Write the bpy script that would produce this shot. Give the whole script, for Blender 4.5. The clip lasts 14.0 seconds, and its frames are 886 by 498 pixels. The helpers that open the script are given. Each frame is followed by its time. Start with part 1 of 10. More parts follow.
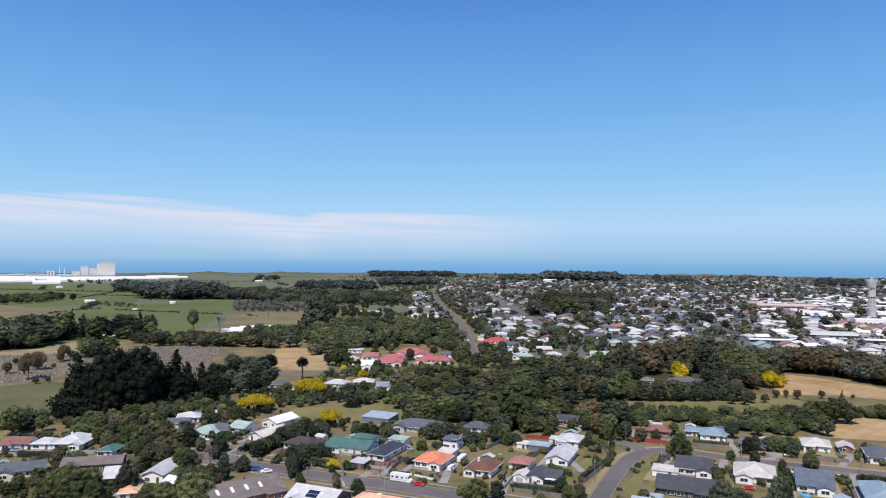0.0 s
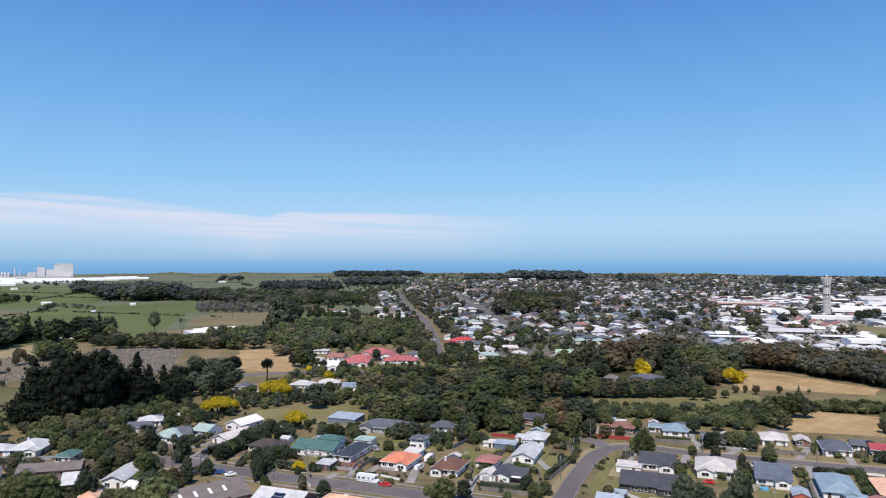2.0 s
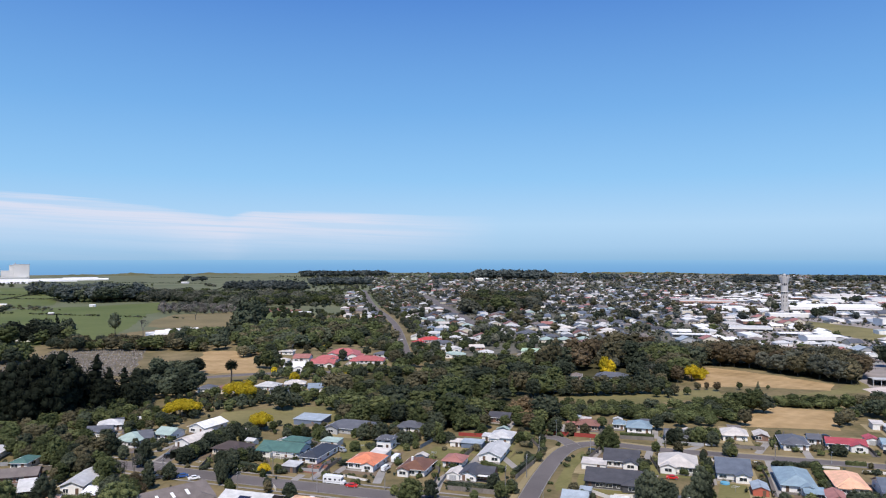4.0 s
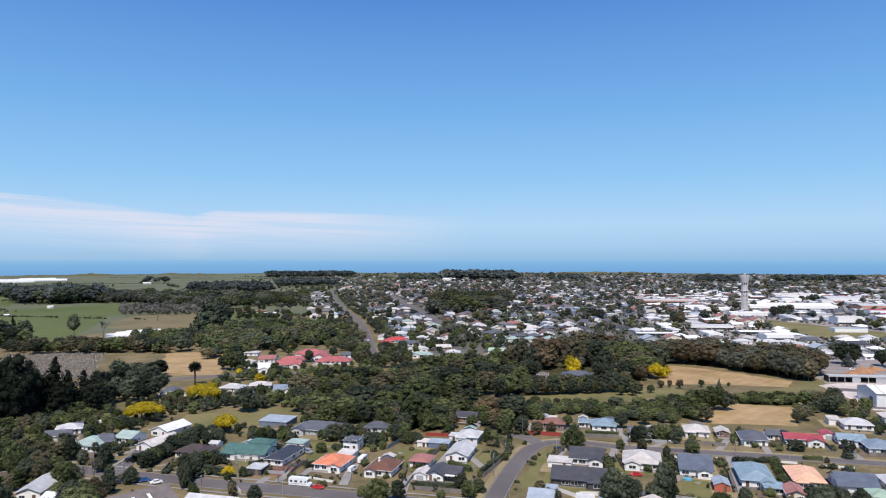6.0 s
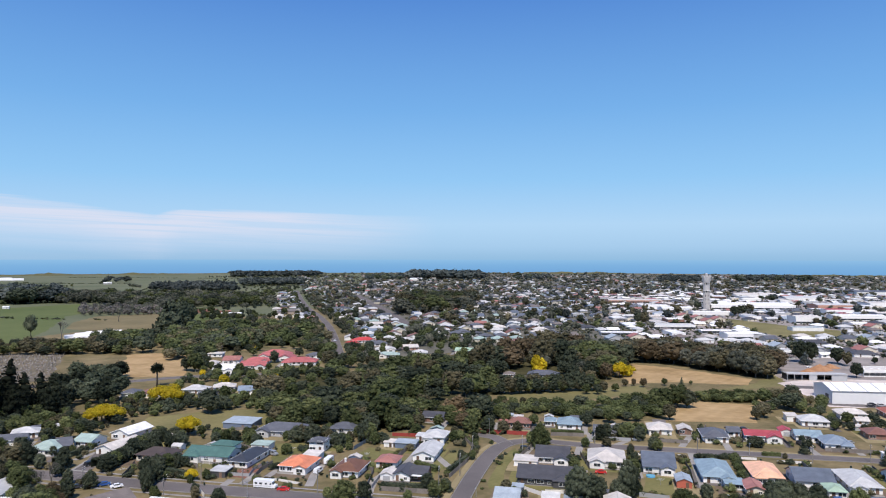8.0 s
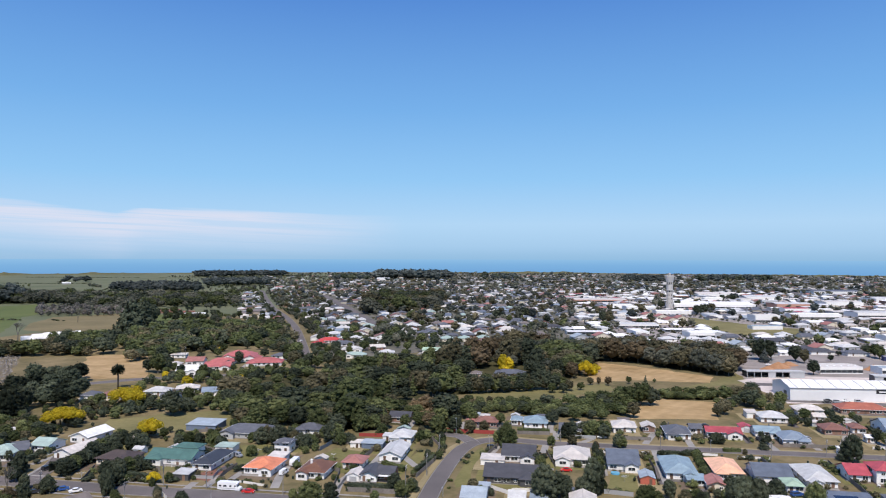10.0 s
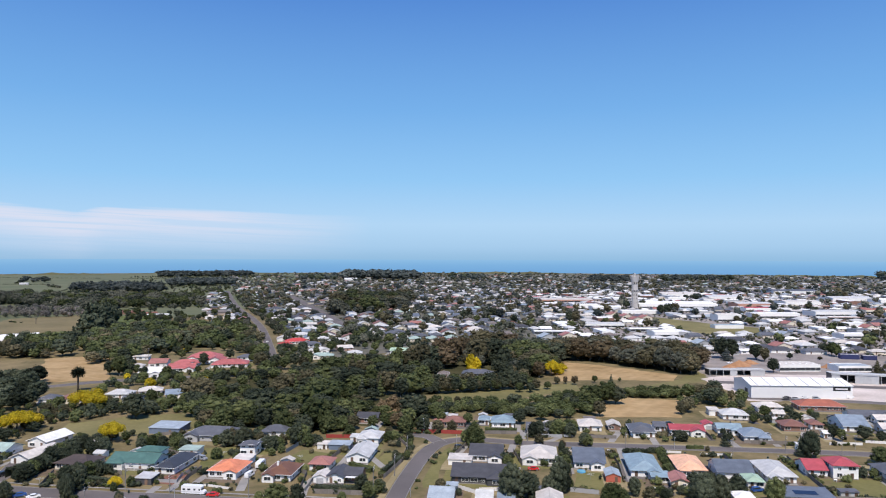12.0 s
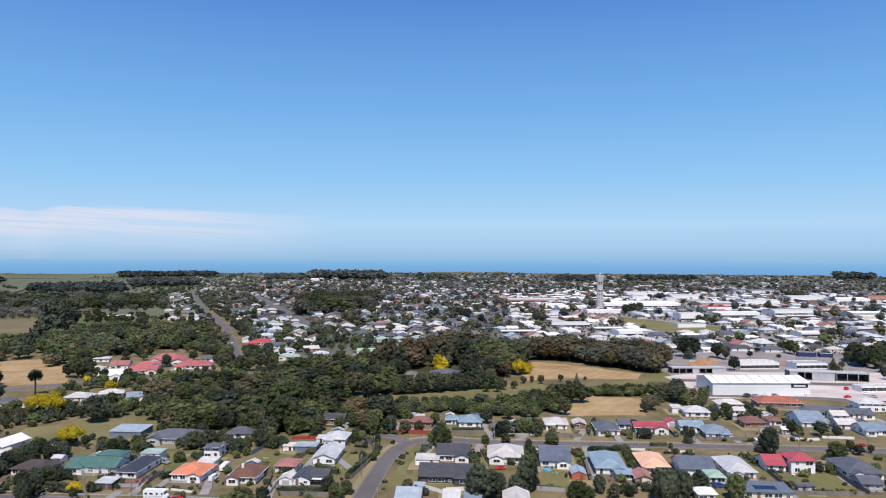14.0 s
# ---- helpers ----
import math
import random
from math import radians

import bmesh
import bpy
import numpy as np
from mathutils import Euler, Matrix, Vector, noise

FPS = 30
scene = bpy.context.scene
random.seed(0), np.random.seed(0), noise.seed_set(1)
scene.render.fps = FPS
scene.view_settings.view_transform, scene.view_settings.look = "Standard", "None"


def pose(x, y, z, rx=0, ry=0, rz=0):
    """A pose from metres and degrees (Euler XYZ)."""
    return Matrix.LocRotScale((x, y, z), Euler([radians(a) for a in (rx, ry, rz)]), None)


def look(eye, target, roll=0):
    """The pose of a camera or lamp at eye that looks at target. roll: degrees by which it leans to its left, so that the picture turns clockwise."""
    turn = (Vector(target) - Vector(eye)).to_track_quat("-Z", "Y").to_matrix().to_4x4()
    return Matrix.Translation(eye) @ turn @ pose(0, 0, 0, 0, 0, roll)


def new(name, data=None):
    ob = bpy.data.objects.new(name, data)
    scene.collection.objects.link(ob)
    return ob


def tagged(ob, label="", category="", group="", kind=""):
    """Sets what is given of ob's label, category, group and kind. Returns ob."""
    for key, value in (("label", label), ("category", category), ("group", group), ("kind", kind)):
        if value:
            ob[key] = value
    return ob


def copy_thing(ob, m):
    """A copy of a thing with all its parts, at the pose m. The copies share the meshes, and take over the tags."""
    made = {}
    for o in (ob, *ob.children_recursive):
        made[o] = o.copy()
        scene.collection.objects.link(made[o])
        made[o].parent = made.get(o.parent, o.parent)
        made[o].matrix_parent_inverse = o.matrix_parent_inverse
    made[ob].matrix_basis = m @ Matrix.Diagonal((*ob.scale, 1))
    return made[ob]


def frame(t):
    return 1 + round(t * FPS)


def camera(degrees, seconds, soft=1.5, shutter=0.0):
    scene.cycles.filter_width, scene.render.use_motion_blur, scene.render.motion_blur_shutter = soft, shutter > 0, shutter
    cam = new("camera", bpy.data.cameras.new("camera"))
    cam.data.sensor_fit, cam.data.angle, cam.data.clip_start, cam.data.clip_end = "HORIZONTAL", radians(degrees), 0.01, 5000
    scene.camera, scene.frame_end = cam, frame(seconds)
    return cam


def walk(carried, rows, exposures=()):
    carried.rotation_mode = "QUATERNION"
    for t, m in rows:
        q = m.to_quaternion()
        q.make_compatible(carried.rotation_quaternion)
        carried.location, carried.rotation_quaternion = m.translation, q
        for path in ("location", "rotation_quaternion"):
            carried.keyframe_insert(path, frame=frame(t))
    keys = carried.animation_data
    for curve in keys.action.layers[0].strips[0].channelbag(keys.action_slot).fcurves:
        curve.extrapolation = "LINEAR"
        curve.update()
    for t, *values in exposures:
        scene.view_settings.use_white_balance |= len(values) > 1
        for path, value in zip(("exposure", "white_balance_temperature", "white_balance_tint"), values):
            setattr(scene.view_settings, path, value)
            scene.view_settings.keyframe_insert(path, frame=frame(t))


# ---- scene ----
cam = camera(64.6, 14.0, soft=1.06)
# seconds, yaw, pitch, roll: a drone that hovers 82 m up and turns slowly to its right
TURNS = [
    (0.0, -0.000, 0.680, -0.306),
    (0.5, -0.674, 0.678, -0.259),
    (1.0, -1.378, 0.672, -0.214),
    (1.5, -2.072, 0.665, -0.159),
    (2.0, -2.767, 0.663, -0.108),
    (2.5, -3.454, 0.654, -0.074),
    (3.0, -4.143, 0.650, -0.038),
    (5.5, -7.505, 0.642, 0.038),
    (6.0, -8.185, 0.644, 0.035),
    (6.5, -8.854, 0.647, 0.023),
    (7.0, -9.527, 0.647, -0.000),
    (7.5, -10.198, 0.647, -0.036),
    (8.0, -10.865, 0.642, -0.074),
    (10.5, -14.204, 0.626, -0.155),
    (11.0, -14.859, 0.635, -0.167),
    (11.5, -15.494, 0.636, -0.177),
    (12.0, -16.159, 0.649, -0.186),
    (12.5, -16.822, 0.648, -0.190),
    (13.0, -17.488, 0.645, -0.197),
    (13.5, -18.163, 0.647, -0.198),
    (14.0, -18.834, 0.663, -0.199),
]
walk(cam, [(t, pose(0, 0, 82, 90 + pitch, roll, yaw)) for t, yaw, pitch, roll in TURNS])

# ---------------------------------------------------------------- world and sun
SUN_ELEV, SUN_AZ = radians(57), radians(196)   # azimuth clockwise from +y
world = bpy.data.worlds.new("sky")
world.use_nodes = True
scene.world = world
scene.view_settings.exposure = 0.0


def world_sky():
    nt = world.node_tree
    n, l = nt.nodes, nt.links
    n.clear()
    outp, bg = n.new("ShaderNodeOutputWorld"), n.new("ShaderNodeBackground")
    sky = n.new("ShaderNodeTexSky")
    sky.sky_type = "NISHITA"
    sky.sun_disc = False
    sky.sun_elevation, sky.sun_rotation = SUN_ELEV, SUN_AZ
    sky.altitude, sky.air_density, sky.dust_density, sky.ozone_density = 180, 1.0, 0.6, 3.0
    # thin cloud bank low over the sea
    co = n.new("ShaderNodeTexCoord")
    sep = n.new("ShaderNodeSeparateXYZ")
    l.new(co.outputs["Generated"], sep.inputs[0])

    def math_node(op, a, b=None, c=None):
        m = n.new("ShaderNodeMath")
        m.operation = op
        for i, v in enumerate((a, b, c)):
            if v is None:
                continue
            if isinstance(v, (int, float)):
                m.inputs[i].default_value = v
            else:
                l.new(v, m.inputs[i])
        return m.outputs[0]

    def ramp(v, *stops):
        r = n.new("ShaderNodeValToRGB")
        e = r.color_ramp.elements
        while len(e) < len(stops):
            e.new(0.5)
        for el, (p, c) in zip(e, stops):
            el.position, el.color = p, c if len(c) == 4 else (*c, 1)
        l.new(v, r.inputs[0])
        return r.outputs[0]

    az = math_node("ARCTAN2", sep.outputs["X"], sep.outputs["Y"])          # radians to the right of +y
    el = math_node("ARCSINE", sep.outputs["Z"])
    elev = math_node("MULTIPLY", el, 57.2958)
    azd = math_node("MULTIPLY", az, 57.2958)
    # the clear sky's own fall of colour from the zenith to the sea haze
    g = math_node("DIVIDE", math_node("ADD", elev, 2.0), 92.0)
    tint = ramp(g, *SKY_STOPS)
    mul = n.new("ShaderNodeMix")
    mul.data_type, mul.blend_type = "RGBA", "MIX"
    mul.inputs[0].default_value = 0.9
    l.new(sky.outputs[0], mul.inputs[6])
    sc = n.new("ShaderNodeMix")
    sc.data_type, sc.blend_type = "RGBA", "MULTIPLY"
    sc.inputs[0].default_value = 1.0
    l.new(tint, sc.inputs[6])
    k = 1.0 / SKY_STRENGTH
    sc.inputs[7].default_value = (k, k, k, 1)
    l.new(sc.outputs[2], mul.inputs[7])
    # cloud: streaks that thin out to the right and upwards
    comb = n.new("ShaderNodeCombineXYZ")
    l.new(math_node("MULTIPLY", azd, 0.062), comb.inputs[0])
    l.new(math_node("MULTIPLY", math_node("ADD", elev, math_node("MULTIPLY", azd, 0.035)), 2.3), comb.inputs[1])
    nz = n.new("ShaderNodeTexNoise")
    nz.inputs["Scale"].default_value, nz.inputs["Detail"].default_value, nz.inputs["Roughness"].default_value = 1.0, 8.0, 0.58
    nz.inputs["Distortion"].default_value = 0.5
    l.new(comb.outputs[0], nz.inputs["Vector"])
    wisp = math_node("MULTIPLY", math_node("SUBTRACT", nz.outputs[0], 0.5), 1.1)
    # height of the bank's upper edge: one long bank, a lower one behind it
    edge = ramp(math_node("DIVIDE", math_node("ADD", azd, 40), 60), *[((q + 40) / 60, (e / 8,) * 3) for q, e in ((-40, 4.25), (-31, 4.4), (-24, 4.5), (-17, 4.0), (-11.5, 3.15), (-9.5, 3.75), (-3, 3.85), (4, 3.3))])
    depth = math_node("ADD", math_node("SUBTRACT", math_node("MULTIPLY", edge, 8.0), elev), wisp)
    band = ramp(math_node("DIVIDE", depth, 5.0), (0.0, (0, 0, 0)), (0.05, (0.62,) * 3), (0.16, (0.95,) * 3), (0.30, (0.9,) * 3), (0.48, (0.42,) * 3), (0.72, (0.10,) * 3))
    right = ramp(math_node("DIVIDE", math_node("ADD", azd, 40), 60), (0.63, (1, 1, 1)), (0.84, (0, 0, 0)))
    puff = ramp(nz.outputs[0], (0.36, (0.42,) * 3), (0.56, (1, 1, 1)))
    cl = math_node("MULTIPLY", math_node("MULTIPLY", band, right), math_node("MULTIPLY", puff, CLOUD))
    mix = n.new("ShaderNodeMix")
    mix.data_type = "RGBA"
    l.new(cl, mix.inputs[0])
    l.new(mul.outputs[2], mix.inputs[6])
    mix.inputs[7].default_value = (0.70 * k, 0.745 * k, 0.89 * k, 1)
    bg.inputs[1].default_value = SKY_STRENGTH
    l.new(mix.outputs[2], bg.inputs[0])
    l.new(bg.outputs[0], outp.inputs[0])


SKY_STRENGTH, CLOUD = 0.1, 1.0
# share of the way from 2 degrees under the horizon to the zenith, linear colour
SKY_STOPS = [(0.000, (0.22, 0.46, 0.74)), (0.0205, (0.28, 0.52, 0.79)), (0.030, (0.36, 0.60, 0.875)), (0.050, (0.435, 0.675, 0.945)),
             (0.090, (0.287, 0.585, 0.935)), (0.150, (0.180, 0.445, 0.855)), (0.245, (0.088, 0.26, 0.70)), (0.50, (0.05, 0.17, 0.55)), (1.0, (0.03, 0.12, 0.45))]
world_sky()
sun = bpy.data.lights.new("sun", "SUN")
sun.energy, sun.angle, sun.color = 5.0, radians(0.53), (1.0, 0.918, 0.852)
sun_ob = new("sun", sun)
sun_ob.matrix_world = look((0, 0, 300), (-math.sin(SUN_AZ) * 100, -math.cos(SUN_AZ) * 100, 300 - 100 * math.tan(SUN_ELEV)))

# ---------------------------------------------------------------- materials
def material(name, low, high, rough=0.7, metal=0.0, fine=6.0, coarse=0.25, bump=0.0, each=0.0, island=0.0, ribs=0.0, boards=0.0, world_space=False, spec=0.5, mown=0.0):
    """A surface whose colour wanders between two tones at two scales. each: change from object to object, island: from piece to piece,
    ribs: pitch of ribs down the slope, boards: height of lapped boards."""
    m = bpy.data.materials.new(name)
    m.use_nodes = True
    nt = m.node_tree
    n, l = nt.nodes, nt.links
    b = n["Principled BSDF"]
    b.inputs["Roughness"].default_value, b.inputs["Metallic"].default_value = rough, metal
    b.inputs["Specular IOR Level"].default_value = spec
    co = n.new("ShaderNodeTexCoord")
    vec = co.outputs["Object"]
    if world_space:
        geo = n.new("ShaderNodeNewGeometry")
        vec = geo.outputs["Position"]
    n1, n2 = n.new("ShaderNodeTexNoise"), n.new("ShaderNodeTexNoise")
    for t, s, d in ((n1, fine, 4), (n2, coarse, 5)):
        t.inputs["Scale"].default_value, t.inputs["Detail"].default_value = s, d
        l.new(vec, t.inputs["Vector"])
    add = n.new("ShaderNodeMath")
    add.operation = "MULTIPLY_ADD"
    l.new(n1.outputs[0], add.inputs[0])
    add.inputs[1].default_value = 0.45
    l.new(n2.outputs[0], add.inputs[2])
    rng = n.new("ShaderNodeMapRange")
    rng.inputs[1].default_value, rng.inputs[2].default_value = 0.45, 1.0
    l.new(add.outputs[0], rng.inputs[0])
    mix = n.new("ShaderNodeMix")
    mix.data_type = "RGBA"
    l.new(rng.outputs[0], mix.inputs[0])
    mix.inputs[6].default_value, mix.inputs[7].default_value = (*low, 1), (*high, 1)
    col = mix.outputs[2]
    if mown:
        wv = n.new("ShaderNodeTexWave")
        wv.inputs["Scale"].default_value, wv.inputs["Distortion"].default_value, wv.inputs["Detail"].default_value = 0.314 / mown, 7.0, 4.0
        wv.inputs["Detail Scale"].default_value = 0.15
        mp = n.new("ShaderNodeMapping")
        mp.inputs["Rotation"].default_value = (0, 0, 0.9)
        l.new(vec, mp.inputs[0])
        l.new(mp.outputs[0], wv.inputs["Vector"])
        mr = n.new("ShaderNodeMapRange")
        mr.inputs[3].default_value, mr.inputs[4].default_value = 0.95, 1.04
        l.new(wv.outputs[0], mr.inputs[0])
        hm = n.new("ShaderNodeHueSaturation")
        l.new(col, hm.inputs["Color"])
        l.new(mr.outputs[0], hm.inputs["Value"])
        col = hm.outputs[0]
    for amount, kind in ((each, "object"), (island, "island")):
        if not amount:
            continue
        src = n.new("ShaderNodeObjectInfo").outputs["Random"] if kind == "object" else n.new("ShaderNodeNewGeometry").outputs["Random Per Island"]
        r2 = n.new("ShaderNodeMapRange")
        r2.inputs[3].default_value, r2.inputs[4].default_value = 1 - amount, 1 + amount
        l.new(src, r2.inputs[0])
        hsv = n.new("ShaderNodeHueSaturation")
        l.new(col, hsv.inputs["Color"])
        l.new(r2.outputs[0], hsv.inputs["Value"])
        col = hsv.outputs[0]
    l.new(col, b.inputs["Base Color"])
    height = None
    if bump:
        height, strength, dist = n1.outputs[0], min(1.0, bump), 0.05
    if ribs or boards:
        w = n.new("ShaderNodeTexWave")
        w.bands_direction = "X" if ribs else "Z"
        w.wave_profile = "SIN" if ribs else "SAW"
        w.inputs["Scale"].default_value = 0.314 / (ribs or boards)
        l.new(co.outputs["Object"], w.inputs["Vector"])
        height, strength, dist = w.outputs[0], 0.35, 0.02
    if height is not None:
        bp = n.new("ShaderNodeBump")
        bp.inputs["Strength"].default_value, bp.inputs["Distance"].default_value = strength, dist
        l.new(height, bp.inputs["Height"])
        l.new(bp.outputs[0], b.inputs["Normal"])
    return m


def spread(r, g, b, k=0.12):
    return (r * (1 - k), g * (1 - k), b * (1 - k)), (min(1, r * (1 + k)), min(1, g * (1 + k)), min(1, b * (1 + k)))


ROOF_TONES = {"orange": (0.58, 0.205, 0.11), "navy": (0.048, 0.054, 0.068), "teal": (0.075, 0.150, 0.130), "umber": (0.075, 0.058, 0.052),
              "paleblue": (0.30, 0.345, 0.385), "charcoal": (0.072, 0.072, 0.080), "slate": (0.105, 0.11, 0.125), "bone": (0.54, 0.50, 0.455),
              "tile": (0.17, 0.085, 0.055), "pink": (0.33, 0.15, 0.125), "zinc": (0.49, 0.487, 0.475), "clay": (0.22, 0.11, 0.085),
              "skyblue": (0.225, 0.30, 0.345), "red": (0.36, 0.072, 0.085), "rose": (0.39, 0.122, 0.115), "scarlet": (0.44, 0.06, 0.055), "navyslate": (0.12, 0.14, 0.175),
              "peach": (0.72, 0.42, 0.27), "mint": (0.33, 0.44, 0.33), "bluegrey": (0.20, 0.245, 0.295), "terracotta": (0.33, 0.115, 0.075),
              "taupe": (0.17, 0.145, 0.13), "sage": (0.31, 0.39, 0.35), "white": (0.76, 0.75, 0.73)}
ROOFS = {k: material("roof_" + k, *spread(*c, 0.24), rough=0.55, fine=2.2, coarse=0.35, ribs=0.4, each=0.08, spec=0.25) for k, c in ROOF_TONES.items()}
WALL_TONES = {"white": (0.78, 0.77, 0.74), "cream": (0.66, 0.60, 0.48), "slateblue": (0.14, 0.18, 0.25), "navy": (0.022, 0.03, 0.10), "brick": (0.24, 0.13, 0.095),
              "dark": (0.07, 0.07, 0.075), "rust": (0.42, 0.11, 0.07), "charcoal": (0.06, 0.06, 0.065), "clay": (0.45, 0.25, 0.18), "grey": (0.40, 0.41, 0.42)}
WALLS = {k: material("wall_" + k, *spread(*c, 0.08), rough=0.7, fine=2.0, coarse=0.5, boards=0.18, each=0.06) for k, c in WALL_TONES.items()}
TRIM = material("painted_trim", *spread(0.76, 0.76, 0.74, 0.05), rough=0.5)
GLASS = material("window_glass", (0.02, 0.025, 0.03), (0.05, 0.06, 0.07), rough=0.06, spec=0.9)
DOOR = material("door_paint", *spread(0.16, 0.10, 0.07, 0.2), rough=0.5, each=0.5)
CONCRETE = material("concrete", (0.195, 0.183, 0.165), (0.33, 0.31, 0.285), rough=0.9, fine=2.0, coarse=0.15, bump=0.3)
ASPHALT = material("asphalt", (0.104, 0.093, 0.090), (0.168, 0.150, 0.145), rough=0.95, fine=3.0, coarse=0.06, bump=0.4, world_space=True, spec=0.15)
KERB = material("kerb_concrete", *spread(0.215, 0.203, 0.188, 0.2), rough=0.9)
TIMBER = material("fence_timber", (0.13, 0.115, 0.10), (0.26, 0.235, 0.21), rough=0.85, fine=2.0, each=0.2)
WHITE_FENCE = material("white_fence_paint", *spread(0.74, 0.72, 0.69, 0.08), rough=0.6)
RED_FENCE = material("red_fence_paint", *spread(0.30, 0.045, 0.035, 0.2), rough=0.7)
LAWN = material("lawn", (0.082, 0.074, 0.030), (0.250, 0.190, 0.100), rough=0.95, fine=0.35, coarse=0.045, bump=0.5, world_space=True, spec=0.2)
DRY = material("dry_stubble", (0.245, 0.163, 0.070), (0.455, 0.318, 0.165), rough=0.95, fine=0.22, coarse=0.05, bump=0.4, world_space=True, spec=0.2, mown=7.0)
OLIVE = material("rough_grass", (0.112, 0.106, 0.040), (0.235, 0.200, 0.088), rough=0.95, fine=0.4, coarse=0.03, bump=0.5, world_space=True, spec=0.2)
PASTURE = material("green_pasture", (0.074, 0.098, 0.028), (0.122, 0.140, 0.048), rough=0.95, fine=0.12, coarse=0.008, world_space=True, spec=0.2)
PLAIN = material("far_pasture", (0.088, 0.102, 0.052), (0.150, 0.156, 0.092), rough=0.95, fine=0.03, coarse=0.004, world_space=True, spec=0.2)
BROWN = material("brown_paddock", (0.120, 0.104, 0.050), (0.215, 0.170, 0.088), rough=0.95, fine=0.2, coarse=0.02, world_space=True, spec=0.2)
HILLSIDE = material("hillside_grass", (0.072, 0.074, 0.030), (0.150, 0.135, 0.060), rough=0.95, fine=0.4, coarse=0.03, bump=0.5, world_space=True, spec=0.2)
GRAVEL = material("gravel_yard", (0.40, 0.34, 0.30), (0.66, 0.58, 0.53), rough=0.95, fine=0.6, coarse=0.05, world_space=True, spec=0.2)
TOWNGROUND = material("town_ground", (0.070, 0.073, 0.050), (0.170, 0.155, 0.128), rough=0.95, fine=0.09, coarse=0.02, world_space=True, spec=0.2)
GRAVES = material("cemetery_turf", (0.105, 0.088, 0.056), (0.205, 0.168, 0.112), rough=0.95, fine=0.5, coarse=0.05, world_space=True, spec=0.2)
STONE = material("headstone", (0.10, 0.091, 0.079), (0.32, 0.29, 0.26), rough=0.7, island=0.5)
BARK = material("bark", (0.09, 0.07, 0.05), (0.19, 0.16, 0.125), rough=0.9, fine=4.0, bump=0.5)
# the pale grey-green tone is lightened to imitate haze over far trees
LEAF_TONES = {"green": ((0.046, 0.061, 0.024), (0.138, 0.158, 0.067)), "dark": ((0.030, 0.041, 0.028), (0.092, 0.107, 0.067)),
              "olive": ((0.068, 0.066, 0.036), (0.158, 0.142, 0.084)), "light": ((0.063, 0.081, 0.031), (0.159, 0.178, 0.075)),
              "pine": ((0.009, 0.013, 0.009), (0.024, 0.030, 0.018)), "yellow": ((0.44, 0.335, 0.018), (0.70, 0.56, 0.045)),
              # the dark grey tone has distance haze put into its leaf colour
              "straw": ((0.17, 0.125, 0.07), (0.29, 0.215, 0.125)), "hazy_dark": ((0.052, 0.064, 0.060), (0.092, 0.108, 0.099)), "hazy_grey": ((0.082, 0.089, 0.067), (0.160, 0.165, 0.124)),
              "bare": ((0.11, 0.104, 0.092), (0.19, 0.178, 0.16)), "bronze": ((0.081, 0.064, 0.038), (0.157, 0.121, 0.072))}


def foliage(name, a, b, k=1.0, warm=1.0):
    """Leaves in a tone, k times as light and warm times as red."""
    lo, hi = ((c[0] * k * warm, c[1] * k, c[2] * k) for c in (a, b))
    m = material(name, lo, hi, rough=0.8, fine=1.1, coarse=0.10, island=0.22, each=0.25, world_space=True, spec=0.1)
    # some of the sunlight passes through the leaves
    n, l = m.node_tree.nodes, m.node_tree.links
    b_node, thin, both = n["Principled BSDF"], n.new("ShaderNodeBsdfTranslucent"), n.new("ShaderNodeMixShader")
    l.new(b_node.inputs["Base Color"].links[0].from_socket, thin.inputs["Color"])
    both.inputs[0].default_value = 0.45 if "yellow" in name else 0.25
    l.new(b_node.outputs[0], both.inputs[1])
    l.new(thin.outputs[0], both.inputs[2])
    l.new(both.outputs[0], n["Material Output"].inputs["Surface"])
    return m


LEAVES = {k: foliage("foliage_" + k, a, b) for k, (a, b) in LEAF_TONES.items()}
# trees of one kind differ from one to the next
LEAF_KINDS = {k: [foliage("foliage_" + k, a, b, 0.72, 0.97), LEAVES[k], foliage("foliage_" + k, a, b, 1.28, 1.04)] for k, (a, b) in LEAF_TONES.items()}
CAR_WHITE = material("car_white", *spread(0.78, 0.78, 0.78, 0.02), rough=0.25)
CAR_RED = material("car_red", *spread(0.50, 0.025, 0.02, 0.04), rough=0.25)
CAR_BLUE = material("car_blue", *spread(0.03, 0.08, 0.25, 0.04), rough=0.25)
CAR_DARK = material("car_dark", *spread(0.03, 0.03, 0.035, 0.04), rough=0.25)
CAR_SILVER = material("car_silver", *spread(0.40, 0.41, 0.42, 0.04), rough=0.3, metal=0.4)
RUBBER = material("rubber", *spread(0.02, 0.02, 0.02), rough=0.85)
SOLAR = material("solar_cell", (0.012, 0.016, 0.035), (0.02, 0.028, 0.06), rough=0.12)
STEEL = material("galvanised_steel", *spread(0.45, 0.46, 0.47), rough=0.5, metal=0.5)
RIVER_SEA = material("sea_water", (0.012, 0.06, 0.10), (0.02, 0.08, 0.13), rough=0.15, fine=0.05, coarse=0.005, world_space=True)
GREENLAWN = material("green_lawn", (0.104, 0.106, 0.036), (0.205, 0.180, 0.072), rough=0.95, fine=0.6, coarse=0.06, bump=0.4, world_space=True, spec=0.2)
TANLAWN = material("parched_lawn", (0.20, 0.165, 0.085), (0.33, 0.265, 0.15), rough=0.95, fine=0.6, coarse=0.06, bump=0.4, world_space=True, spec=0.2)
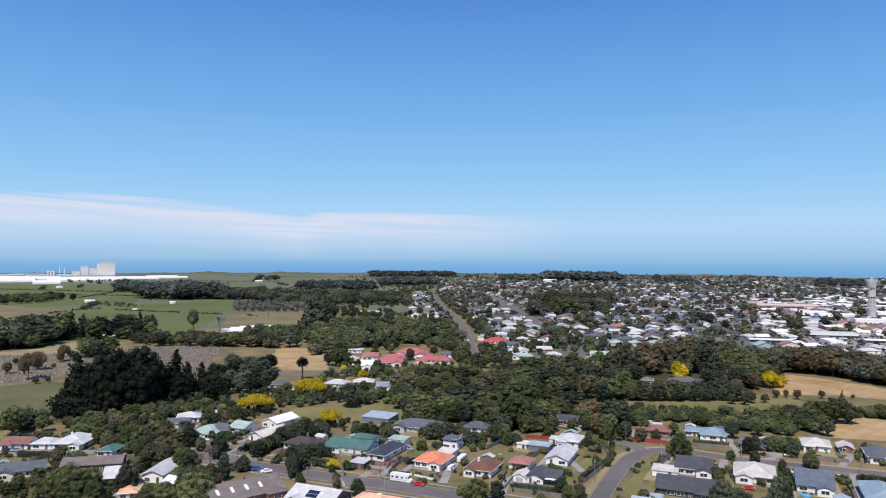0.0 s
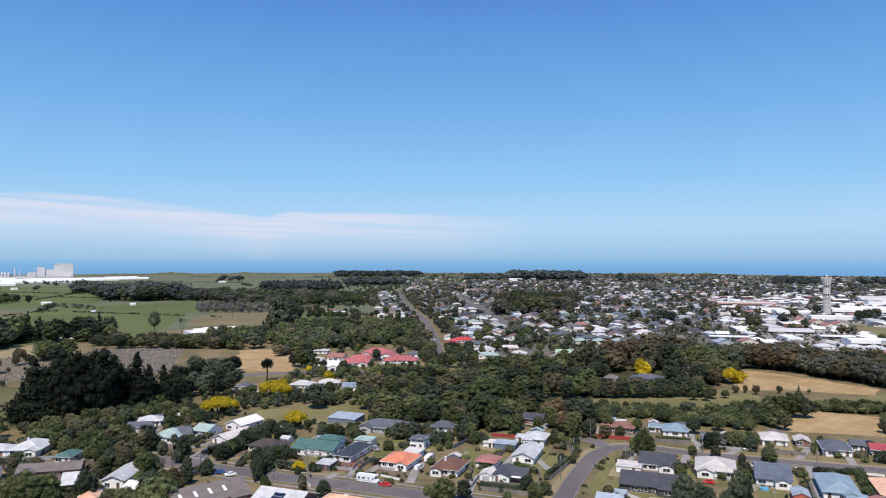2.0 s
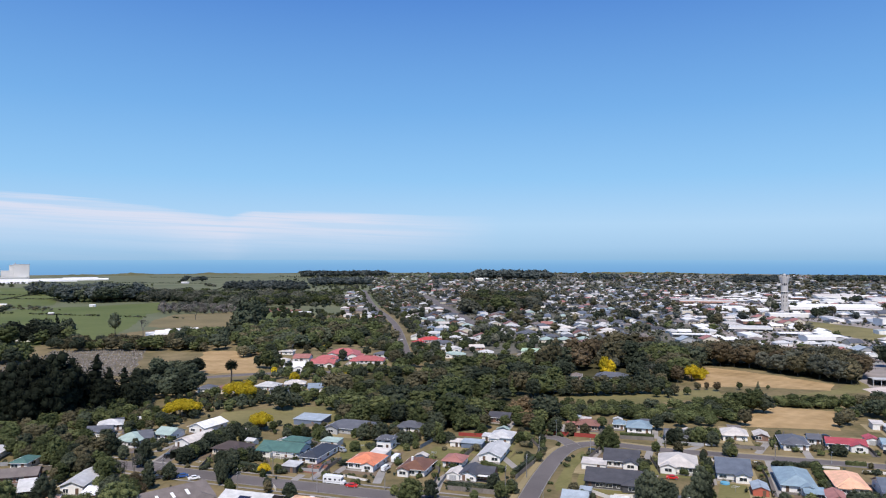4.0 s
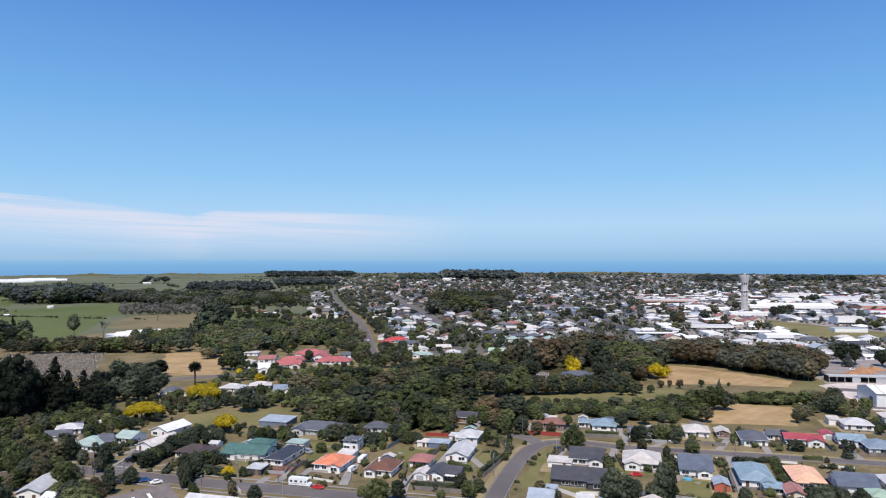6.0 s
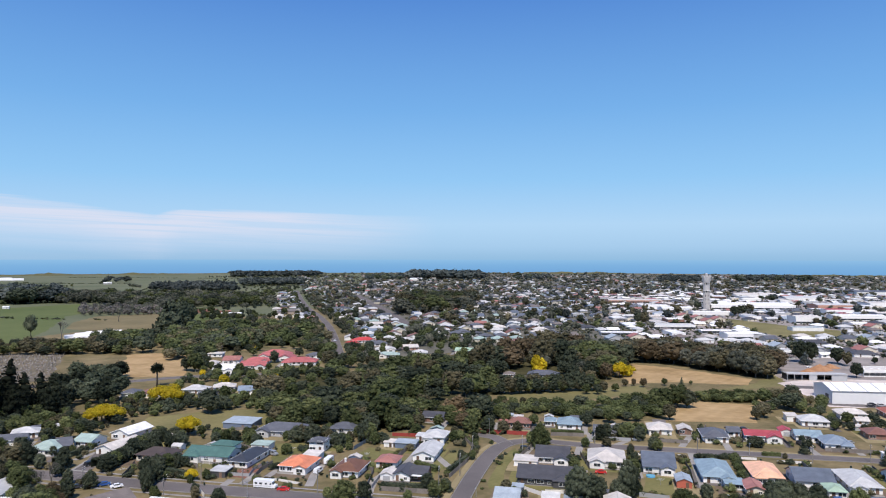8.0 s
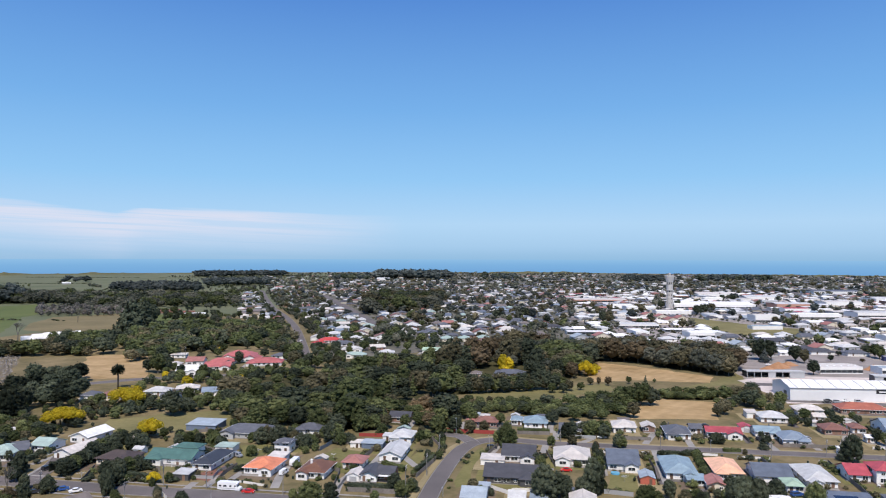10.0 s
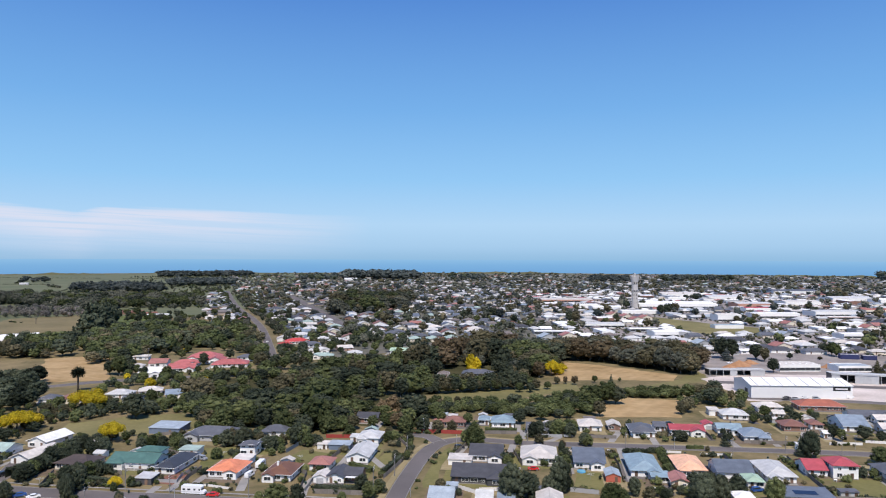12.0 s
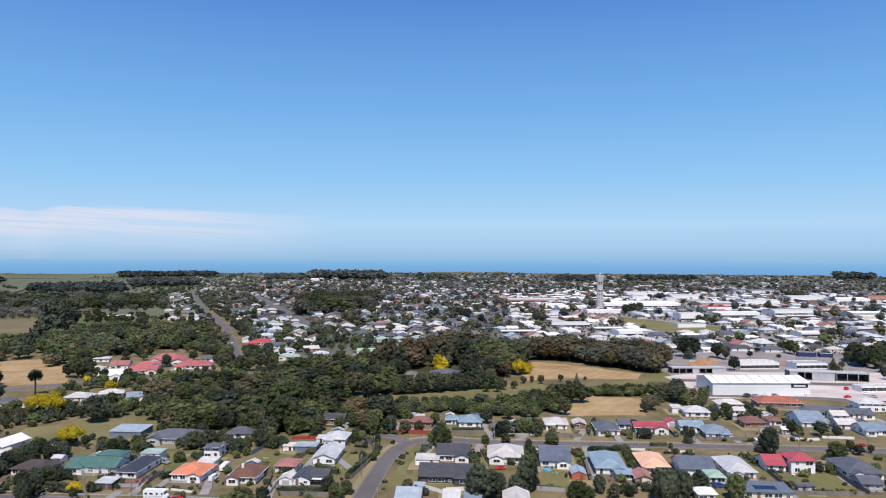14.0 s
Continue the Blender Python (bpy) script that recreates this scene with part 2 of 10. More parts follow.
# dark tone puts the shade between the trees into the floor's colour
UNDER = material("shaded_wood_floor", (0.030, 0.032, 0.014), (0.085, 0.076, 0.036), rough=0.95, fine=0.5, coarse=0.07, bump=0.5, world_space=True, spec=0.1)
MULCH = material("bark_mulch", (0.15, 0.070, 0.050), (0.25, 0.125, 0.090), rough=0.95, fine=0.9, coarse=0.1, bump=0.4, world_space=True, spec=0.2)
SOIL = material("garden_soil", (0.10, 0.075, 0.05), (0.20, 0.15, 0.105), rough=0.95, fine=0.7, coarse=0.08, bump=0.4, world_space=True, spec=0.2)
YARDGREY = material("hardstanding", (0.19, 0.165, 0.15), (0.33, 0.295, 0.27), rough=0.95, fine=0.5, coarse=0.05, world_space=True, spec=0.2)
EARTH = material("orange_earth", (0.26, 0.13, 0.06), (0.42, 0.23, 0.12), rough=0.95, fine=1.0, coarse=0.2, bump=0.5)

# ---------------------------------------------------------------- mesh helpers
def mesh_from(name, verts, faces, mats, index=None, smooth=False):
    me = bpy.data.meshes.new(name)
    me.from_pydata([tuple(v) for v in verts], [], [tuple(f) for f in faces])
    for m in (mats if isinstance(mats, (list, tuple)) else [mats]):
        me.materials.append(m)
    if index is not None:
        me.polygons.foreach_set("material_index", index)
    if smooth:
        me.polygons.foreach_set("use_smooth", [True] * len(me.polygons))
    me.update()
    return me


def empty(name, m):
    ob = new(name)
    ob.empty_display_size = 0.5
    ob.matrix_basis = m
    return ob


def child(name, me, parent, m=None, label=""):
    ob = new(name, me)
    ob.parent = parent
    if m is not None:
        ob.matrix_basis = m
    if label:
        ob["label"] = label
    return ob


class Shape:
    """Collects boxes, prisms and quads into one mesh."""

    def __init__(self):
        self.v, self.f = [], []

    def face(self, *pts):
        i = len(self.v)
        self.v += [tuple(p) for p in pts]
        self.f.append(tuple(range(i, i + len(pts))))
        return self

    def box(self, x0, y0, z0, x1, y1, z1):
        i = len(self.v)
        self.v += [(x0, y0, z0), (x1, y0, z0), (x1, y1, z0), (x0, y1, z0), (x0, y0, z1), (x1, y0, z1), (x1, y1, z1), (x0, y1, z1)]
        self.f += [tuple(i + k for k in q) for q in ((3, 2, 1, 0), (4, 5, 6, 7), (0, 1, 5, 4), (1, 2, 6, 5), (2, 3, 7, 6), (3, 0, 4, 7))]
        return self

    def tube(self, pts, radii, sides=8, cap=True):
        """A round bar through pts, mostly upright."""
        i = len(self.v)
        for (x, y, z), r in zip(pts, radii):
            for k in range(sides):
                a = 2 * math.pi * k / sides
                self.v.append((x + r * math.cos(a), y + r * math.sin(a), z))
        for s in range(len(pts) - 1):
            for k in range(sides):
                a, b = i + s * sides + k, i + s * sides + (k + 1) % sides
                self.f.append((a, b, b + sides, a + sides))
        if cap:
            self.f.append(tuple(i + k for k in reversed(range(sides))))
            self.f.append(tuple(i + (len(pts) - 1) * sides + k for k in range(sides)))
        return self

    def mesh(self, name, mat, smooth=False):
        return mesh_from(name, self.v, self.f, mat, smooth=smooth)


def inside(p, poly):
    x, y = p
    hit = False
    for (x0, y0), (x1, y1) in zip(poly, poly[1:] + poly[:1]):
        if (y0 > y) != (y1 > y) and x < (x1 - x0) * (y - y0) / (y1 - y0) + x0:
            hit = not hit
    return hit


def smooth_line(pts, step=6.0):
    """A curve through the points, cut into even steps."""
    p = [Vector((x, y, 0)) for x, y in pts]
    p = [2 * p[0] - p[1], *p, 2 * p[-1] - p[-2]]
    res = []
    for a, b, c, d in zip(p, p[1:], p[2:], p[3:]):
        k = max(2, int((c - b).length / step))
        for i in range(k):
            t = i / k
            res.append(0.5 * (2 * b + (c - a) * t + (2 * a - 5 * b + 4 * c - d) * t * t + (3 * b - a - 3 * c + d) * t ** 3))
    res.append(p[-2])
    return res


def strip(line, off0, off1, z0, z1=None):
    """A band along a line between two side offsets; with z1 a raised bar with sides."""
    s = Shape()
    rows = []
    for i, q in enumerate(line):
        a, b = line[max(0, i - 1)], line[min(len(line) - 1, i + 1)]
        d = (b - a).normalized()
        nrm = Vector((-d.y, d.x, 0))
        rows.append((q + nrm * off0, q + nrm * off1))
    top = z0 if z1 is None else z1
    for (a, b), (c, d) in zip(rows, rows[1:]):
        s.face((b.x, b.y, top), (a.x, a.y, top), (c.x, c.y, top), (d.x, d.y, top))
        if z1 is not None:
            s.face((a.x, a.y, z0), (c.x, c.y, z0), (c.x, c.y, z1), (a.x, a.y, z1))
            s.face((d.x, d.y, z0), (b.x, b.y, z0), (b.x, b.y, z1), (d.x, d.y, z1))
    return s


def sheet(name, poly, z, mat, label, cut=2):
    """A patch of ground with a slightly wavering outline."""
    pts = []
    rnd = random.Random(len(poly) + int(abs(poly[0][0])))
    for (x0, y0), (x1, y1) in zip(poly, poly[1:] + poly[:1]):
        ln = math.hypot(x1 - x0, y1 - y0)
        k = max(2, int(ln / 7))
        for i in range(k):
            t = i / k
            w = min(1.8, ln * 0.03)
            pts.append((x0 + (x1 - x0) * t + rnd.uniform(-w, w), y0 + (y1 - y0) * t + rnd.uniform(-w, w)))
    bm = bmesh.new()
    f = bm.faces.new([bm.verts.new((x, y, z)) for x, y in pts])
    if f.normal.z < 0:
        f.normal_flip()
    bm.normal_update()
    if f.normal.z < 0:
        f.normal_flip()
    bmesh.ops.triangulate(bm, faces=[f])
    me = bpy.data.meshes.new(name)
    bm.to_mesh(me)
    bm.free()
    me.materials.append(mat)
    return tagged(new(name, me), label, "ground", kind="structure")

# ---------------------------------------------------------------- ground, fields, sea
COAST = 3640.0


def build_ground():
    s = Shape()
    ring = []
    for k in range(180):
        a = radians(k * 2)
        az = (k * 2 + 180) % 360 - 180
        r = COAST + 60 * noise.noise((k * 0.35, 2.0, 0)) if -60 < az < 85 else 4900.0
        ring.append((r * math.sin(a), r * math.cos(a)))
    for r0, r1 in ((0, 0.06), (0.06, 0.25), (0.25, 1.0)):
        for (x0, y0), (x1, y1) in zip(ring, ring[1:] + ring[:1]):
            if r0 == 0:
                s.face((0, 0, 0), (x1 * r1, y1 * r1, 0), (x0 * r1, y0 * r1, 0))
            else:
                s.face((x0 * r0, y0 * r0, 0), (x1 * r0, y1 * r0, 0), (x1 * r1, y1 * r1, 0), (x0 * r1, y0 * r1, 0))
    for (x0, y0), (x1, y1) in zip(ring, ring[1:] + ring[:1]):
        s.face((x0, y0, 0), (x1, y1, 0), (x1 * 1.004, y1 * 1.004, -32), (x0 * 1.004, y0 * 1.004, -32))
    tagged(new("ground", s.mesh("ground", LAWN)), "grassy plain with dry patches, reaching the sea cliffs", "ground", kind="structure")
    w = Shape()
    for k in range(72):
        a, b = radians(k * 5), radians(k * 5 + 5)
        w.face((3300 * math.sin(a), 3300 * math.cos(a), -30), (3300 * math.sin(b), 3300 * math.cos(b), -30),
               (4940 * math.sin(b), 4940 * math.cos(b), -30), (4940 * math.sin(a), 4940 * math.cos(a), -30))
    tagged(new("water", w.mesh("water", RIVER_SEA)), "blue open sea beyond the coast", "sea", kind="structure")
    # the far sea is an upright glowing band, haze painted in up to the horizon
    m = bpy.data.materials.new("far_sea_glow")
    m.use_nodes = True
    n, l = m.node_tree.nodes, m.node_tree.links
    n.remove(n["Principled BSDF"])
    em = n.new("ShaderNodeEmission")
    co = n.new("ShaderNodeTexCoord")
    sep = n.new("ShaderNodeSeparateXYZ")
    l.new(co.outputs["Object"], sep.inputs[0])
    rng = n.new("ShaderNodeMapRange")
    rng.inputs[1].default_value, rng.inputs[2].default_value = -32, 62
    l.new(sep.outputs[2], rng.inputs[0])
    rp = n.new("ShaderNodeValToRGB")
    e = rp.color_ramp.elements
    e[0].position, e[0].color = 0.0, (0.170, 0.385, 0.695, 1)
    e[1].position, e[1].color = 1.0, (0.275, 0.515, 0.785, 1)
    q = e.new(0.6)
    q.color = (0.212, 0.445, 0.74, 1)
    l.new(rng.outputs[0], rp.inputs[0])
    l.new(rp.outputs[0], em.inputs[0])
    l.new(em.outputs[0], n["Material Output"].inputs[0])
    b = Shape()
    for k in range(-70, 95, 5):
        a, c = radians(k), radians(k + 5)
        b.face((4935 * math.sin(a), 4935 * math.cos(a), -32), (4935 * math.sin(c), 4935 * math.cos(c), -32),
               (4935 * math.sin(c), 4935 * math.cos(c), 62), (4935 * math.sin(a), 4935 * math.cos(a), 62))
    tagged(new("backdrop", b.mesh("backdrop", m)), "glowing upright band of blue sea with painted haze", "sea", kind="structure")


build_ground()

sheet("field", [(-2600, 700), (-2300, 2750), (-1500, 3250), (-420, 3560), (260, 3560), (150, 1900), (60, 1250), (-60, 1000), (-150, 960), (-330, 700), (-420, 640), (-470, 450), (-900, 420)], 0.04, PLAIN,
      "far green dairy pastures with faint fence lines")
sheet("field", [(-481, 763), (-524, 900), (-548, 1041), (-557, 1164), (-473, 1214), (-381, 1301), (-316, 1117), (-324, 1035), (-286, 859), (-268, 734), (-297, 692), (-354, 662), (-400, 635)], 0.10, PASTURE, "smooth bright green paddock")
sheet("field", [(-770, 1134), (-726, 1151), (-637, 1093), (-560, 1063), (-539, 924), (-508, 805), (-498, 734)], 0.11, BROWN, "tan grazed paddock")
sheet("field", [(-1365, 1961), (-914, 1942), (-672, 1562), (-544, 1254), (-593, 1161), (-644, 1105), (-726, 1151), (-788, 1132)], 0.09, PASTURE, "green rolling paddock")
sheet("ground", [(46, 560), (46, 840), (20, 1147), (-8, 1724), (-60, 3480), (1200, 3280), (2500, 2420), (3000, 1500), (1500, 700), (760, 560), (560, 420), (440, 470), (350, 520), (300, 600), (200, 620)], 0.03, TOWNGROUND, "gardens, yards and streets between the town houses")
sheet("ground", [(330, 620), (420, 1000), (620, 1400), (1000, 1350), (1300, 1050), (1150, 720), (800, 520), (600, 450), (520, 560), (420, 580)], 0.045, YARDGREY, "paved yards and car parks round the town centre")
sheet("field", [(-149, 625), (-99, 631), (-84, 506), (-127, 507)], 0.08, DRY, "mown straw-coloured hay paddock")
sheet("field", [(241, 502), (263, 480), (293, 424), (278, 405), (232, 424), (204, 424), (212, 456)], 0.08, DRY, "straw-coloured mown field beside the wood")
sheet("field", [(174, 324), (192, 350), (218, 364), (244, 350), (219, 312)], 0.08, DRY, "dry golden grass behind the gardens")
sheet("field", [(114, 406), (141, 407), (210, 418), (204, 394), (160, 381), (130, 374), (113, 384)], 0.06, OLIVE, "olive rough grass strip between trees")
sheet("field", [(213, 388), (274, 393), (306, 401), (317, 435), (278, 405)], 0.05, OLIVE, "olive rough grass by the hay field")
sheet("field", [(-269, 860), (-286, 940), (-284, 1027), (-209, 1065), (-144, 751), (-174, 761), (-227, 820)], 0.12, BROWN, "brown paddock behind the trees")
sheet("field", [(-134, 832), (-161, 1036), (-94, 1051), (-91, 952), (-98, 801)], 0.12, PASTURE, "small green paddock with a fence")
sheet("field", [(-251, 544), (-280, 640), (-201, 643), (-168, 506), (-191, 493)], 0.08, GRAVES, "cemetery turf with rows of headstones")
sheet("field", [(-295, 446), (-360, 571), (-301, 590), (-271, 609), (-254, 491), (-257, 468), (-274, 446)], 0.08, GRAVES, "older cemetery turf with scattered graves")
sheet("field", [(-82, 363), (-80, 381), (-26, 388), (-25, 361), (-40, 352), (-62, 348)], 0.06, OLIVE, "rough olive paddock behind the houses")
sheet("field", [(-283, 427), (-277, 440), (-239, 456), (-200, 448), (-166, 375), (-188, 340), (-218, 346), (-226, 342)], 0.06, HILLSIDE, "sloping rough grass")
sheet("field", [(-382, 577), (-370, 587), (-357, 613), (-361, 666), (-344, 681), (-307, 608), (-310, 573), (-352, 558), (-358, 540)], 0.06, TANLAWN, "straw-coloured grass above the cemetery")
sheet("field", [(-205, 325), (-180, 323), (-167, 313), (-192, 306)], 0.05, OLIVE, "mown lawn with a mound")
sheet("field", [(547, 852), (562, 758), (587, 675), (531, 628), (478, 644), (497, 761)], 0.06, OLIVE, "open green sports ground in the town")
sheet("yard", [(300, 408), (337, 418), (470, 372), (400, 285), (339, 320), (282, 338)], 0.07, GRAVEL, "pale gravel and concrete works yard")
sheet("field", [(-15, 316), (3, 312), (-8, 290), (-19, 286)], 0.05, LAWN, "green back lawn")

sheet("yard", [(290, 401), (341, 471), (467, 568), (533, 515), (565, 452), (441, 353)], 0.033, YARDGREY, "grey-brown hardstanding behind the works")

sheet("field", [(-84.0, 353.9), (-75.5, 376.5), (-55.7, 389.4), (-29.7, 388.8), (-14.4, 376.0), (-15.7, 348.2), (-38.4, 349.2), (-61.0, 348.4), (-77.4, 344.1)], 0.065, OLIVE, "yellowish rough grass paddock behind the houses")
sheet("yard", [(-30.3, 273.9), (-21.9, 267.5), (-18.4, 275.5), (-14.7, 284.1), (-17.3, 288.6), (-22.5, 283.7), (-26.8, 279.5)], 0.078, MULCH, "reddish bark-covered yard beside the drive")
sheet("lawn", [(119.4, 235.8), (124.2, 244.4), (133.1, 240.0), (124.7, 223.2), (116.8, 223.2), (113.6, 225.6)], 0.075, GREENLAWN, "yellow-green back lawn in the sun")
sheet("lawn", [(164.9, 203.6), (172.6, 210.0), (171.6, 205.2), (172.6, 199.9), (167.7, 195.5), (161.8, 197.4)], 0.075, GREENLAWN, "fresh green back lawn in the sun")
sheet("lawn", [(49.4, 270.5), (55.1, 283.0), (61.9, 293.0), (61.8, 285.9), (54.9, 270.2), (50.2, 264.2)], 0.075, GREENLAWN, "yellow-green front lawn in the sun")
sheet("lawn", [(20.3, 294.4), (25.9, 302.9), (37.5, 293.9), (32.6, 283.8), (23.6, 285.1)], 0.075, GREENLAWN, "mown back lawn in the sun")
sheet("lawn", [(-14.5, 279.8), (-14.0, 316.0), (-0.6, 315.2), (-1.4, 301.5), (-8.5, 295.7), (-11.5, 279.5)], 0.075, GREENLAWN, "green lawn beside the driveway in the sun")
sheet("lawn", [(202.6, 204.2), (208.1, 206.6), (226.9, 206.2), (218.8, 185.9), (197.0, 193.0)], 0.075, GREENLAWN, "mown square of lawn in the sun")
sheet("lawn", [(65.9, 253.3), (76.9, 279.2), (87.5, 290.2), (86.3, 283.2), (76.1, 264.8), (67.9, 243.2), (62.7, 241.1)], 0.075, GREENLAWN, "grass corner by the bend in the sun")
sheet("lawn", [(102.6, 256.1), (109.3, 270.3), (113.1, 270.9), (106.8, 254.7)], 0.075, GREENLAWN, "small green front lawn in the sun")

sheet("road", [(-503.1, 812.1), (-510.8, 876.6), (-499.0, 926.8), (-484.3, 902.3), (-492.4, 847.6), (-488.9, 793.2)], 0.13, TANLAWN, "pale farm track across the paddock")

# ---------------------------------------------------------------- roads
ROADS = []


def road(pts, width, label, kerbs=True, path=True, z=0.13):
    line = smooth_line(pts)
    ROADS.append((line, width))
    ob = tagged(new("road", strip(line, -width / 2, width / 2, z).mesh("road", ASPHALT)), label, "road", kind="structure")
    if kerbs:
        for s in (-1, 1):
            a, b = sorted((s * width / 2, s * (width / 2 + 0.3)))
            child("kerb", strip(line, a, b, 0.0, z + 0.12).mesh("kerb", KERB), ob, label="pale concrete kerb")
    if path:
        for s in (-1, 1):
            a, b = sorted((s * (width / 2 + 2.8), s * (width / 2 + 4.0)))
            tagged(new("pavement", strip(line, a, b, z + 0.02).mesh("pavement", CONCRETE)), "narrow concrete footpath along the grass verge", "pavement", kind="structure")
    return ob


road([(-135, 300), (-112, 293), (-87, 282), (-61, 270), (-38, 260), (-16, 251), (2, 243), (22, 235), (80, 210), (130, 189)], 8.6, "grey asphalt residential street")
road([(-87, 282), (-84, 296), (-84, 318)], 6.0, "short grey side lane between gardens", path=False, z=0.10)
road([(47.0, 223.7), (51.7, 234.9), (59.7, 253.3), (69.1, 273.0), (76.7, 286.7), (83.4, 295.3), (90.9, 299.8), (99.2, 300.1), (105.9, 296.9), (118.9, 288.6), (139.5, 279.9), (186.7, 260.6), (229.2, 242.9), (273.5, 222.8), (340, 192), (430, 153)], 6.4, "grey asphalt street sweeping round a bend", path=False)
for side in (-1, 1):
    lo, hi = sorted((side * 3.85, side * 6.2))
    tagged(new("verge", strip(ROADS[2][0], lo, hi, 0.085).mesh("verge", TANLAWN if side > 0 else LAWN)), "dry grass verge between kerb and footpath", "verge", kind="structure")
road([(85.3, 296.7), (83.1, 309.5), (76.0, 315.1)], 6.0, "short asphalt stub ending at a red fence", path=False, z=0.10)
road([(-240, 476), (-144, 484), (-116, 490), (-100, 496), (-84, 501), (-60, 503), (-20, 505), (25, 508)], 8.0, "grey road past the hay paddock", path=False)
road([(26, 545), (26, 603), (26, 708), (24, 835), (15, 981), (-1, 1147), (-15, 1416), (-27, 1724)], 7.5, "long straight asphalt road to the far edge of town", path=False, z=0.12)
road([(117, 812), (118, 880), (118, 938), (115, 1088), (110, 1216), (102, 1500)], 11.0, "straight town street", path=False)
road([(281.3, 347.2), (306.6, 333.7), (340.9, 317.4), (365.6, 297.8)], 7.0, "dark asphalt lane before the works", path=False, z=0.11)
road([(300, 395), (345, 372), (420, 335), (520, 290)], 9.0, "asphalt road by the works yard", path=False, z=0.15)

# ---------------------------------------------------------------- houses
def frame_shape(w, h, bar=0.09, deep=0.10):
    s = Shape()
    s.box(-w / 2, -deep, 0, w / 2, 0.02, bar).box(-w / 2, -deep, h - bar, w / 2, 0.02, h)
    s.box(-w / 2, -deep, bar, -w / 2 + bar, 0.02, h - bar).box(w / 2 - bar, -deep, bar, w / 2, 0.02, h - bar)
    s.box(-bar / 2, -deep, bar, bar / 2, 0.02, h - bar)
    return s


WIN = {}
for key, (ww, wh) in {"wide": (2.6, 1.35), "small": (1.3, 1.0), "tall": (1.9, 1.45)}.items():
    WIN[key] = (frame_shape(ww, wh).mesh("window_frame", TRIM), Shape().box(-ww / 2 + 0.05, -0.05, 0.05, ww / 2 - 0.05, 0.0, wh - 0.05).mesh("pane", GLASS), wh)
DOOR_ME = Shape().box(-0.45, -0.06, 0, 0.45, 0.02, 2.0).box(-0.53, -0.09, 0, -0.45, 0.02, 2.08).box(0.45, -0.09, 0, 0.53, 0.02, 2.08).box(-0.53, -0.09, 2.0, 0.53, 0.02, 2.08).mesh("door", DOOR)
GARAGE_ME = Shape()
for i in range(5):
    GARAGE_ME.box(-1.3, -0.07, 0.02 + i * 0.42, 1.3, 0.0, 0.40 + i * 0.42)
GARAGE_ME = GARAGE_ME.mesh("garage_door", WALLS["grey"])
PANEL_ME = Shape().box(-0.5, -0.8, 0.03, 0.5, 0.8, 0.07).mesh("solar_panel", SOLAR)
SKYLIGHT_ME = Shape().box(-0.5, -1.4, 0.0, 0.5, 1.4, 0.08).mesh("skylight", TRIM)


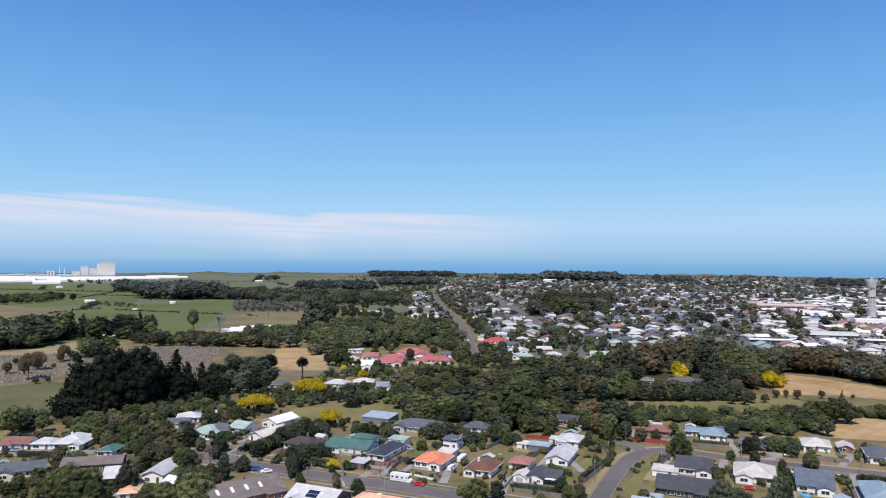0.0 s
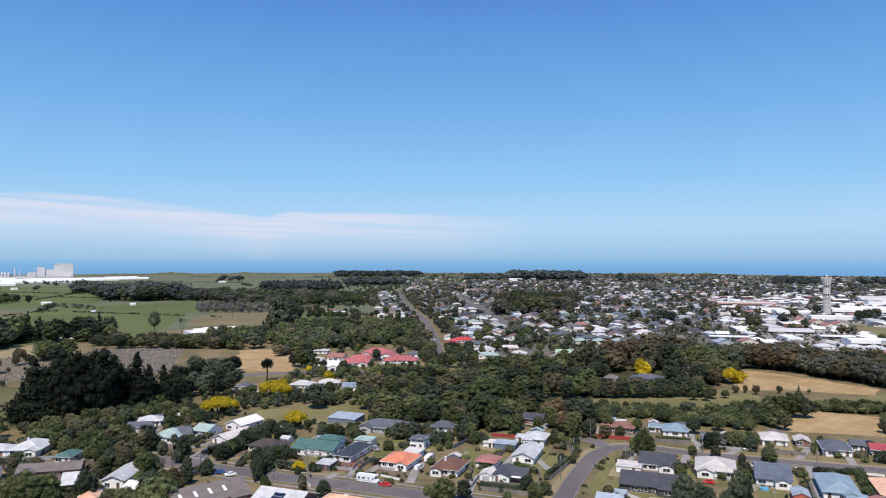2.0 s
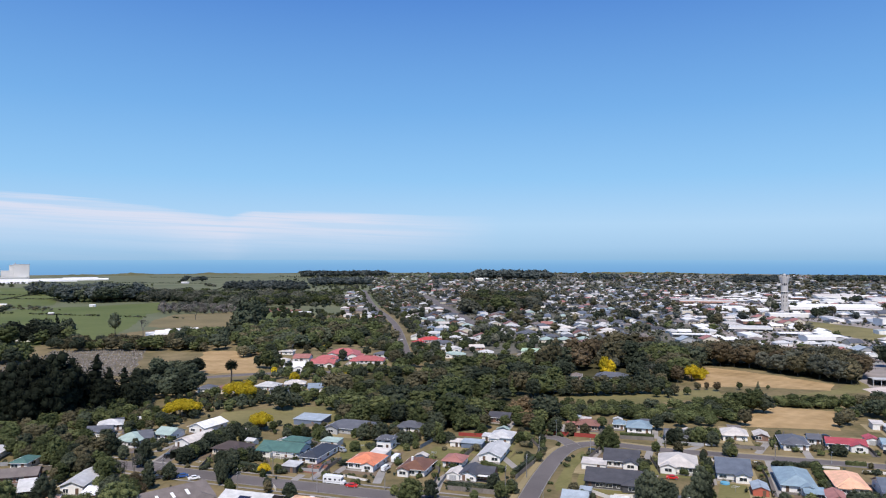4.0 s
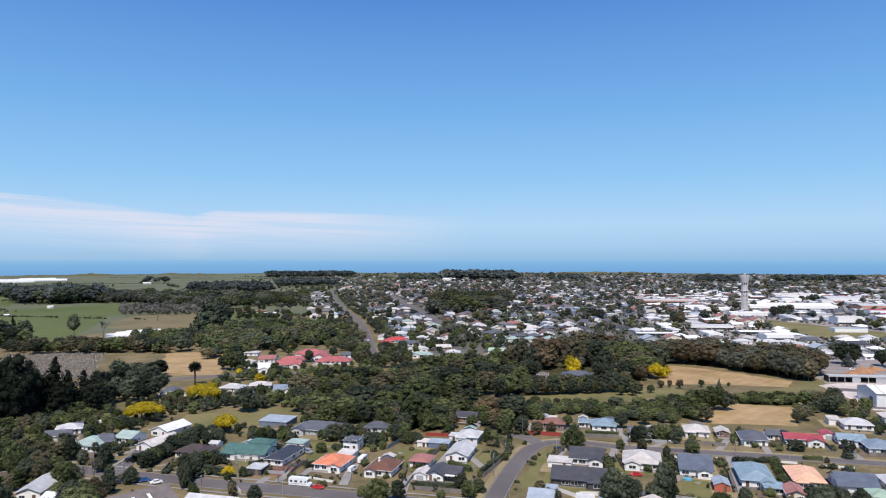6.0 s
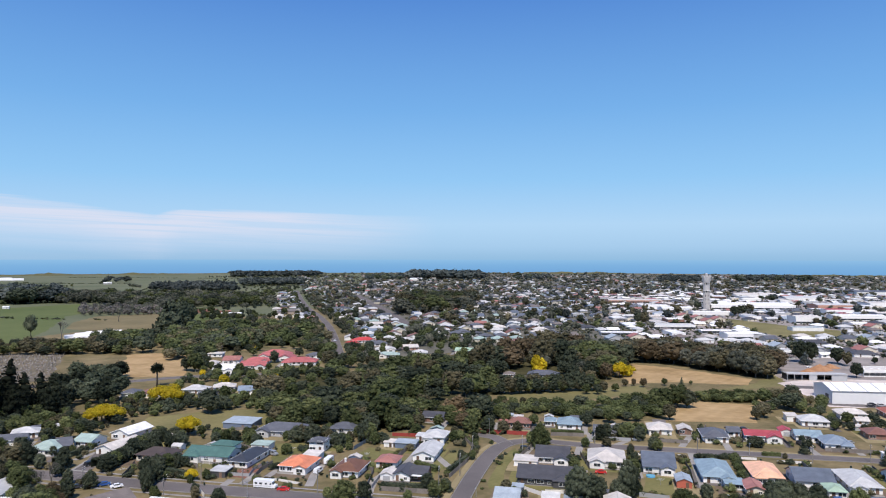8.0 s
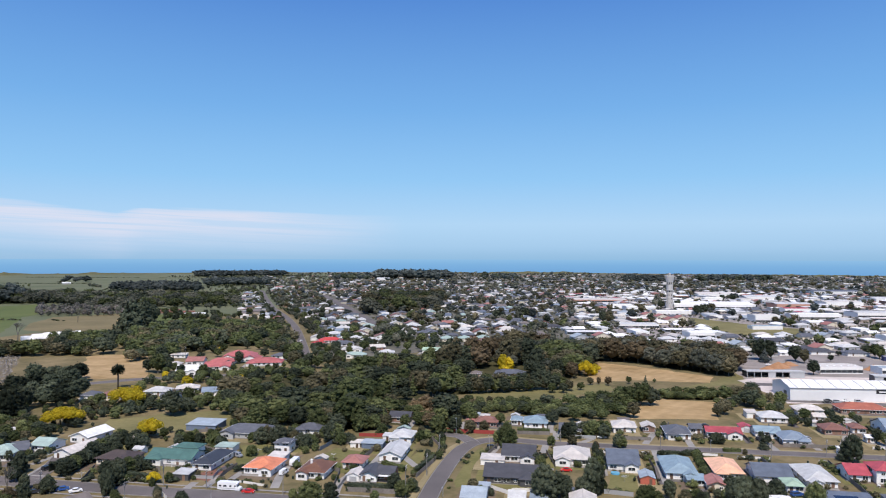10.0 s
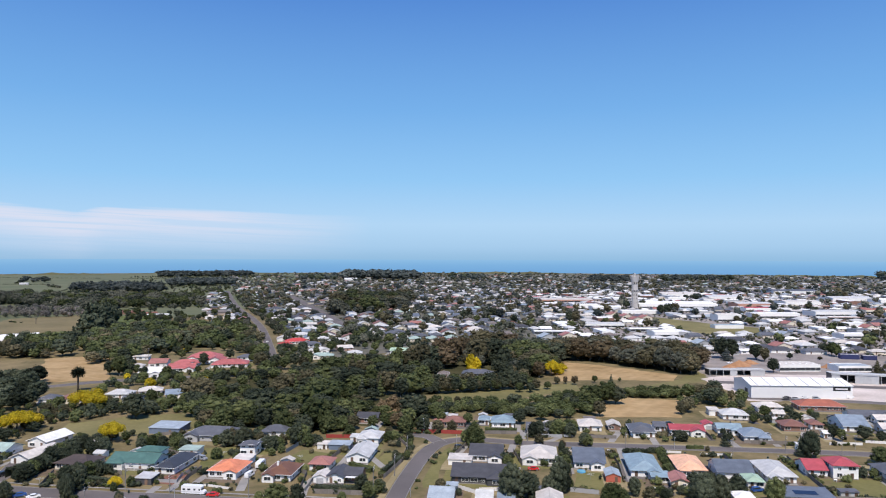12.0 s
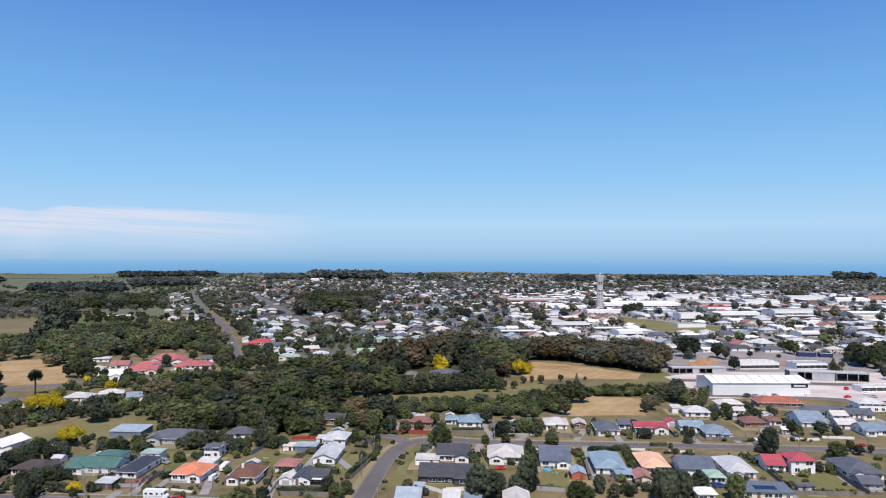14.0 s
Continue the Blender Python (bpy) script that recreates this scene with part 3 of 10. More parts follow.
def roof_shape(kind, w, d, h, over, rise):
    """Roof over the rectangle w x d with eaves at h: 'hip', 'gable' (ridge along x), 'gablef' (ridge along y), 'mono'. Returns shape, ridge lines, gable infill."""
    s = Shape()
    x0, x1, y0, y1 = -w / 2 - over, w / 2 + over, -over, d + over
    t = 0.22
    lines, infill = [], Shape()
    if kind == "hip":
        if w >= d:
            k = (y1 - y0) / 2
            a, b = (x0 + k * 0.95, (y0 + y1) / 2, h + rise), (x1 - k * 0.95, (y0 + y1) / 2, h + rise)
            if a[0] > b[0]:
                a = b = (0, (y0 + y1) / 2, h + rise)
        else:
            k = (x1 - x0) / 2
            a, b = (0, y0 + k * 0.95, h + rise), (0, y1 - k * 0.95, h + rise)
        c = [(x0, y0, h), (x1, y0, h), (x1, y1, h), (x0, y1, h)]
        if w >= d:
            s.face(c[0], c[1], b, a).face(c[1], c[2], b).face(c[2], c[3], a, b).face(c[3], c[0], a)
            lines = [(a, b), (c[0], a), (c[3], a), (c[1], b), (c[2], b)]
        else:
            s.face(c[0], c[1], a).face(c[1], c[2], b, a).face(c[2], c[3], b).face(c[3], c[0], a, b)
            lines = [(a, b), (c[0], a), (c[1], a), (c[2], b), (c[3], b)]
    elif kind in ("gable", "gablef"):
        if kind == "gable":
            m = (y0 + y1) / 2
            s.face((x0, y0, h), (x1, y0, h), (x1, m, h + rise), (x0, m, h + rise)).face((x1, y1, h), (x0, y1, h), (x0, m, h + rise), (x1, m, h + rise))
            lines = [((x0, m, h + rise), (x1, m, h + rise))]
            for x in (-w / 2, w / 2):
                q = ((x, 0, h - 0.1), (x, d, h - 0.1), (x, m, h + rise * 0.93))
                infill.face(*(q if x > 0 else q[::-1]))
            s.face((x0, y0, h), (x0, m, h + rise), (x0, m, h + rise - t), (x0, y0, h - t)).face((x0, m, h + rise), (x0, y1, h), (x0, y1, h - t), (x0, m, h + rise - t))
            s.face((x1, m, h + rise), (x1, y0, h), (x1, y0, h - t), (x1, m, h + rise - t)).face((x1, y1, h), (x1, m, h + rise), (x1, m, h + rise - t), (x1, y1, h - t))
            s.face((x1, y0, h - t), (x0, y0, h - t), (x0, m, h + rise - t), (x1, m, h + rise - t)).face((x0, y1, h - t), (x1, y1, h - t), (x1, m, h + rise - t), (x0, m, h + rise - t))
        else:
            s.face((x0, y0, h), (0, y0, h + rise), (0, y1, h + rise), (x0, y1, h)).face((0, y0, h + rise), (x1, y0, h), (x1, y1, h), (0, y1, h + rise))
            lines = [((0, y0, h + rise), (0, y1, h + rise))]
            infill.face((-w / 2, 0, h - 0.1), (w / 2, 0, h - 0.1), (0, 0, h + rise * 0.93)).face((w / 2, d, h - 0.1), (-w / 2, d, h - 0.1), (0, d, h + rise * 0.93))
            s.face((x0, y0, h - t), (0, y0, h + rise - t), (0, y0, h + rise), (x0, y0, h)).face((0, y0, h + rise - t), (x1, y0, h - t), (x1, y0, h), (0, y0, h + rise))
            s.face((0, y1, h + rise - t), (x0, y1, h - t), (x0, y1, h), (0, y1, h + rise)).face((x1, y1, h - t), (0, y1, h + rise - t), (0, y1, h + rise), (x1, y1, h))
            s.face((0, y0, h + rise - t), (x0, y0, h - t), (x0, y1, h - t), (0, y1, h + rise - t)).face((x1, y0, h - t), (0, y0, h + rise - t), (0, y1, h + rise - t), (x1, y1, h - t))
        return s, lines, infill
    else:
        s.face((x0, y0, h), (x1, y0, h), (x1, y1, h + rise), (x0, y1, h + rise)).face((x0, y1, h + rise - t), (x1, y1, h + rise - t), (x1, y0, h - t), (x0, y0, h - t))
        s.face((x0, y0, h), (x0, y1, h + rise), (x0, y1, h + rise - t), (x0, y0, h - t)).face((x1, y1, h + rise), (x1, y0, h), (x1, y0, h - t), (x1, y1, h + rise - t))
        s.face((x1, y0, h), (x0, y0, h), (x0, y0, h - t), (x1, y0, h - t)).face((x0, y1, h + rise), (x1, y1, h + rise), (x1, y1, h + rise - t), (x0, y1, h + rise - t))
        for x in (-w / 2, w / 2):
            q = ((x, 0, h - 0.1), (x, d, h - 0.1), (x, d, h + rise - 0.1))
            infill.face(*(q if x > 0 else q[::-1]))
        infill.face((w / 2, d, h - 0.1), (-w / 2, d, h - 0.1), (-w / 2, d, h + rise - 0.1), (w / 2, d, h + rise - 0.1))
        return s, [], infill
    c = [(x0, y0), (x1, y0), (x1, y1), (x0, y1)]
    for (a, b), (e, g) in zip(c, c[1:] + c[:1]):
        s.face((a, b, h - t), (e, g, h - t), (e, g, h), (a, b, h))
    s.face(*[(a, b, h - t) for a, b in c[::-1]])
    return s, lines, infill


def ridge_caps(lines, size=0.16):
    s = Shape()
    for a, b in lines:
        a, b = Vector(a), Vector(b)
        if (b - a).length < 0.2:
            continue
        d = (b - a).normalized()
        side = d.cross(Vector((0, 0, 1))).normalized() * size
        up = Vector((0, 0, 0.09))
        dn = Vector((0, 0, 0.05))
        s.face(a - side - dn, b - side - dn, b + up, a + up).face(b + side - dn, a + side - dn, a + up, b + up)
    return s


def gutter_runs(kind, w, d, over):
    x0, x1, y0, y1, g = -w / 2 - over, w / 2 + over, -over, d + over, 0.13
    runs = [(x0, y0 - g, x1, y0), (x0, y1, x1, y1 + g)]
    if kind == "gablef":
        runs = []
    if kind in ("hip", "gablef"):
        runs += [(x0 - g, y0, x0, y1), (x1, y0, x1 + g, y1)]
    return runs


ROOF_WORDS = {"orange": "bright orange", "navy": "navy", "teal": "sea-green", "umber": "dark brown", "paleblue": "pale blue-grey", "charcoal": "charcoal", "slate": "slate-grey",
              "bone": "off-white", "tile": "brown-tiled", "pink": "faded pink", "zinc": "silvery", "clay": "reddish-brown", "skyblue": "light blue", "red": "red", "rose": "rose-red", "scarlet": "scarlet",
              "navyslate": "slate-blue", "peach": "peach", "mint": "mint-green", "bluegrey": "blue-grey", "terracotta": "terracotta", "taupe": "taupe", "sage": "sage-green", "white": "white"}
WALL_WORDS = {"white": "white weatherboard", "cream": "cream", "slateblue": "dark blue steel", "navy": "navy blue", "brick": "red-brown brick", "dark": "dark-toned", "rust": "rust-red", "charcoal": "charcoal", "clay": "clay-coloured", "grey": "grey"}
KIND_WORDS = {"hip": "hipped", "gable": "gabled", "gablef": "front-gabled", "mono": "low-pitched"}
FOOTPRINTS = []
GARDENS = []


def house(x, y, rot, w, d, h, roof, rc, wc, windows=None, plain=False, garage=False, chimney=None, upper=None, porch=False, solar=0, skylights=0, pergola=False, detail=True):
    """A house with its front edge centred at x, y and its depth along the local y axis."""
    m = pose(x, y, 0, 0, 0, rot)
    name = "shed" if plain else "garage" if garage else "house"
    ob = tagged(empty(name, m), f"{ROOF_WORDS[rc]} {KIND_WORDS[roof]} roof {'shed' if plain else 'garage' if garage else 'two-storey house' if h > 4 else 'house'} with {WALL_WORDS[wc]} walls", name, group="houses of the suburb")
    c = m @ Vector((0, d / 2, 0))
    if detail and not plain and not garage and y < 365:
        GARDENS.append((x, y, rot, w, d))
    if detail:
        rl = random.Random(int(abs(x) * 3 + y))
        q = Shape()
        gx, g0, g1 = w / 2 + rl.uniform(1.5, 4), -rl.uniform(4, 8), d + rl.uniform(3, 8)
        z = 0.02 + 0.001 * (len(FOOTPRINTS) % 25)
        q.face((-gx, g0, z), (gx, g0, z), (gx, g1, z), (-gx, g1, z))
        g = new("lawn", q.mesh("lawn", rl.choice((GREENLAWN, GREENLAWN, TANLAWN, TANLAWN, LAWN, SOIL))))
        g.matrix_basis = m
        tagged(g, "garden ground round a house, mown grass", "lawn", kind="structure")
        if not plain and rl.random() < 0.75:
            q = Shape()
            s, pz = rl.choice((-1, 1)), z + 0.03
            q.face((s * (w / 2 + 0.4), g0 - 2, pz), (s * (w / 2 + 3.2), g0 - 2, pz), (s * (w / 2 + 3.2), d * 0.8, pz), (s * (w / 2 + 0.4), d * 0.8, pz))
            q.face((-w / 2 - 0.2, -rl.uniform(1.2, 2.4), pz + 0.005), (w / 2 + 0.2, -rl.uniform(1.2, 2.4), pz + 0.005), (w / 2 + 0.2, 0, pz + 0.005), (-w / 2 - 0.2, 0, pz + 0.005))
            g = new("driveway", q.mesh("driveway", rl.choice((CONCRETE, CONCRETE, SOIL, ASPHALT))))
            g.matrix_basis = m
            tagged(g, "concrete drive and path beside a house", "driveway", kind="structure")
    FOOTPRINTS.append((c.x, c.y, math.hypot(w, d) / 2))
    span = min(w, d) if roof == "hip" else d if roof == "gable" else w if roof == "gablef" else 0
    over = 0.3 if plain or garage else 0.55
    rise = (span / 2 + over) * math.tan(radians(21)) if span else d * 0.06
    shape, lines, infill = roof_shape(roof, w, d, h, over, rise)
    wall = Shape().box(-w / 2, 0, 0, w / 2, d, h - 0.08)
    wall.v += infill.v
    k = len(wall.v) - len(infill.v)
    wall.f += [tuple(i + k for i in f) for f in infill.f]
    child("wall", wall.mesh("wall", WALLS[wc]), ob)
    rf = child("roof", shape.mesh("roof", ROOFS[rc]), ob, label=f"{ROOF_WORDS[rc]} roof")
    if lines and detail:
        child("ridge_cap", ridge_caps(lines).mesh("ridge_cap", ROOFS[rc]), rf)
    if not plain and detail:
        gutter_paint = TRIM if int(x * 5 + y * 3) % 3 == 0 else ROOFS[rc]
        for gx0, gy0, gx1, gy1 in gutter_runs(roof, w, d, over):
            child("gutter", Shape().box(gx0, gy0, h - 0.14, gx1, gy1, h - 0.01).mesh("gutter", gutter_paint), rf)
    if detail and not plain:
        child("foundation", Shape().box(-w / 2 - 0.05, -0.05, 0, w / 2 + 0.05, d + 0.05, 0.35).mesh("foundation", CONCRETE), ob, label="grey concrete foundation")

    rnd = random.Random(int(x * 7 + y * 13))
    wing = None
    if detail and not plain and not garage and h < 3.4 and w > 9 and roof in ("hip", "gable") and rnd.random() < 0.7:
        ww, wp = min(6.5, w * 0.42), rnd.uniform(1.2, 2.4)
        wx = rnd.choice((-1, 1)) * (w / 2 - ww / 2 - rnd.uniform(0, 0.6))
        kind = "gablef" if rnd.random() < 0.6 else "hip"
        wrise = (ww / 2 + 0.4) * math.tan(radians(21))
        wlen = wp + min(d * 0.45, ww * 0.9)
        ws, wl, wi = roof_shape(kind, ww, wlen, h, 0.4, wrise)
        wg = Shape().box(-ww / 2, 0, 0, ww / 2, wp + 0.05, h - 0.09)
        if kind == "gablef":
            wg.face((-ww / 2, 0, h - 0.1), (ww / 2, 0, h - 0.1), (0, 0, h + wrise * 0.9))
        wo = child("wing", wg.mesh("wing", WALLS[wc]), ob, pose(wx, -wp, 0.004))
        child("wing_roof", ws.mesh("wing_roof", ROOFS[rc]), wo, pose(0, 0, -0.03))
        child("window", WIN["wide"][0], wo, pose(0, -0.01, 0.85))
        child("pane", WIN["wide"][1], wo, pose(0, -0.01, 0.85))
        wing = (wx - ww / 2 - 0.4, wx + ww / 2 + 0.4)

    def window(kind, px, py, pz, rz):
        fr, pa, _ = WIN[kind]
        wi = child("window", fr, ob, pose(px, py, pz, 0, 0, rz))
        child("pane", pa, wi)

    if garage:
        child("garage_door", GARAGE_ME, ob, pose(0, -0.01, 0, 0, 0, 0), "grey sectional garage door")
    elif plain:
        child("door", DOOR_ME, ob, pose(w * 0.2, -0.01, 0))
    else:
        storeys = (0.0, 2.6) if h > 4 else (0.0,)
        for z in storeys:
            nwin = windows or (max(2, int(w / 3.2)) if detail else 2)
            at_door = rnd.randrange(nwin) if z == 0 else -1
            for i in range(nwin):
                px = -w / 2 + (i + 0.5) * w / nwin
                if wing and wing[0] < px < wing[1]:
                    continue
                if i == at_door:
                    child("door", DOOR_ME, ob, pose(px, -0.01, 0.3))
                else:
                    window(rnd.choice(("wide", "wide", "tall", "small")), px, -0.01, z + 0.85, 0)
            for s in (-1, 1) if detail else ():
                k = max(1, int(d / 5.5))
                for i in range(k):
                    window(rnd.choice(("wide", "small", "tall")), s * (w / 2 + 0.01), (i + 0.5) * d / k, z + 0.85, 90 * s)
    if chimney:
        cx, cy = chimney
        child("chimney", Shape().box(-0.35, -0.35, 0, 0.35, 0.35, 1.7).box(-0.42, -0.42, 1.7, 0.42, 0.42, 1.85).tube([(0, 0, 1.85), (0, 0, 2.1)], [0.14, 0.14]).mesh("chimney", WALLS["white"]), rf,
              pose(cx * w, cy * d, h + rise * 0.55), "pale rendered chimney")
    if upper:
        kind, ux, uy, uw, ud, uh = upper
        us, ul, _ = roof_shape(kind, uw, ud, uh, 0.5, 1.3)
        up = child("upper_storey", Shape().box(-uw / 2, 0, h - 0.2, uw / 2, ud, uh - 0.08).mesh("upper_storey", WALLS[wc]), ob, pose(ux, uy, 0))
        child("upper_roof", us.mesh("upper_roof", ROOFS[rc]), up)
    if porch:
        ps = Shape().box(-w / 2 + 0.3, -2.4, 2.3, w / 2 - 0.3, 0, 2.42)
        for px in (-w / 2 + 0.4, w / 2 - 0.4):
            ps.box(px - 0.06, -2.35, 0, px + 0.06, -2.23, 2.3)
        child("porch", ps.mesh("porch", TRIM), ob, label="white flat porch roof on two posts")
    if pergola:
        ps = Shape()
        for i in range(14):
            px = -w * 0.12 + i * (w * 0.55 / 13)
            ps.box(px - 0.05, -2.6, 2.35, px + 0.05, 0.0, 2.5)
        ps.box(-w * 0.13, -2.6, 2.22, w * 0.44, -2.48, 2.35)
        for px in (-w * 0.12, w * 0.15, w * 0.43):
            ps.box(px - 0.06, -2.58, 0, px + 0.06, -2.46, 2.22)
        child("pergola", ps.mesh("pergola", TRIM), ob, label="white timber pergola")
    tilt = math.degrees(math.atan2(rise, d / 2 + over)) if roof != "mono" else math.degrees(math.atan2(rise, d))
    run = d / 2 if roof != "mono" else d
    for i in range(solar):
        px = (i % (solar // 2) - (solar // 2 - 1) / 2) * 1.06
        py = run * 0.30 + (i // (solar // 2)) * 1.68
        child("solar_panel", PANEL_ME, rf, pose(px, py, h + (py + over) * math.tan(radians(tilt)) + 0.03, tilt), "dark blue solar panel")
    for i in range(skylights):
        px = (i - (skylights - 1) / 2) * w / (skylights + 1) - w * 0.1
        py = run * 0.5
        child("skylight", SKYLIGHT_ME, rf, pose(px, py, h + (py + over) * math.tan(radians(tilt)) + 0.02, tilt), "white translucent skylight sheet")
    return ob



def yard_things():
    """Small sheds and side fences in the gardens."""
    rnd = random.Random(31)
    for x, y, rot, w, d in list(GARDENS):
        m = pose(x, y, 0, 0, 0, rot)
        if rnd.random() < 0.42:
            p = m @ Vector((rnd.uniform(-w / 2, w / 2), d + rnd.uniform(4, 8), 0))
            if all((p.x - a) ** 2 + (p.y - b) ** 2 > (r * 0.8 + 3.5) ** 2 for a, b, r in FOOTPRINTS) and all((p.x - q.x) ** 2 + (p.y - q.y) ** 2 > 100 for line, _ in ROADS for q in line):
                house(p.x, p.y, rot, rnd.uniform(3, 6), rnd.uniform(2.5, 4), 2.2, rnd.choice(("gable", "mono", "gablef")), rnd.choice(("zinc", "bone", "slate", "paleblue", "sage", "taupe")), rnd.choice(("white", "cream", "grey", "slateblue")), plain=True)


# ---------------------------------------------------------------- trees
def ico(sub):
    bm = bmesh.new()
    bmesh.ops.create_icosphere(bm, subdivisions=sub, radius=1.0)
    v = np.array([q.co[:] for q in bm.verts])
    f = [tuple(q.index for q in p.verts) for p in bm.faces]
    bm.free()
    return v, np.array(f)


ICO1 = ico(1)


def leaf_quads(rng, pts, nrm, size, jitter=0.5):
    """Small folded leaf sprays at pts, facing roughly along nrm."""
    n = len(pts)
    nr = nrm + rng.normal(0, jitter, (n, 3))
    nr /= np.linalg.norm(nr, axis=1)[:, None]
    t = np.cross(nr, rng.normal(0, 1, (n, 3)))
    t /= np.linalg.norm(t, axis=1)[:, None]
    b = np.cross(nr, t)
    s = size * rng.uniform(0.6, 1.35, (n, 1))
    k = rng.uniform(0.55, 1.0, (n, 1))
    v = np.stack([pts - t * s, pts - b * s * k + nr * s * 0.25, pts + t * s, pts + b * s * k - nr * s * 0.1], 1).reshape(-1, 3)
    f = np.arange(4 * n).reshape(n, 4)
    return v, f


def crown(seed, kind, leaves, leaf, core):
    """A crown one unit high standing on the origin: vertices and faces (quads, with triangles given as doubled corners)."""
    rng = np.random.default_rng(seed)
    V, F, off = [], [], 0

    def put(v, f):
        nonlocal off
        V.append(v)
        F.extend([tuple(int(i) + off for i in q) for q in f])
        off += len(v)

    lobes = []
    if kind in ("conifer", "spire"):
        w = 0.26 if kind == "conifer" else 0.15
        for i in range(7):
            z = 0.14 + 0.80 * i / 6
            r = w * (1.04 - i / 6.4) + 0.02
            a = rng.uniform(0, 6.28)
            lobes.append((np.array([math.cos(a) * r * 0.25, math.sin(a) * r * 0.25, z]), np.array([r, r, 0.11])))
    elif kind == "shrub":
        for i in range(6):
            a = rng.uniform(0, 6.28)
            r = rng.uniform(0.15, 0.38)
            lobes.append((np.array([math.cos(a) * r, math.sin(a) * r, rng.uniform(0.32, 0.55)]), rng.uniform(0.24, 0.36) * np.array([1, 1, 1.1])))
    elif kind == "umbrella":
        for i in range(8):
            a = i * 2.4
            r = 0.62 * math.sqrt((i + 0.4) / 8)
            lobes.append((np.array([math.cos(a) * r, math.sin(a) * r, 0.72 + rng.uniform(-0.05, 0.08) - 0.30 * r]), rng.uniform(0.21, 0.28) * np.array([1.1, 1.1, 0.95])))
    elif kind in ("fine", "mid", "far", "tiny"):
        # a dome with smaller swellings over it
        k = {"fine": 24, "mid": 14, "far": 5, "tiny": 2}[kind]
        lean = rng.uniform(-0.05, 0.05, 2)
        tall = rng.uniform(0.40, 0.46)
        dome = np.array([0.34, 0.34, tall])
        lobes.append((np.array([lean[0], lean[1], 0.06 + tall]), dome))
        for i in range(k):
            z = -0.45 + 1.35 * (i + 0.5) / k
            a = i * 2.4 + rng.uniform(-0.5, 0.5)
            u = np.array([math.cos(a) * math.sqrt(max(0.02, 1 - z * z)), math.sin(a) * math.sqrt(max(0.02, 1 - z * z)), z])
            g = rng.uniform(0.085, 0.145) * (1.0 if k > 20 else 1.2 if k > 8 else 1.7)
            lobes.append((np.array([lean[0], lean[1], 0.06 + tall]) + u * dome * rng.uniform(0.70, 0.94), g * np.array([1.1, 1.1, 0.85])))
    elif kind == "open":
        for i in range(9):
            a = i * 2.4 + rng.uniform(-0.4, 0.4)
            r = 0.33 * math.sqrt((i + 0.3) / 9)
            z = 0.66 + 0.20 * math.cos(r * 4.2) * rng.uniform(0.4, 1.0) - 0.55 * r * rng.uniform(0.4, 1.3)
            lobes.append((np.array([math.cos(a) * r, math.sin(a) * r, min(z, 0.82)]), rng.uniform(0.15, 0.235) * np.array([1, 1, 0.85])))
        lobes.append((np.array([0, 0, 0.5]), np.array([0.26, 0.26, 0.27])))
    else:
        # a full crown that comes down close to the ground
        rows = ((0.20, 0.29, 9), (0.36, 0.35, 10), (0.52, 0.34, 10), (0.67, 0.26, 8), (0.80, 0.12, 4)) if kind != "great" else ((0.16, 0.30, 9), (0.29, 0.35, 11), (0.43, 0.36, 11), (0.57, 0.32, 10), (0.70, 0.25, 8), (0.82, 0.12, 5))
        size = (0.09, 0.145) if kind != "great" else (0.075, 0.125)
        for z, r, k in rows:
            for i in range(k):
                a = 6.283 * i / k + rng.uniform(-0.5, 0.5) + z * 7
                q = r * rng.uniform(0.76, 1.04)
                lobes.append((np.array([math.cos(a) * q, math.sin(a) * q, z + rng.uniform(-0.06, 0.08)]), rng.uniform(*size) * np.array([1, 1, 0.95])))
        lobes.append((np.array([0, 0, 0.47]), np.array([0.36, 0.36, 0.40])))
    if core:
        iv, jf = core
        for c, r in lobes:
            put(c + iv * r * 0.86 * rng.uniform(0.80, 1.10, (len(iv), 1)), jf)
    area = np.array([r[0] * r[0] for _, r in lobes])
    pts, nrm = [], []
    while len(pts) < leaves:
        c, r = lobes[rng.choice(len(lobes), p=area / area.sum())]
        u = rng.normal(0, 1, 3)
        u /= np.linalg.norm(u)
        if u[2] < -0.55:
            continue
        p = c + u * r * rng.uniform(0.86, 1.15)
        if any((((p - c2) / r2) ** 2).sum() < 0.5 for c2, r2 in lobes if c2 is not c):
            continue
        if p[2] < 0.03:
            continue
        pts.append(p)
        nrm.append(u)
    put(*leaf_quads(rng, np.array(pts), np.array(nrm), leaf))
    return np.concatenate(V), F


def trunk_mesh(top, r=0.03, limbs=True, seed=1):
    rnd = random.Random(seed)
    s = Shape()
    s.tube([(0, 0, 0), (0.01, 0, 0.1), (0.0, 0.01, top * 0.6), (0.01, 0.0, top)], [r * 1.5, r, r * 0.75, r * 0.35], 7)
    if limbs:
        for i in range(4):
            a = i * 1.7 + rnd.uniform(-0.3, 0.3)
            z = top * rnd.uniform(0.4, 0.65)
            s.tube([(0, 0, z), (math.cos(a) * 0.09, math.sin(a) * 0.09, z + 0.09), (math.cos(a) * 0.2, math.sin(a) * 0.2, z + 0.22)], [r * 0.55, r * 0.4, r * 0.15], 5)
    return s.mesh("trunk", BARK, smooth=True)


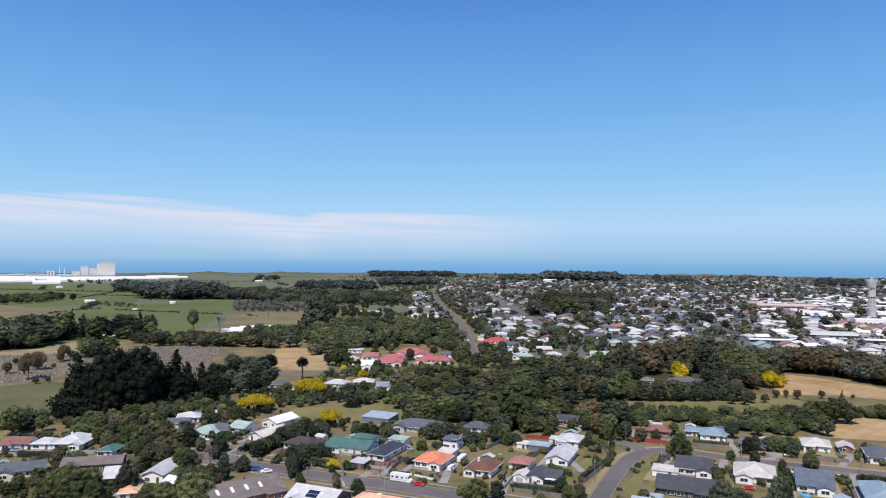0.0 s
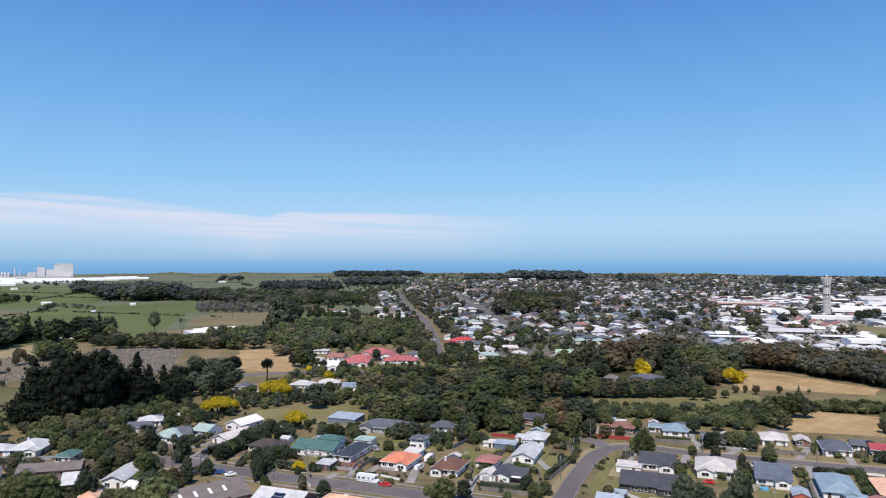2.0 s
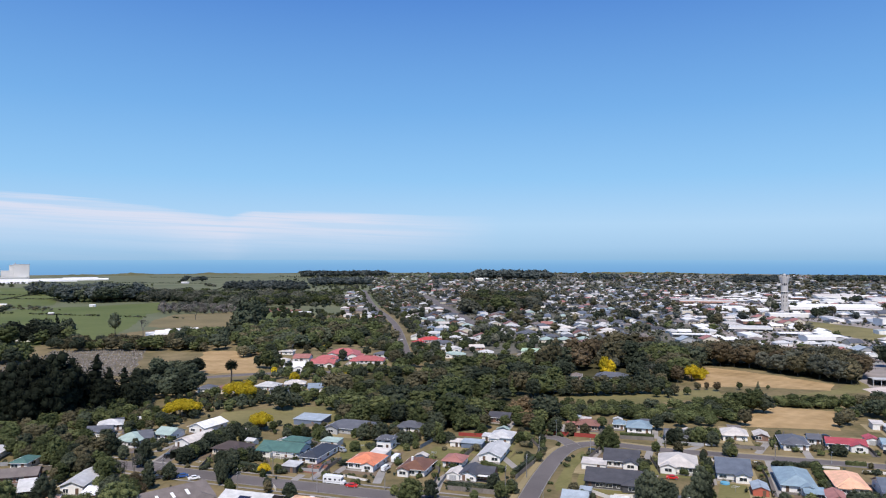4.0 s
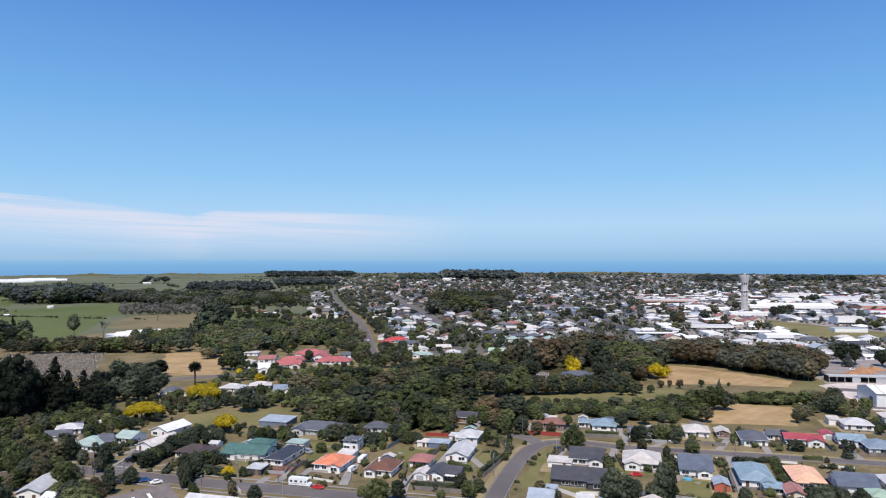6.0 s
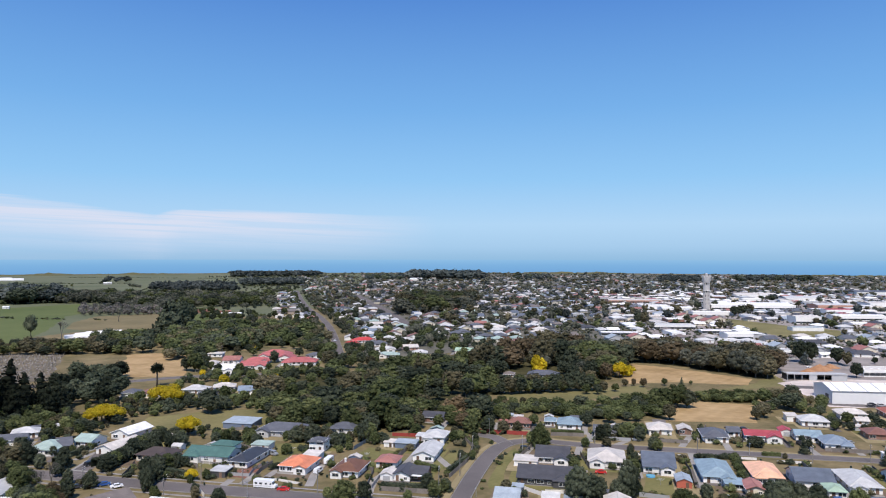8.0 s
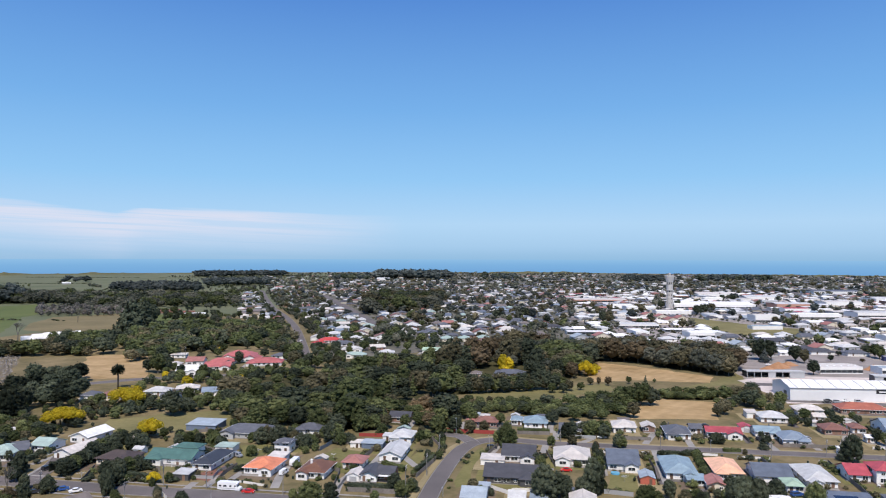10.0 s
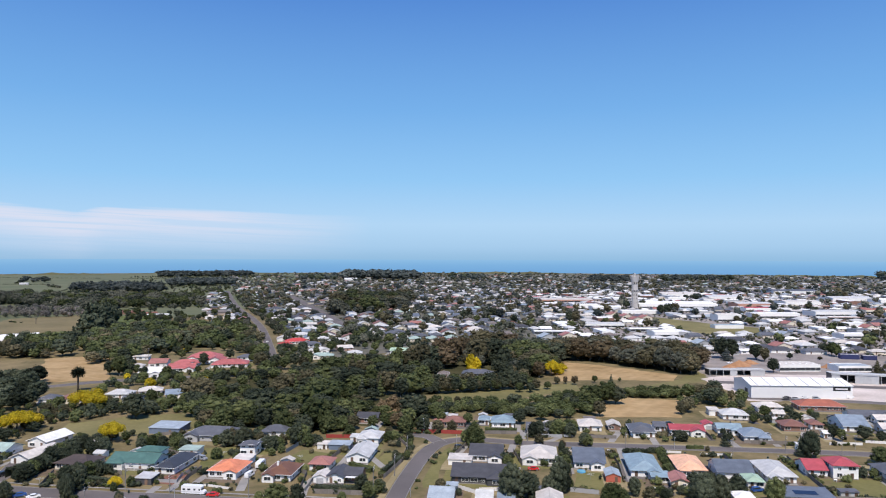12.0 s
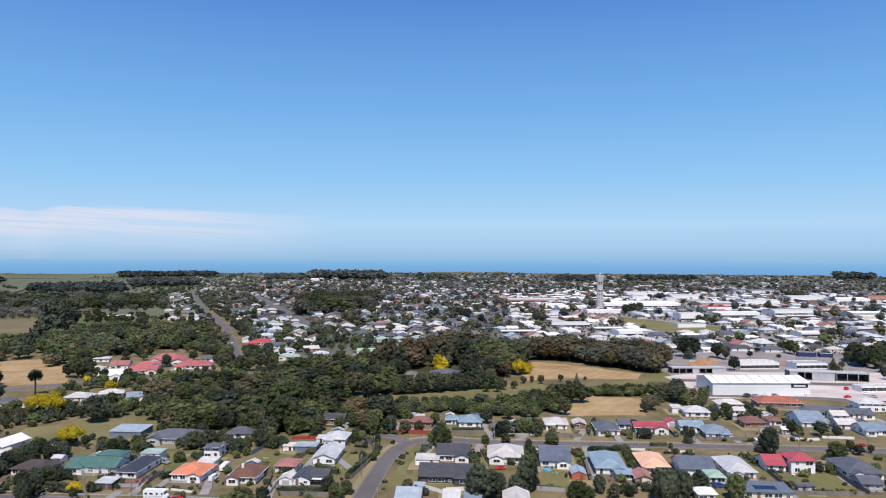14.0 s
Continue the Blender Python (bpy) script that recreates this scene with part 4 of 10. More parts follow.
TRUNKS = {"tall": trunk_mesh(0.75), "short": trunk_mesh(0.4, 0.035, False), "pole": trunk_mesh(0.95, 0.02, False)}
SHAPES = {"broad": "tall", "great": "tall", "open": "tall", "conifer": "pole", "spire": "pole", "shrub": "short", "umbrella": "tall"}
CROWN_ME = {}


def crown_mesh(shape, tone, variant):
    key = (shape, tone, variant)
    if key not in CROWN_ME:
        n = {"broad": 2100, "great": 3000, "open": 1000, "conifer": 1300, "spire": 700, "shrub": 420, "umbrella": 2600}[shape]
        size = {"broad": 0.0200, "great": 0.0150, "open": 0.027, "conifer": 0.021, "spire": 0.020, "shrub": 0.050, "umbrella": 0.029}[shape]
        v, f = crown(variant * 31 + len(shape), shape, n, size, ICO1)
        CROWN_ME[key] = mesh_from("crown", v, f, LEAF_KINDS[tone][1 if tone == "yellow" else variant % 3], smooth=True)
    return CROWN_ME[key]


TREE_WORDS = {"green": "leafy green", "dark": "dark green", "olive": "olive-green", "light": "fresh light green", "pine": "blackish-green", "yellow": "golden-yellow flowering", "hazy_grey": "grey-green", "hazy_dark": "haze-greyed dark green", "straw": "dried-out tan", "bare": "leafless grey", "bronze": "bronze-brown"}
SHAPE_WORDS = {"broad": "round-crowned tree", "great": "tall massive tree", "open": "open-crowned tree on a bare trunk", "conifer": "conifer", "spire": "slender conifer", "shrub": "dense garden shrub", "umbrella": "spreading flat-topped tree"}
SCATTERED = []
MASS_TONES = ("green", "dark", "olive", "light", "hazy_grey", "hazy_dark", "bronze")


def tree(x, y, h, shape="broad", tone="green", wide=1.0, variant=None):
    rnd = random.Random(int(x * 11.3) * 31 + int(y * 7.7))
    variant = rnd.randrange(3) if variant is None else variant
    shape = "great" if shape == "broad" and h > 12.5 else shape
    kind = "shrub" if shape == "shrub" else "tree"
    # beyond the near streets the ordinary trees go into one mass
    if shape in ("broad", "great", "shrub") and tone in MASS_TONES and math.hypot(x, y) > 338:
        SCATTERED.append((x, y, h, wide, "mid" if shape == "shrub" else "fine", MASS_TONES.index(tone)))
        return None
    if kind == "shrub":
        ob = tagged(new("shrub", crown_mesh(shape, tone, variant)), f"{TREE_WORDS[tone]} {SHAPE_WORDS[shape]} in a garden", kind, group="garden shrubs")
        ob.matrix_basis = pose(x, y, -0.05, 0, 0, rnd.uniform(0, 360)) @ Matrix.Diagonal((h * wide, h * wide, h, 1))
        return ob
    ob = tagged(empty(kind, pose(x, y, 0, 0, 0, rnd.uniform(0, 360))), f"{TREE_WORDS[tone]} {SHAPE_WORDS[shape]} standing in grass", kind, group="garden trees and shrubs")
    ob.scale = (h * wide, h * wide, h)
    child("trunk", TRUNKS[SHAPES[shape]], ob)
    child("crown", crown_mesh(shape, tone, variant), ob)
    return ob


LOW = {}


def low_crown(shape, variant):
    key = (shape, variant)
    if key not in LOW:
        n = {"fine": 560, "mid": 210, "far": 44, "tiny": 10, "broad": 300, "open": 110, "conifer": 90, "spire": 60, "shrub": 60, "umbrella": 110}[shape]
        size = {"fine": 0.030, "mid": 0.048, "far": 0.085, "tiny": 0.16, "broad": 0.046, "open": 0.075, "conifer": 0.065, "spire": 0.05, "shrub": 0.11, "umbrella": 0.08}[shape]
        v, f = crown(variant * 17 + 5, shape, n, size, ICO1)
        LOW[key] = (v, f)
    return LOW[key]


def grove(name, label, places, tones):
    """Many trees in one mesh. places: x, y, height, width factor, shape, index into tones."""
    V, F, M, off = [], [], [], 0
    rnd = random.Random(len(places))
    for x, y, h, wide, shape, ti in places:
        v, f = low_crown(shape, rnd.randrange(4))
        a = rnd.uniform(0, 6.28)
        c, s = math.cos(a), math.sin(a)
        q = np.empty_like(v)
        q[:, 0] = (v[:, 0] * c - v[:, 1] * s) * h * wide + x
        q[:, 1] = (v[:, 0] * s + v[:, 1] * c) * h * wide + y
        q[:, 2] = v[:, 2] * h
        V.append(q)
        F.extend([tuple(i + off for i in p) for p in f])
        M.extend([ti * 3 + rnd.choice((0, 1, 1, 2))] * len(f))
        off += len(v)
        r = 0.025 * h
        t = np.array([(x - r, y - r, 0), (x + r, y - r, 0), (x, y + r, 0), (x, y, h * 0.6)])
        V.append(t)
        F.extend([(off, off + 1, off + 3), (off + 1, off + 2, off + 3), (off + 2, off, off + 3)])
        M.extend([len(tones) * 3] * 3)
        off += 4
    me = mesh_from(name, np.concatenate(V), F, [m for t in tones for m in LEAF_KINDS[t]] + [BARK], index=M, smooth=True)
    return tagged(new(name, me), label, "trees", kind="stuff")


def clear_of(x, y, pad):
    for hx, hy, r in FOOTPRINTS:
        if (x - hx) ** 2 + (y - hy) ** 2 < (r * 0.85 + pad) ** 2:
            return False
    for line, width in ROADS:
        for q in line:
            if (x - q.x) ** 2 + (y - q.y) ** 2 < (width / 2 + pad + 1.0) ** 2:
                return False
    return True


def scatter(poly, spacing, seed, pad=1.5, tries=1.0):
    """Uneven places inside a polygon, no two closer than spacing, clear of houses and roads."""
    rnd = random.Random(seed)
    xs, ys = [p[0] for p in poly], [p[1] for p in poly]
    n = int((max(xs) - min(xs)) * (max(ys) - min(ys)) / spacing ** 2 * 3 * tries)
    cells, res = {}, []
    for _ in range(n):
        p = (rnd.uniform(min(xs), max(xs)), rnd.uniform(min(ys), max(ys)))
        if not inside(p, poly):
            continue
        k = (int(p[0] // spacing), int(p[1] // spacing))
        if any((p[0] - q[0]) ** 2 + (p[1] - q[1]) ** 2 < spacing ** 2 for i in (-1, 0, 1) for j in (-1, 0, 1) for q in cells.get((k[0] + i, k[1] + j), ())):
            continue
        if not clear_of(p[0], p[1], pad):
            continue
        cells.setdefault(k, []).append(p)
        res.append(p)
    return res


def hedge(pts, h, width, tone="dark"):
    """A clipped hedge along a line, with a lumpy leafy skin."""
    line = smooth_line(pts, 1.5)
    rng = np.random.default_rng(int(abs(pts[0][0]) * 10))
    V, F = [], []
    core = strip(line, -width * 0.42, width * 0.42, 0.0, h * 0.93)
    V.append(np.array(core.v))
    F.extend(core.f)
    off = len(core.v)
    pl, nl = [], []
    for a, b in zip(line, line[1:]):
        d = (b - a).normalized()
        n = Vector((-d.y, d.x, 0))
        for _ in range(int(26 * (b - a).length * (h + width) / 3)):
            t, u = rng.uniform(), rng.uniform(-1, 1)
            k = rng.uniform() * (2 * h + width)
            if k < width:
                o, z, nn = (k - width / 2), h * (1 + 0.07 * u), Vector((0, 0, 1))
            else:
                sgn = 1 if k < width + h else -1
                o, z, nn = sgn * width / 2 * (1 + 0.15 * u), rng.uniform(0.05, 1.0) * h, n * sgn
            q = a.lerp(b, t) + n * o
            pl.append((q.x, q.y, z))
            nl.append(nn[:])
    v, f = leaf_quads(rng, np.array(pl), np.array(nl), 0.27)
    V.append(v)
    F.extend([tuple(int(i) + off for i in q) for q in f])
    return tagged(new("hedge", mesh_from("hedge", np.concatenate(V), F, LEAVES[tone])), f"{TREE_WORDS[tone]} clipped garden hedge along a boundary", "hedge")

SINGLES = [0]
# places where trees are left out or kept low to fit the camera's view
OPEN_GROUND = [[(136, 500), (185, 485), (169, 442), (123, 452)], [(64, 362), (78, 404), (92, 399), (85, 356)]]
MID_GROUND = [(-30, 425), (45, 440), (45, 505), (-28, 500)]
LOW_GROUND = [[(122, 457), (173, 441), (151, 380), (103, 396)], [(50, 330), (64, 349), (77, 352), (72, 329)]]


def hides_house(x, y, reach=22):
    """True where a tree would stand in the camera's line to a house, within reach."""
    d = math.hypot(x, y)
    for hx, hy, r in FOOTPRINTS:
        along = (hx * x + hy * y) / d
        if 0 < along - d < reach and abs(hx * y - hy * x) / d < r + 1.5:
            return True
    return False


def wood(name, label, poly, spacing, hrange, tones, shapes, wide, seed):
    """Trees in a stretch of land: the nearest as trees of their own, the rest as one mass."""
    rnd = random.Random(seed * 101)
    # dark sheet on the ground stands in for the shade between the trees
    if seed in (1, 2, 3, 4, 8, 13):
        sheet("undergrowth", poly, 0.052, UNDER, "leaf litter, its colour darkened for shade under the trees")
    mass = []
    for x, y in scatter(poly, spacing, seed):
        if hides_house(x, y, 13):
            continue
        if any(inside((x, y), q) for q in OPEN_GROUND):
            continue
        h = rnd.uniform(*hrange) * rnd.choice((0.92, 1, 1, 1.05) if name == "shelter_belt" else (0.6, 0.8, 1, 1, 1.15))
        if any(inside((x, y), q) for q in LOW_GROUND):
            h = min(h, rnd.uniform(3.5, 5.5))
        if inside((x, y), MID_GROUND):
            h = min(h, rnd.uniform(6.0, 8.5))
        shape, ti = rnd.choice(shapes), rnd.randrange(len(tones))
        wd = wide * rnd.uniform(0.85, 1.3) * (1.08 if shape == "broad" else 1.0)
        if math.hypot(x, y) < 372 and SINGLES[0] < 24:
            SINGLES[0] += 1
            tree(x, y, h, shape, tones[ti], wd)
        else:
            mass.append((x, y, h, wd, "far" if shape == "broad" and math.hypot(x, y) > 1650 else "mid" if shape == "broad" and math.hypot(x, y) > 640 else "fine" if shape == "broad" else shape, ti))
    if mass:
        grove(name, label, mass, tones)


# ---------------------------------------------------------------- houses, street by street
house(-5.5, 272.3, -23, 11.3, 12.5, 2.7, "hip", "orange", "white", windows=4)
house(-26.6, 282.4, -23, 7.7, 19.0, 2.7, "hip", "navy", "white")
house(-39.8, 293.1, -23, 18.7, 11.0, 2.7, "gable", "teal", "white", upper=("hip", 2.5, 8.0, 10.0, 6.5, 4.9), pergola=True)
house(-61.1, 297.2, -23, 13.9, 10.0, 2.7, "hip", "umber", "cream")
house(-33.1, 346.4, -23, 14.7, 11.0, 2.9, "mono", "paleblue", "slateblue", plain=True)
house(-11.9, 327.0, -23, 24.1, 13.0, 2.7, "hip", "slate", "grey")
house(3.5, 299.5, -23, 6.5, 6.5, 4.4, "hip", "slate", "white")
house(0.8, 286.4, -23, 6.7, 7.0, 2.4, "mono", "bone", "white", plain=True)
house(13.4, 262.8, -23, 10.1, 13.5, 2.7, "hip", "tile", "white", chimney=(-0.15, 0.4))
house(29.6, 271.3, -23, 7.7, 9.0, 2.7, "hip", "pink", "white")
house(33.5, 254.5, -23, 6.1, 11.0, 2.7, "gablef", "charcoal", "white")
house(39.7, 254.5, -23, 6.1, 8.0, 2.7, "gable", "charcoal", "brick", porch=True)
house(28.2, 256.0, -23, 4.8, 7.0, 2.5, "gablef", "bone", "white", garage=True)
house(45.2, 277.3, -23, 8.6, 18.0, 2.7, "gablef", "zinc", "white")
house(54.0, 303.0, -23, 9.2, 11.0, 3.2, "hip", "zinc", "white")
house(40.8, 298.1, -23, 9.0, 6.0, 2.4, "mono", "paleblue", "slateblue", plain=True)
house(34.1, 301.6, -23, 4.3, 5.0, 2.2, "mono", "bone", "white", plain=True)
house(60.5, 342.4, -23, 10.2, 9.0, 2.7, "gable", "charcoal", "brick")
house(93.8, 330.3, -23, 3.5, 6.0, 2.5, "hip", "pink", "brick")
house(99.3, 323.2, -23, 10.3, 9.0, 2.7, "hip", "clay", "brick")
house(9.3, 307.5, -23, 5.5, 8.0, 2.7, "hip", "slate", "white")
house(15.4, 328.0, -23, 11.1, 9.0, 2.7, "hip", "slate", "white")
house(121.7, 315.9, -23, 10.6, 12.0, 2.7, "hip", "skyblue", "white")
house(114.9, 323.5, -23, 4.8, 7.0, 2.7, "hip", "skyblue", "white")
house(132.9, 300.3, -23, 9.9, 9.0, 2.7, "gable", "slate", "white")
house(159.4, 299.0, -23, 10.2, 11.0, 2.7, "hip", "bone", "white")
house(170.7, 297.0, -23, 5.3, 8.0, 2.5, "gablef", "bone", "brick")
house(177.0, 282.1, -23, 10.5, 14.0, 2.7, "hip", "slate", "white")
house(190.2, 288.9, -23, 4.9, 7.0, 2.7, "gable", "slate", "white")
house(198.4, 279.5, -23, 14.9, 8.0, 2.7, "gable", "red", "white")
house(215.1, 286.1, -23, 5.0, 7.0, 2.5, "gablef", "red", "white", garage=True)
house(94.9, 265.0, -23, 12.9, 14.0, 2.7, "gable", "charcoal", "white")
house(83.2, 240.1, -23, 19.4, 14.0, 2.7, "gable", "charcoal", "dark")
house(114.2, 256.6, -23, 13.5, 16.0, 2.7, "hip", "bone", "white")
house(130.6, 245.7, -23, 11.6, 17.0, 2.7, "gable", "navyslate", "white")
house(131.3, 229.0, -23, 5.2, 8.0, 2.4, "gablef", "paleblue", "rust", plain=True)
house(146.0, 230.6, -23, 10.9, 21.0, 2.7, "hip", "skyblue", "white")
house(147.3, 223.1, -23, 6.0, 6.0, 2.5, "mono", "skyblue", "white")
house(163.4, 227.0, -23, 9.9, 18.0, 2.7, "hip", "peach", "white")
house(150.9, 216.5, -23, 5.7, 9.0, 2.5, "gablef", "pink", "cream")
house(176.5, 219.5, -23, 12.7, 14.0, 2.7, "gable", "navyslate", "white")
house(176.7, 209.1, -23, 5.3, 8.0, 2.6, "hip", "mint", "white")
house(189.8, 211.2, -23, 10.1, 19.0, 2.7, "hip", "zinc", "white")
house(181.9, 190.2, -23, 16.0, 9.0, 2.8, "mono", "navyslate", "cream", solar=14)
house(208.4, 214.0, -23, 7.2, 12.0, 2.7, "gable", "red", "white")
house(216.1, 208.6, -23, 8.8, 10.0, 5.2, "hip", "red", "white")
house(232.6, 195.7, -23, 12.5, 18.0, 2.7, "hip", "slate", "white")
house(236.8, 310.7, -23, 5.1, 7.0, 3.0, "mono", "bone", "white", plain=True)
house(241.1, 299.7, -23, 12.3, 11.0, 2.7, "hip", "zinc", "white")
house(218.9, 276.2, -23, 10.7, 8.0, 2.7, "gable", "skyblue", "white")
house(221.4, 261.3, -23, 10.6, 13.0, 2.7, "hip", "bluegrey", "white")
house(271.6, 310.9, -23, 13.3, 9.0, 2.7, "hip", "bone", "white")
house(252.2, 272.3, -23, 9.9, 10.0, 2.7, "hip", "clay", "brick")
house(264.9, 272.3, -23, 5.7, 8.0, 2.7, "hip", "clay", "white")
house(300.3, 304.7, -23, 23.4, 12.0, 2.7, "hip", "terracotta", "brick")
house(279.9, 263.8, -23, 11.7, 18.0, 2.7, "gable", "bluegrey", "white")
house(292.0, 255.3, -23, 8.7, 9.0, 2.7, "gable", "bone", "white")
house(294.7, 242.7, -23, 11.1, 11.0, 2.7, "gable", "bluegrey", "white")
house(338.4, 280.6, -23, 14.0, 11.0, 4.5, "hip", "zinc", "white")
house(317.9, 270.8, -23, 13.1, 9.0, 2.7, "gable", "slate", "white")
house(305.2, 278.9, -23, 19.3, 10.0, 2.7, "gable", "slate", "white")
house(96.0, 206.9, -23, 7.8, 11.0, 3.0, "gablef", "bone", "white")
house(160.3, 194.5, -23, 5.7, 6.0, 3.0, "hip", "white", "white")
house(64.0, 222.9, -23, 7.8, 10.0, 2.7, "gable", "paleblue", "white")
house(78.2, 219.9, -23, 5.1, 7.0, 2.4, "gable", "zinc", "grey")
house(84.6, 216.6, -23, 5.6, 6.0, 2.4, "mono", "bluegrey", "white", plain=True)
house(83.6, 263.9, -23, 9.1, 7.0, 2.4, "mono", "bone", "white", plain=True)
# a carport: dark walls stand in for the shade in its open front
house(-32.9, 271.9, -23, 6.1, 6.0, 2.5, "mono", "zinc", "dark", plain=True)
house(-20.0, 306.8, -23, 7.9, 6.0, 2.4, "mono", "sage", "white", plain=True)
house(199.9, 193.3, -23, 2.8, 3.0, 1.9, "mono", "slate", "grey", plain=True)
house(202.9, 192.3, -23, 2.8, 3.0, 1.9, "mono", "slate", "grey", plain=True)
house(224.0, 186.0, -23, 7.0, 8.0, 2.5, "gable", "slate", "grey")
house(48.7, 309.6, -23, 3.0, 5.0, 2.3, "mono", "zinc", "white", plain=True)
house(305.0, 271.1, -23, 7.2, 8.0, 2.7, "gable", "bone", "white")
house(265.4, 297.2, -23, 5.3, 6.0, 2.4, "gable", "bone", "white")
house(256.5, 257.3, -23, 3.4, 4.0, 2.6, "gable", "white", "white")
house(229.7, 245.6, -23, 1.5, 3.0, 2.6, "mono", "white", "white", plain=True)
house(-157.8, 295.9, 1, 12.5, 15.0, 2.7, "hip", "zinc", "white", chimney=(-0.1, 0.45))
house(-168.6, 295.7, 1, 8.7, 8.0, 2.7, "hip", "zinc", "white")
house(-180.0, 295.5, 1, 11.3, 9.0, 2.7, "gable", "clay", "white")
house(-155.2, 258.0, 26, 16.9, 10.0, 2.7, "gable", "slate", "cream")
house(-133.1, 266.8, 12, 21.1, 9.0, 2.7, "gable", "taupe", "brick")
house(-136.8, 285.1, -6, 6.3, 9.0, 2.8, "hip", "teal", "white")
house(-118.3, 251.2, 17, 4.6, 12.0, 2.6, "gable", "zinc", "dark")
house(-104.1, 253.0, -4, 7.7, 19.0, 3.2, "gablef", "zinc", "white")
house(-96.2, 246.1, 1, 4.3, 8.0, 2.4, "mono", "white", "rust")
house(-125.4, 333.0, 7, 10.3, 8.0, 2.7, "gable", "slate", "white")
house(-124.7, 344.9, 15, 10.2, 9.0, 2.7, "hip", "zinc", "white")
house(-107.2, 315.3, -9, 11.1, 12.0, 2.7, "hip", "sage", "white")
house(-100.3, 318.9, 12, 5.4, 8.0, 2.7, "gable", "slate", "white")
house(-95.0, 325.0, -25, 8.5, 10.0, 2.7, "gable", "sage", "white")
house(-82.5, 335.5, -30, 9.5, 15.0, 3.0, "gablef", "white", "white")
house(-82.5, 311.0, -30, 8.5, 17.0, 2.7, "gablef", "bone", "white")
house(-117.4, 359.1, 18, 4.4, 4.0, 2.2, "mono", "zinc", "cream", plain=True)
house(-58.7, 328.0, 17, 3.9, 4.0, 2.2, "gablef", "bone", "white", plain=True)
house(-62.9, 232.3, 38, 24.4, 16.0, 3.0, "gable", "taupe", "brick", skylights=4)
house(-43.2, 227.2, -23, 17.0, 13.0, 3.2, "gable", "zinc", "charcoal", solar=8)
house(-24.0, 223.0, -23, 15.1, 12.0, 2.7, "hip", "peach", "white")
house(-105.1, 235.2, 13, 5.3, 10.0, 2.7, "hip", "peach", "white")
house(-67.2, 438.8, -15, 13.3, 10.0, 2.7, "hip", "zinc", "white")
house(-57.2, 421.8, -9, 9.8, 7.0, 2.7, "gable", "slate", "white")
house(-50.2, 445.0, 2, 12.5, 9.0, 2.7, "hip", "bone", "white")
house(-34.2, 430.4, 2, 12.4, 10.0, 2.7, "gable", "bluegrey", "white")
house(-102.4, 434.9, -10, 8.9, 9.0, 2.7, "hip", "slate", "white")
house(-88.1, 434.4, 10, 10.1, 9.0, 2.7, "hip", "clay", "cream")
house(-27.1, 580.0, -8, 24.0, 18.0, 2.5, "hip", "rose", "white")
house(-39.8, 528.5, -8, 18.3, 13, 2.5, "gable", "rose", "white")
house(-7.0, 541.0, -8, 25.3, 14, 2.5, "hip", "rose", "white")
house(-37.9, 554.5, -8, 17.8, 10, 2.5, "hip", "rose", "white")
house(-57.8, 556.9, -8, 12.5, 12, 3.0, "gable", "pink", "white")
house(-18.1, 561.4, -8, 13.6, 16, 2.5, "gablef", "rose", "white")
house(-58.1, 509.4, -4, 13.9, 14, 3.2, "gable", "white", "white")
house(-71.0, 544.5, -8, 7.8, 9, 2.8, "hip", "bone", "white")
house(-74.5, 596.0, -10, 11.6, 8.0, 3.0, "mono", "bone", "white")
house(5.3, 572.9, -25, 15.5, 9.0, 2.7, "hip", "slate", "white")
house(155.3, 452.1, -24, 20.1, 11.0, 2.7, "hip", "slate", "grey")
house(133.4, 457.9, -18, 6.9, 8.0, 2.6, "hip", "taupe", "cream")
house(112.9, 419.8, -18, 7.7, 7.0, 2.6, "gable", "taupe", "cream")
house(53.3, 668.2, 10, 20.7, 12.0, 2.7, "hip", "scarlet", "white")
house(40.8, 648.8, 10, 10.8, 8.0, 2.7, "hip", "scarlet", "white")
house(62.2, 641.1, 3, 18.3, 11.0, 2.7, "hip", "slate", "white")
house(64.8, 600.2, -10, 16.5, 10.0, 2.7, "hip", "zinc", "white")
house(63.7, 566.3, -10, 17.0, 9.0, 2.7, "hip", "sage", "white")
house(77.3, 684.7, -10, 10.0, 9.0, 2.7, "hip", "zinc", "white")
house(88.2, 664.6, -25, 17.3, 10.0, 2.7, "hip", "zinc", "white")
house(88.9, 609.1, 7, 12.9, 10.0, 2.7, "gable", "bone", "clay")
house(91.0, 574.9, -10, 11.7, 9.0, 2.7, "hip", "zinc", "white")
house(130.1, 580.4, -22, 16.0, 9.0, 2.7, "gable", "mint", "white")
house(-613.5, 1217.2, 8, 16, 8, 3.4, "gable", "white", "cream", plain=True)
house(-462.6, 1199.8, 8, 9, 6, 3, "gable", "white", "white", plain=True)
house(-961.2, 1757.3, 8, 16, 9, 3.4, "gable", "bone", "white", plain=True)
house(-455.5, 1036.7, 8, 7, 5, 2.6, "gable", "white", "dark", plain=True)
house(-145.2, 1069.5, 8, 30, 9, 3.2, "gable", "clay", "brick", plain=True)
house(-122.5, 1059.9, 8, 24, 7, 2.6, "mono", "terracotta", "brick", plain=True)
house(-580.5, 2211.0, 8, 22, 10, 4, "gable", "white", "grey", plain=True)


# ---------------------------------------------------------------- the town beyond the wood
FAR_ROOFS = ["zinc", "slate", "slate", "taupe", "zinc", "charcoal", "bone", "slate", "pink", "sage", "navyslate", "zinc", "clay", "taupe", "bluegrey", "slate", "bone", "charcoal"]
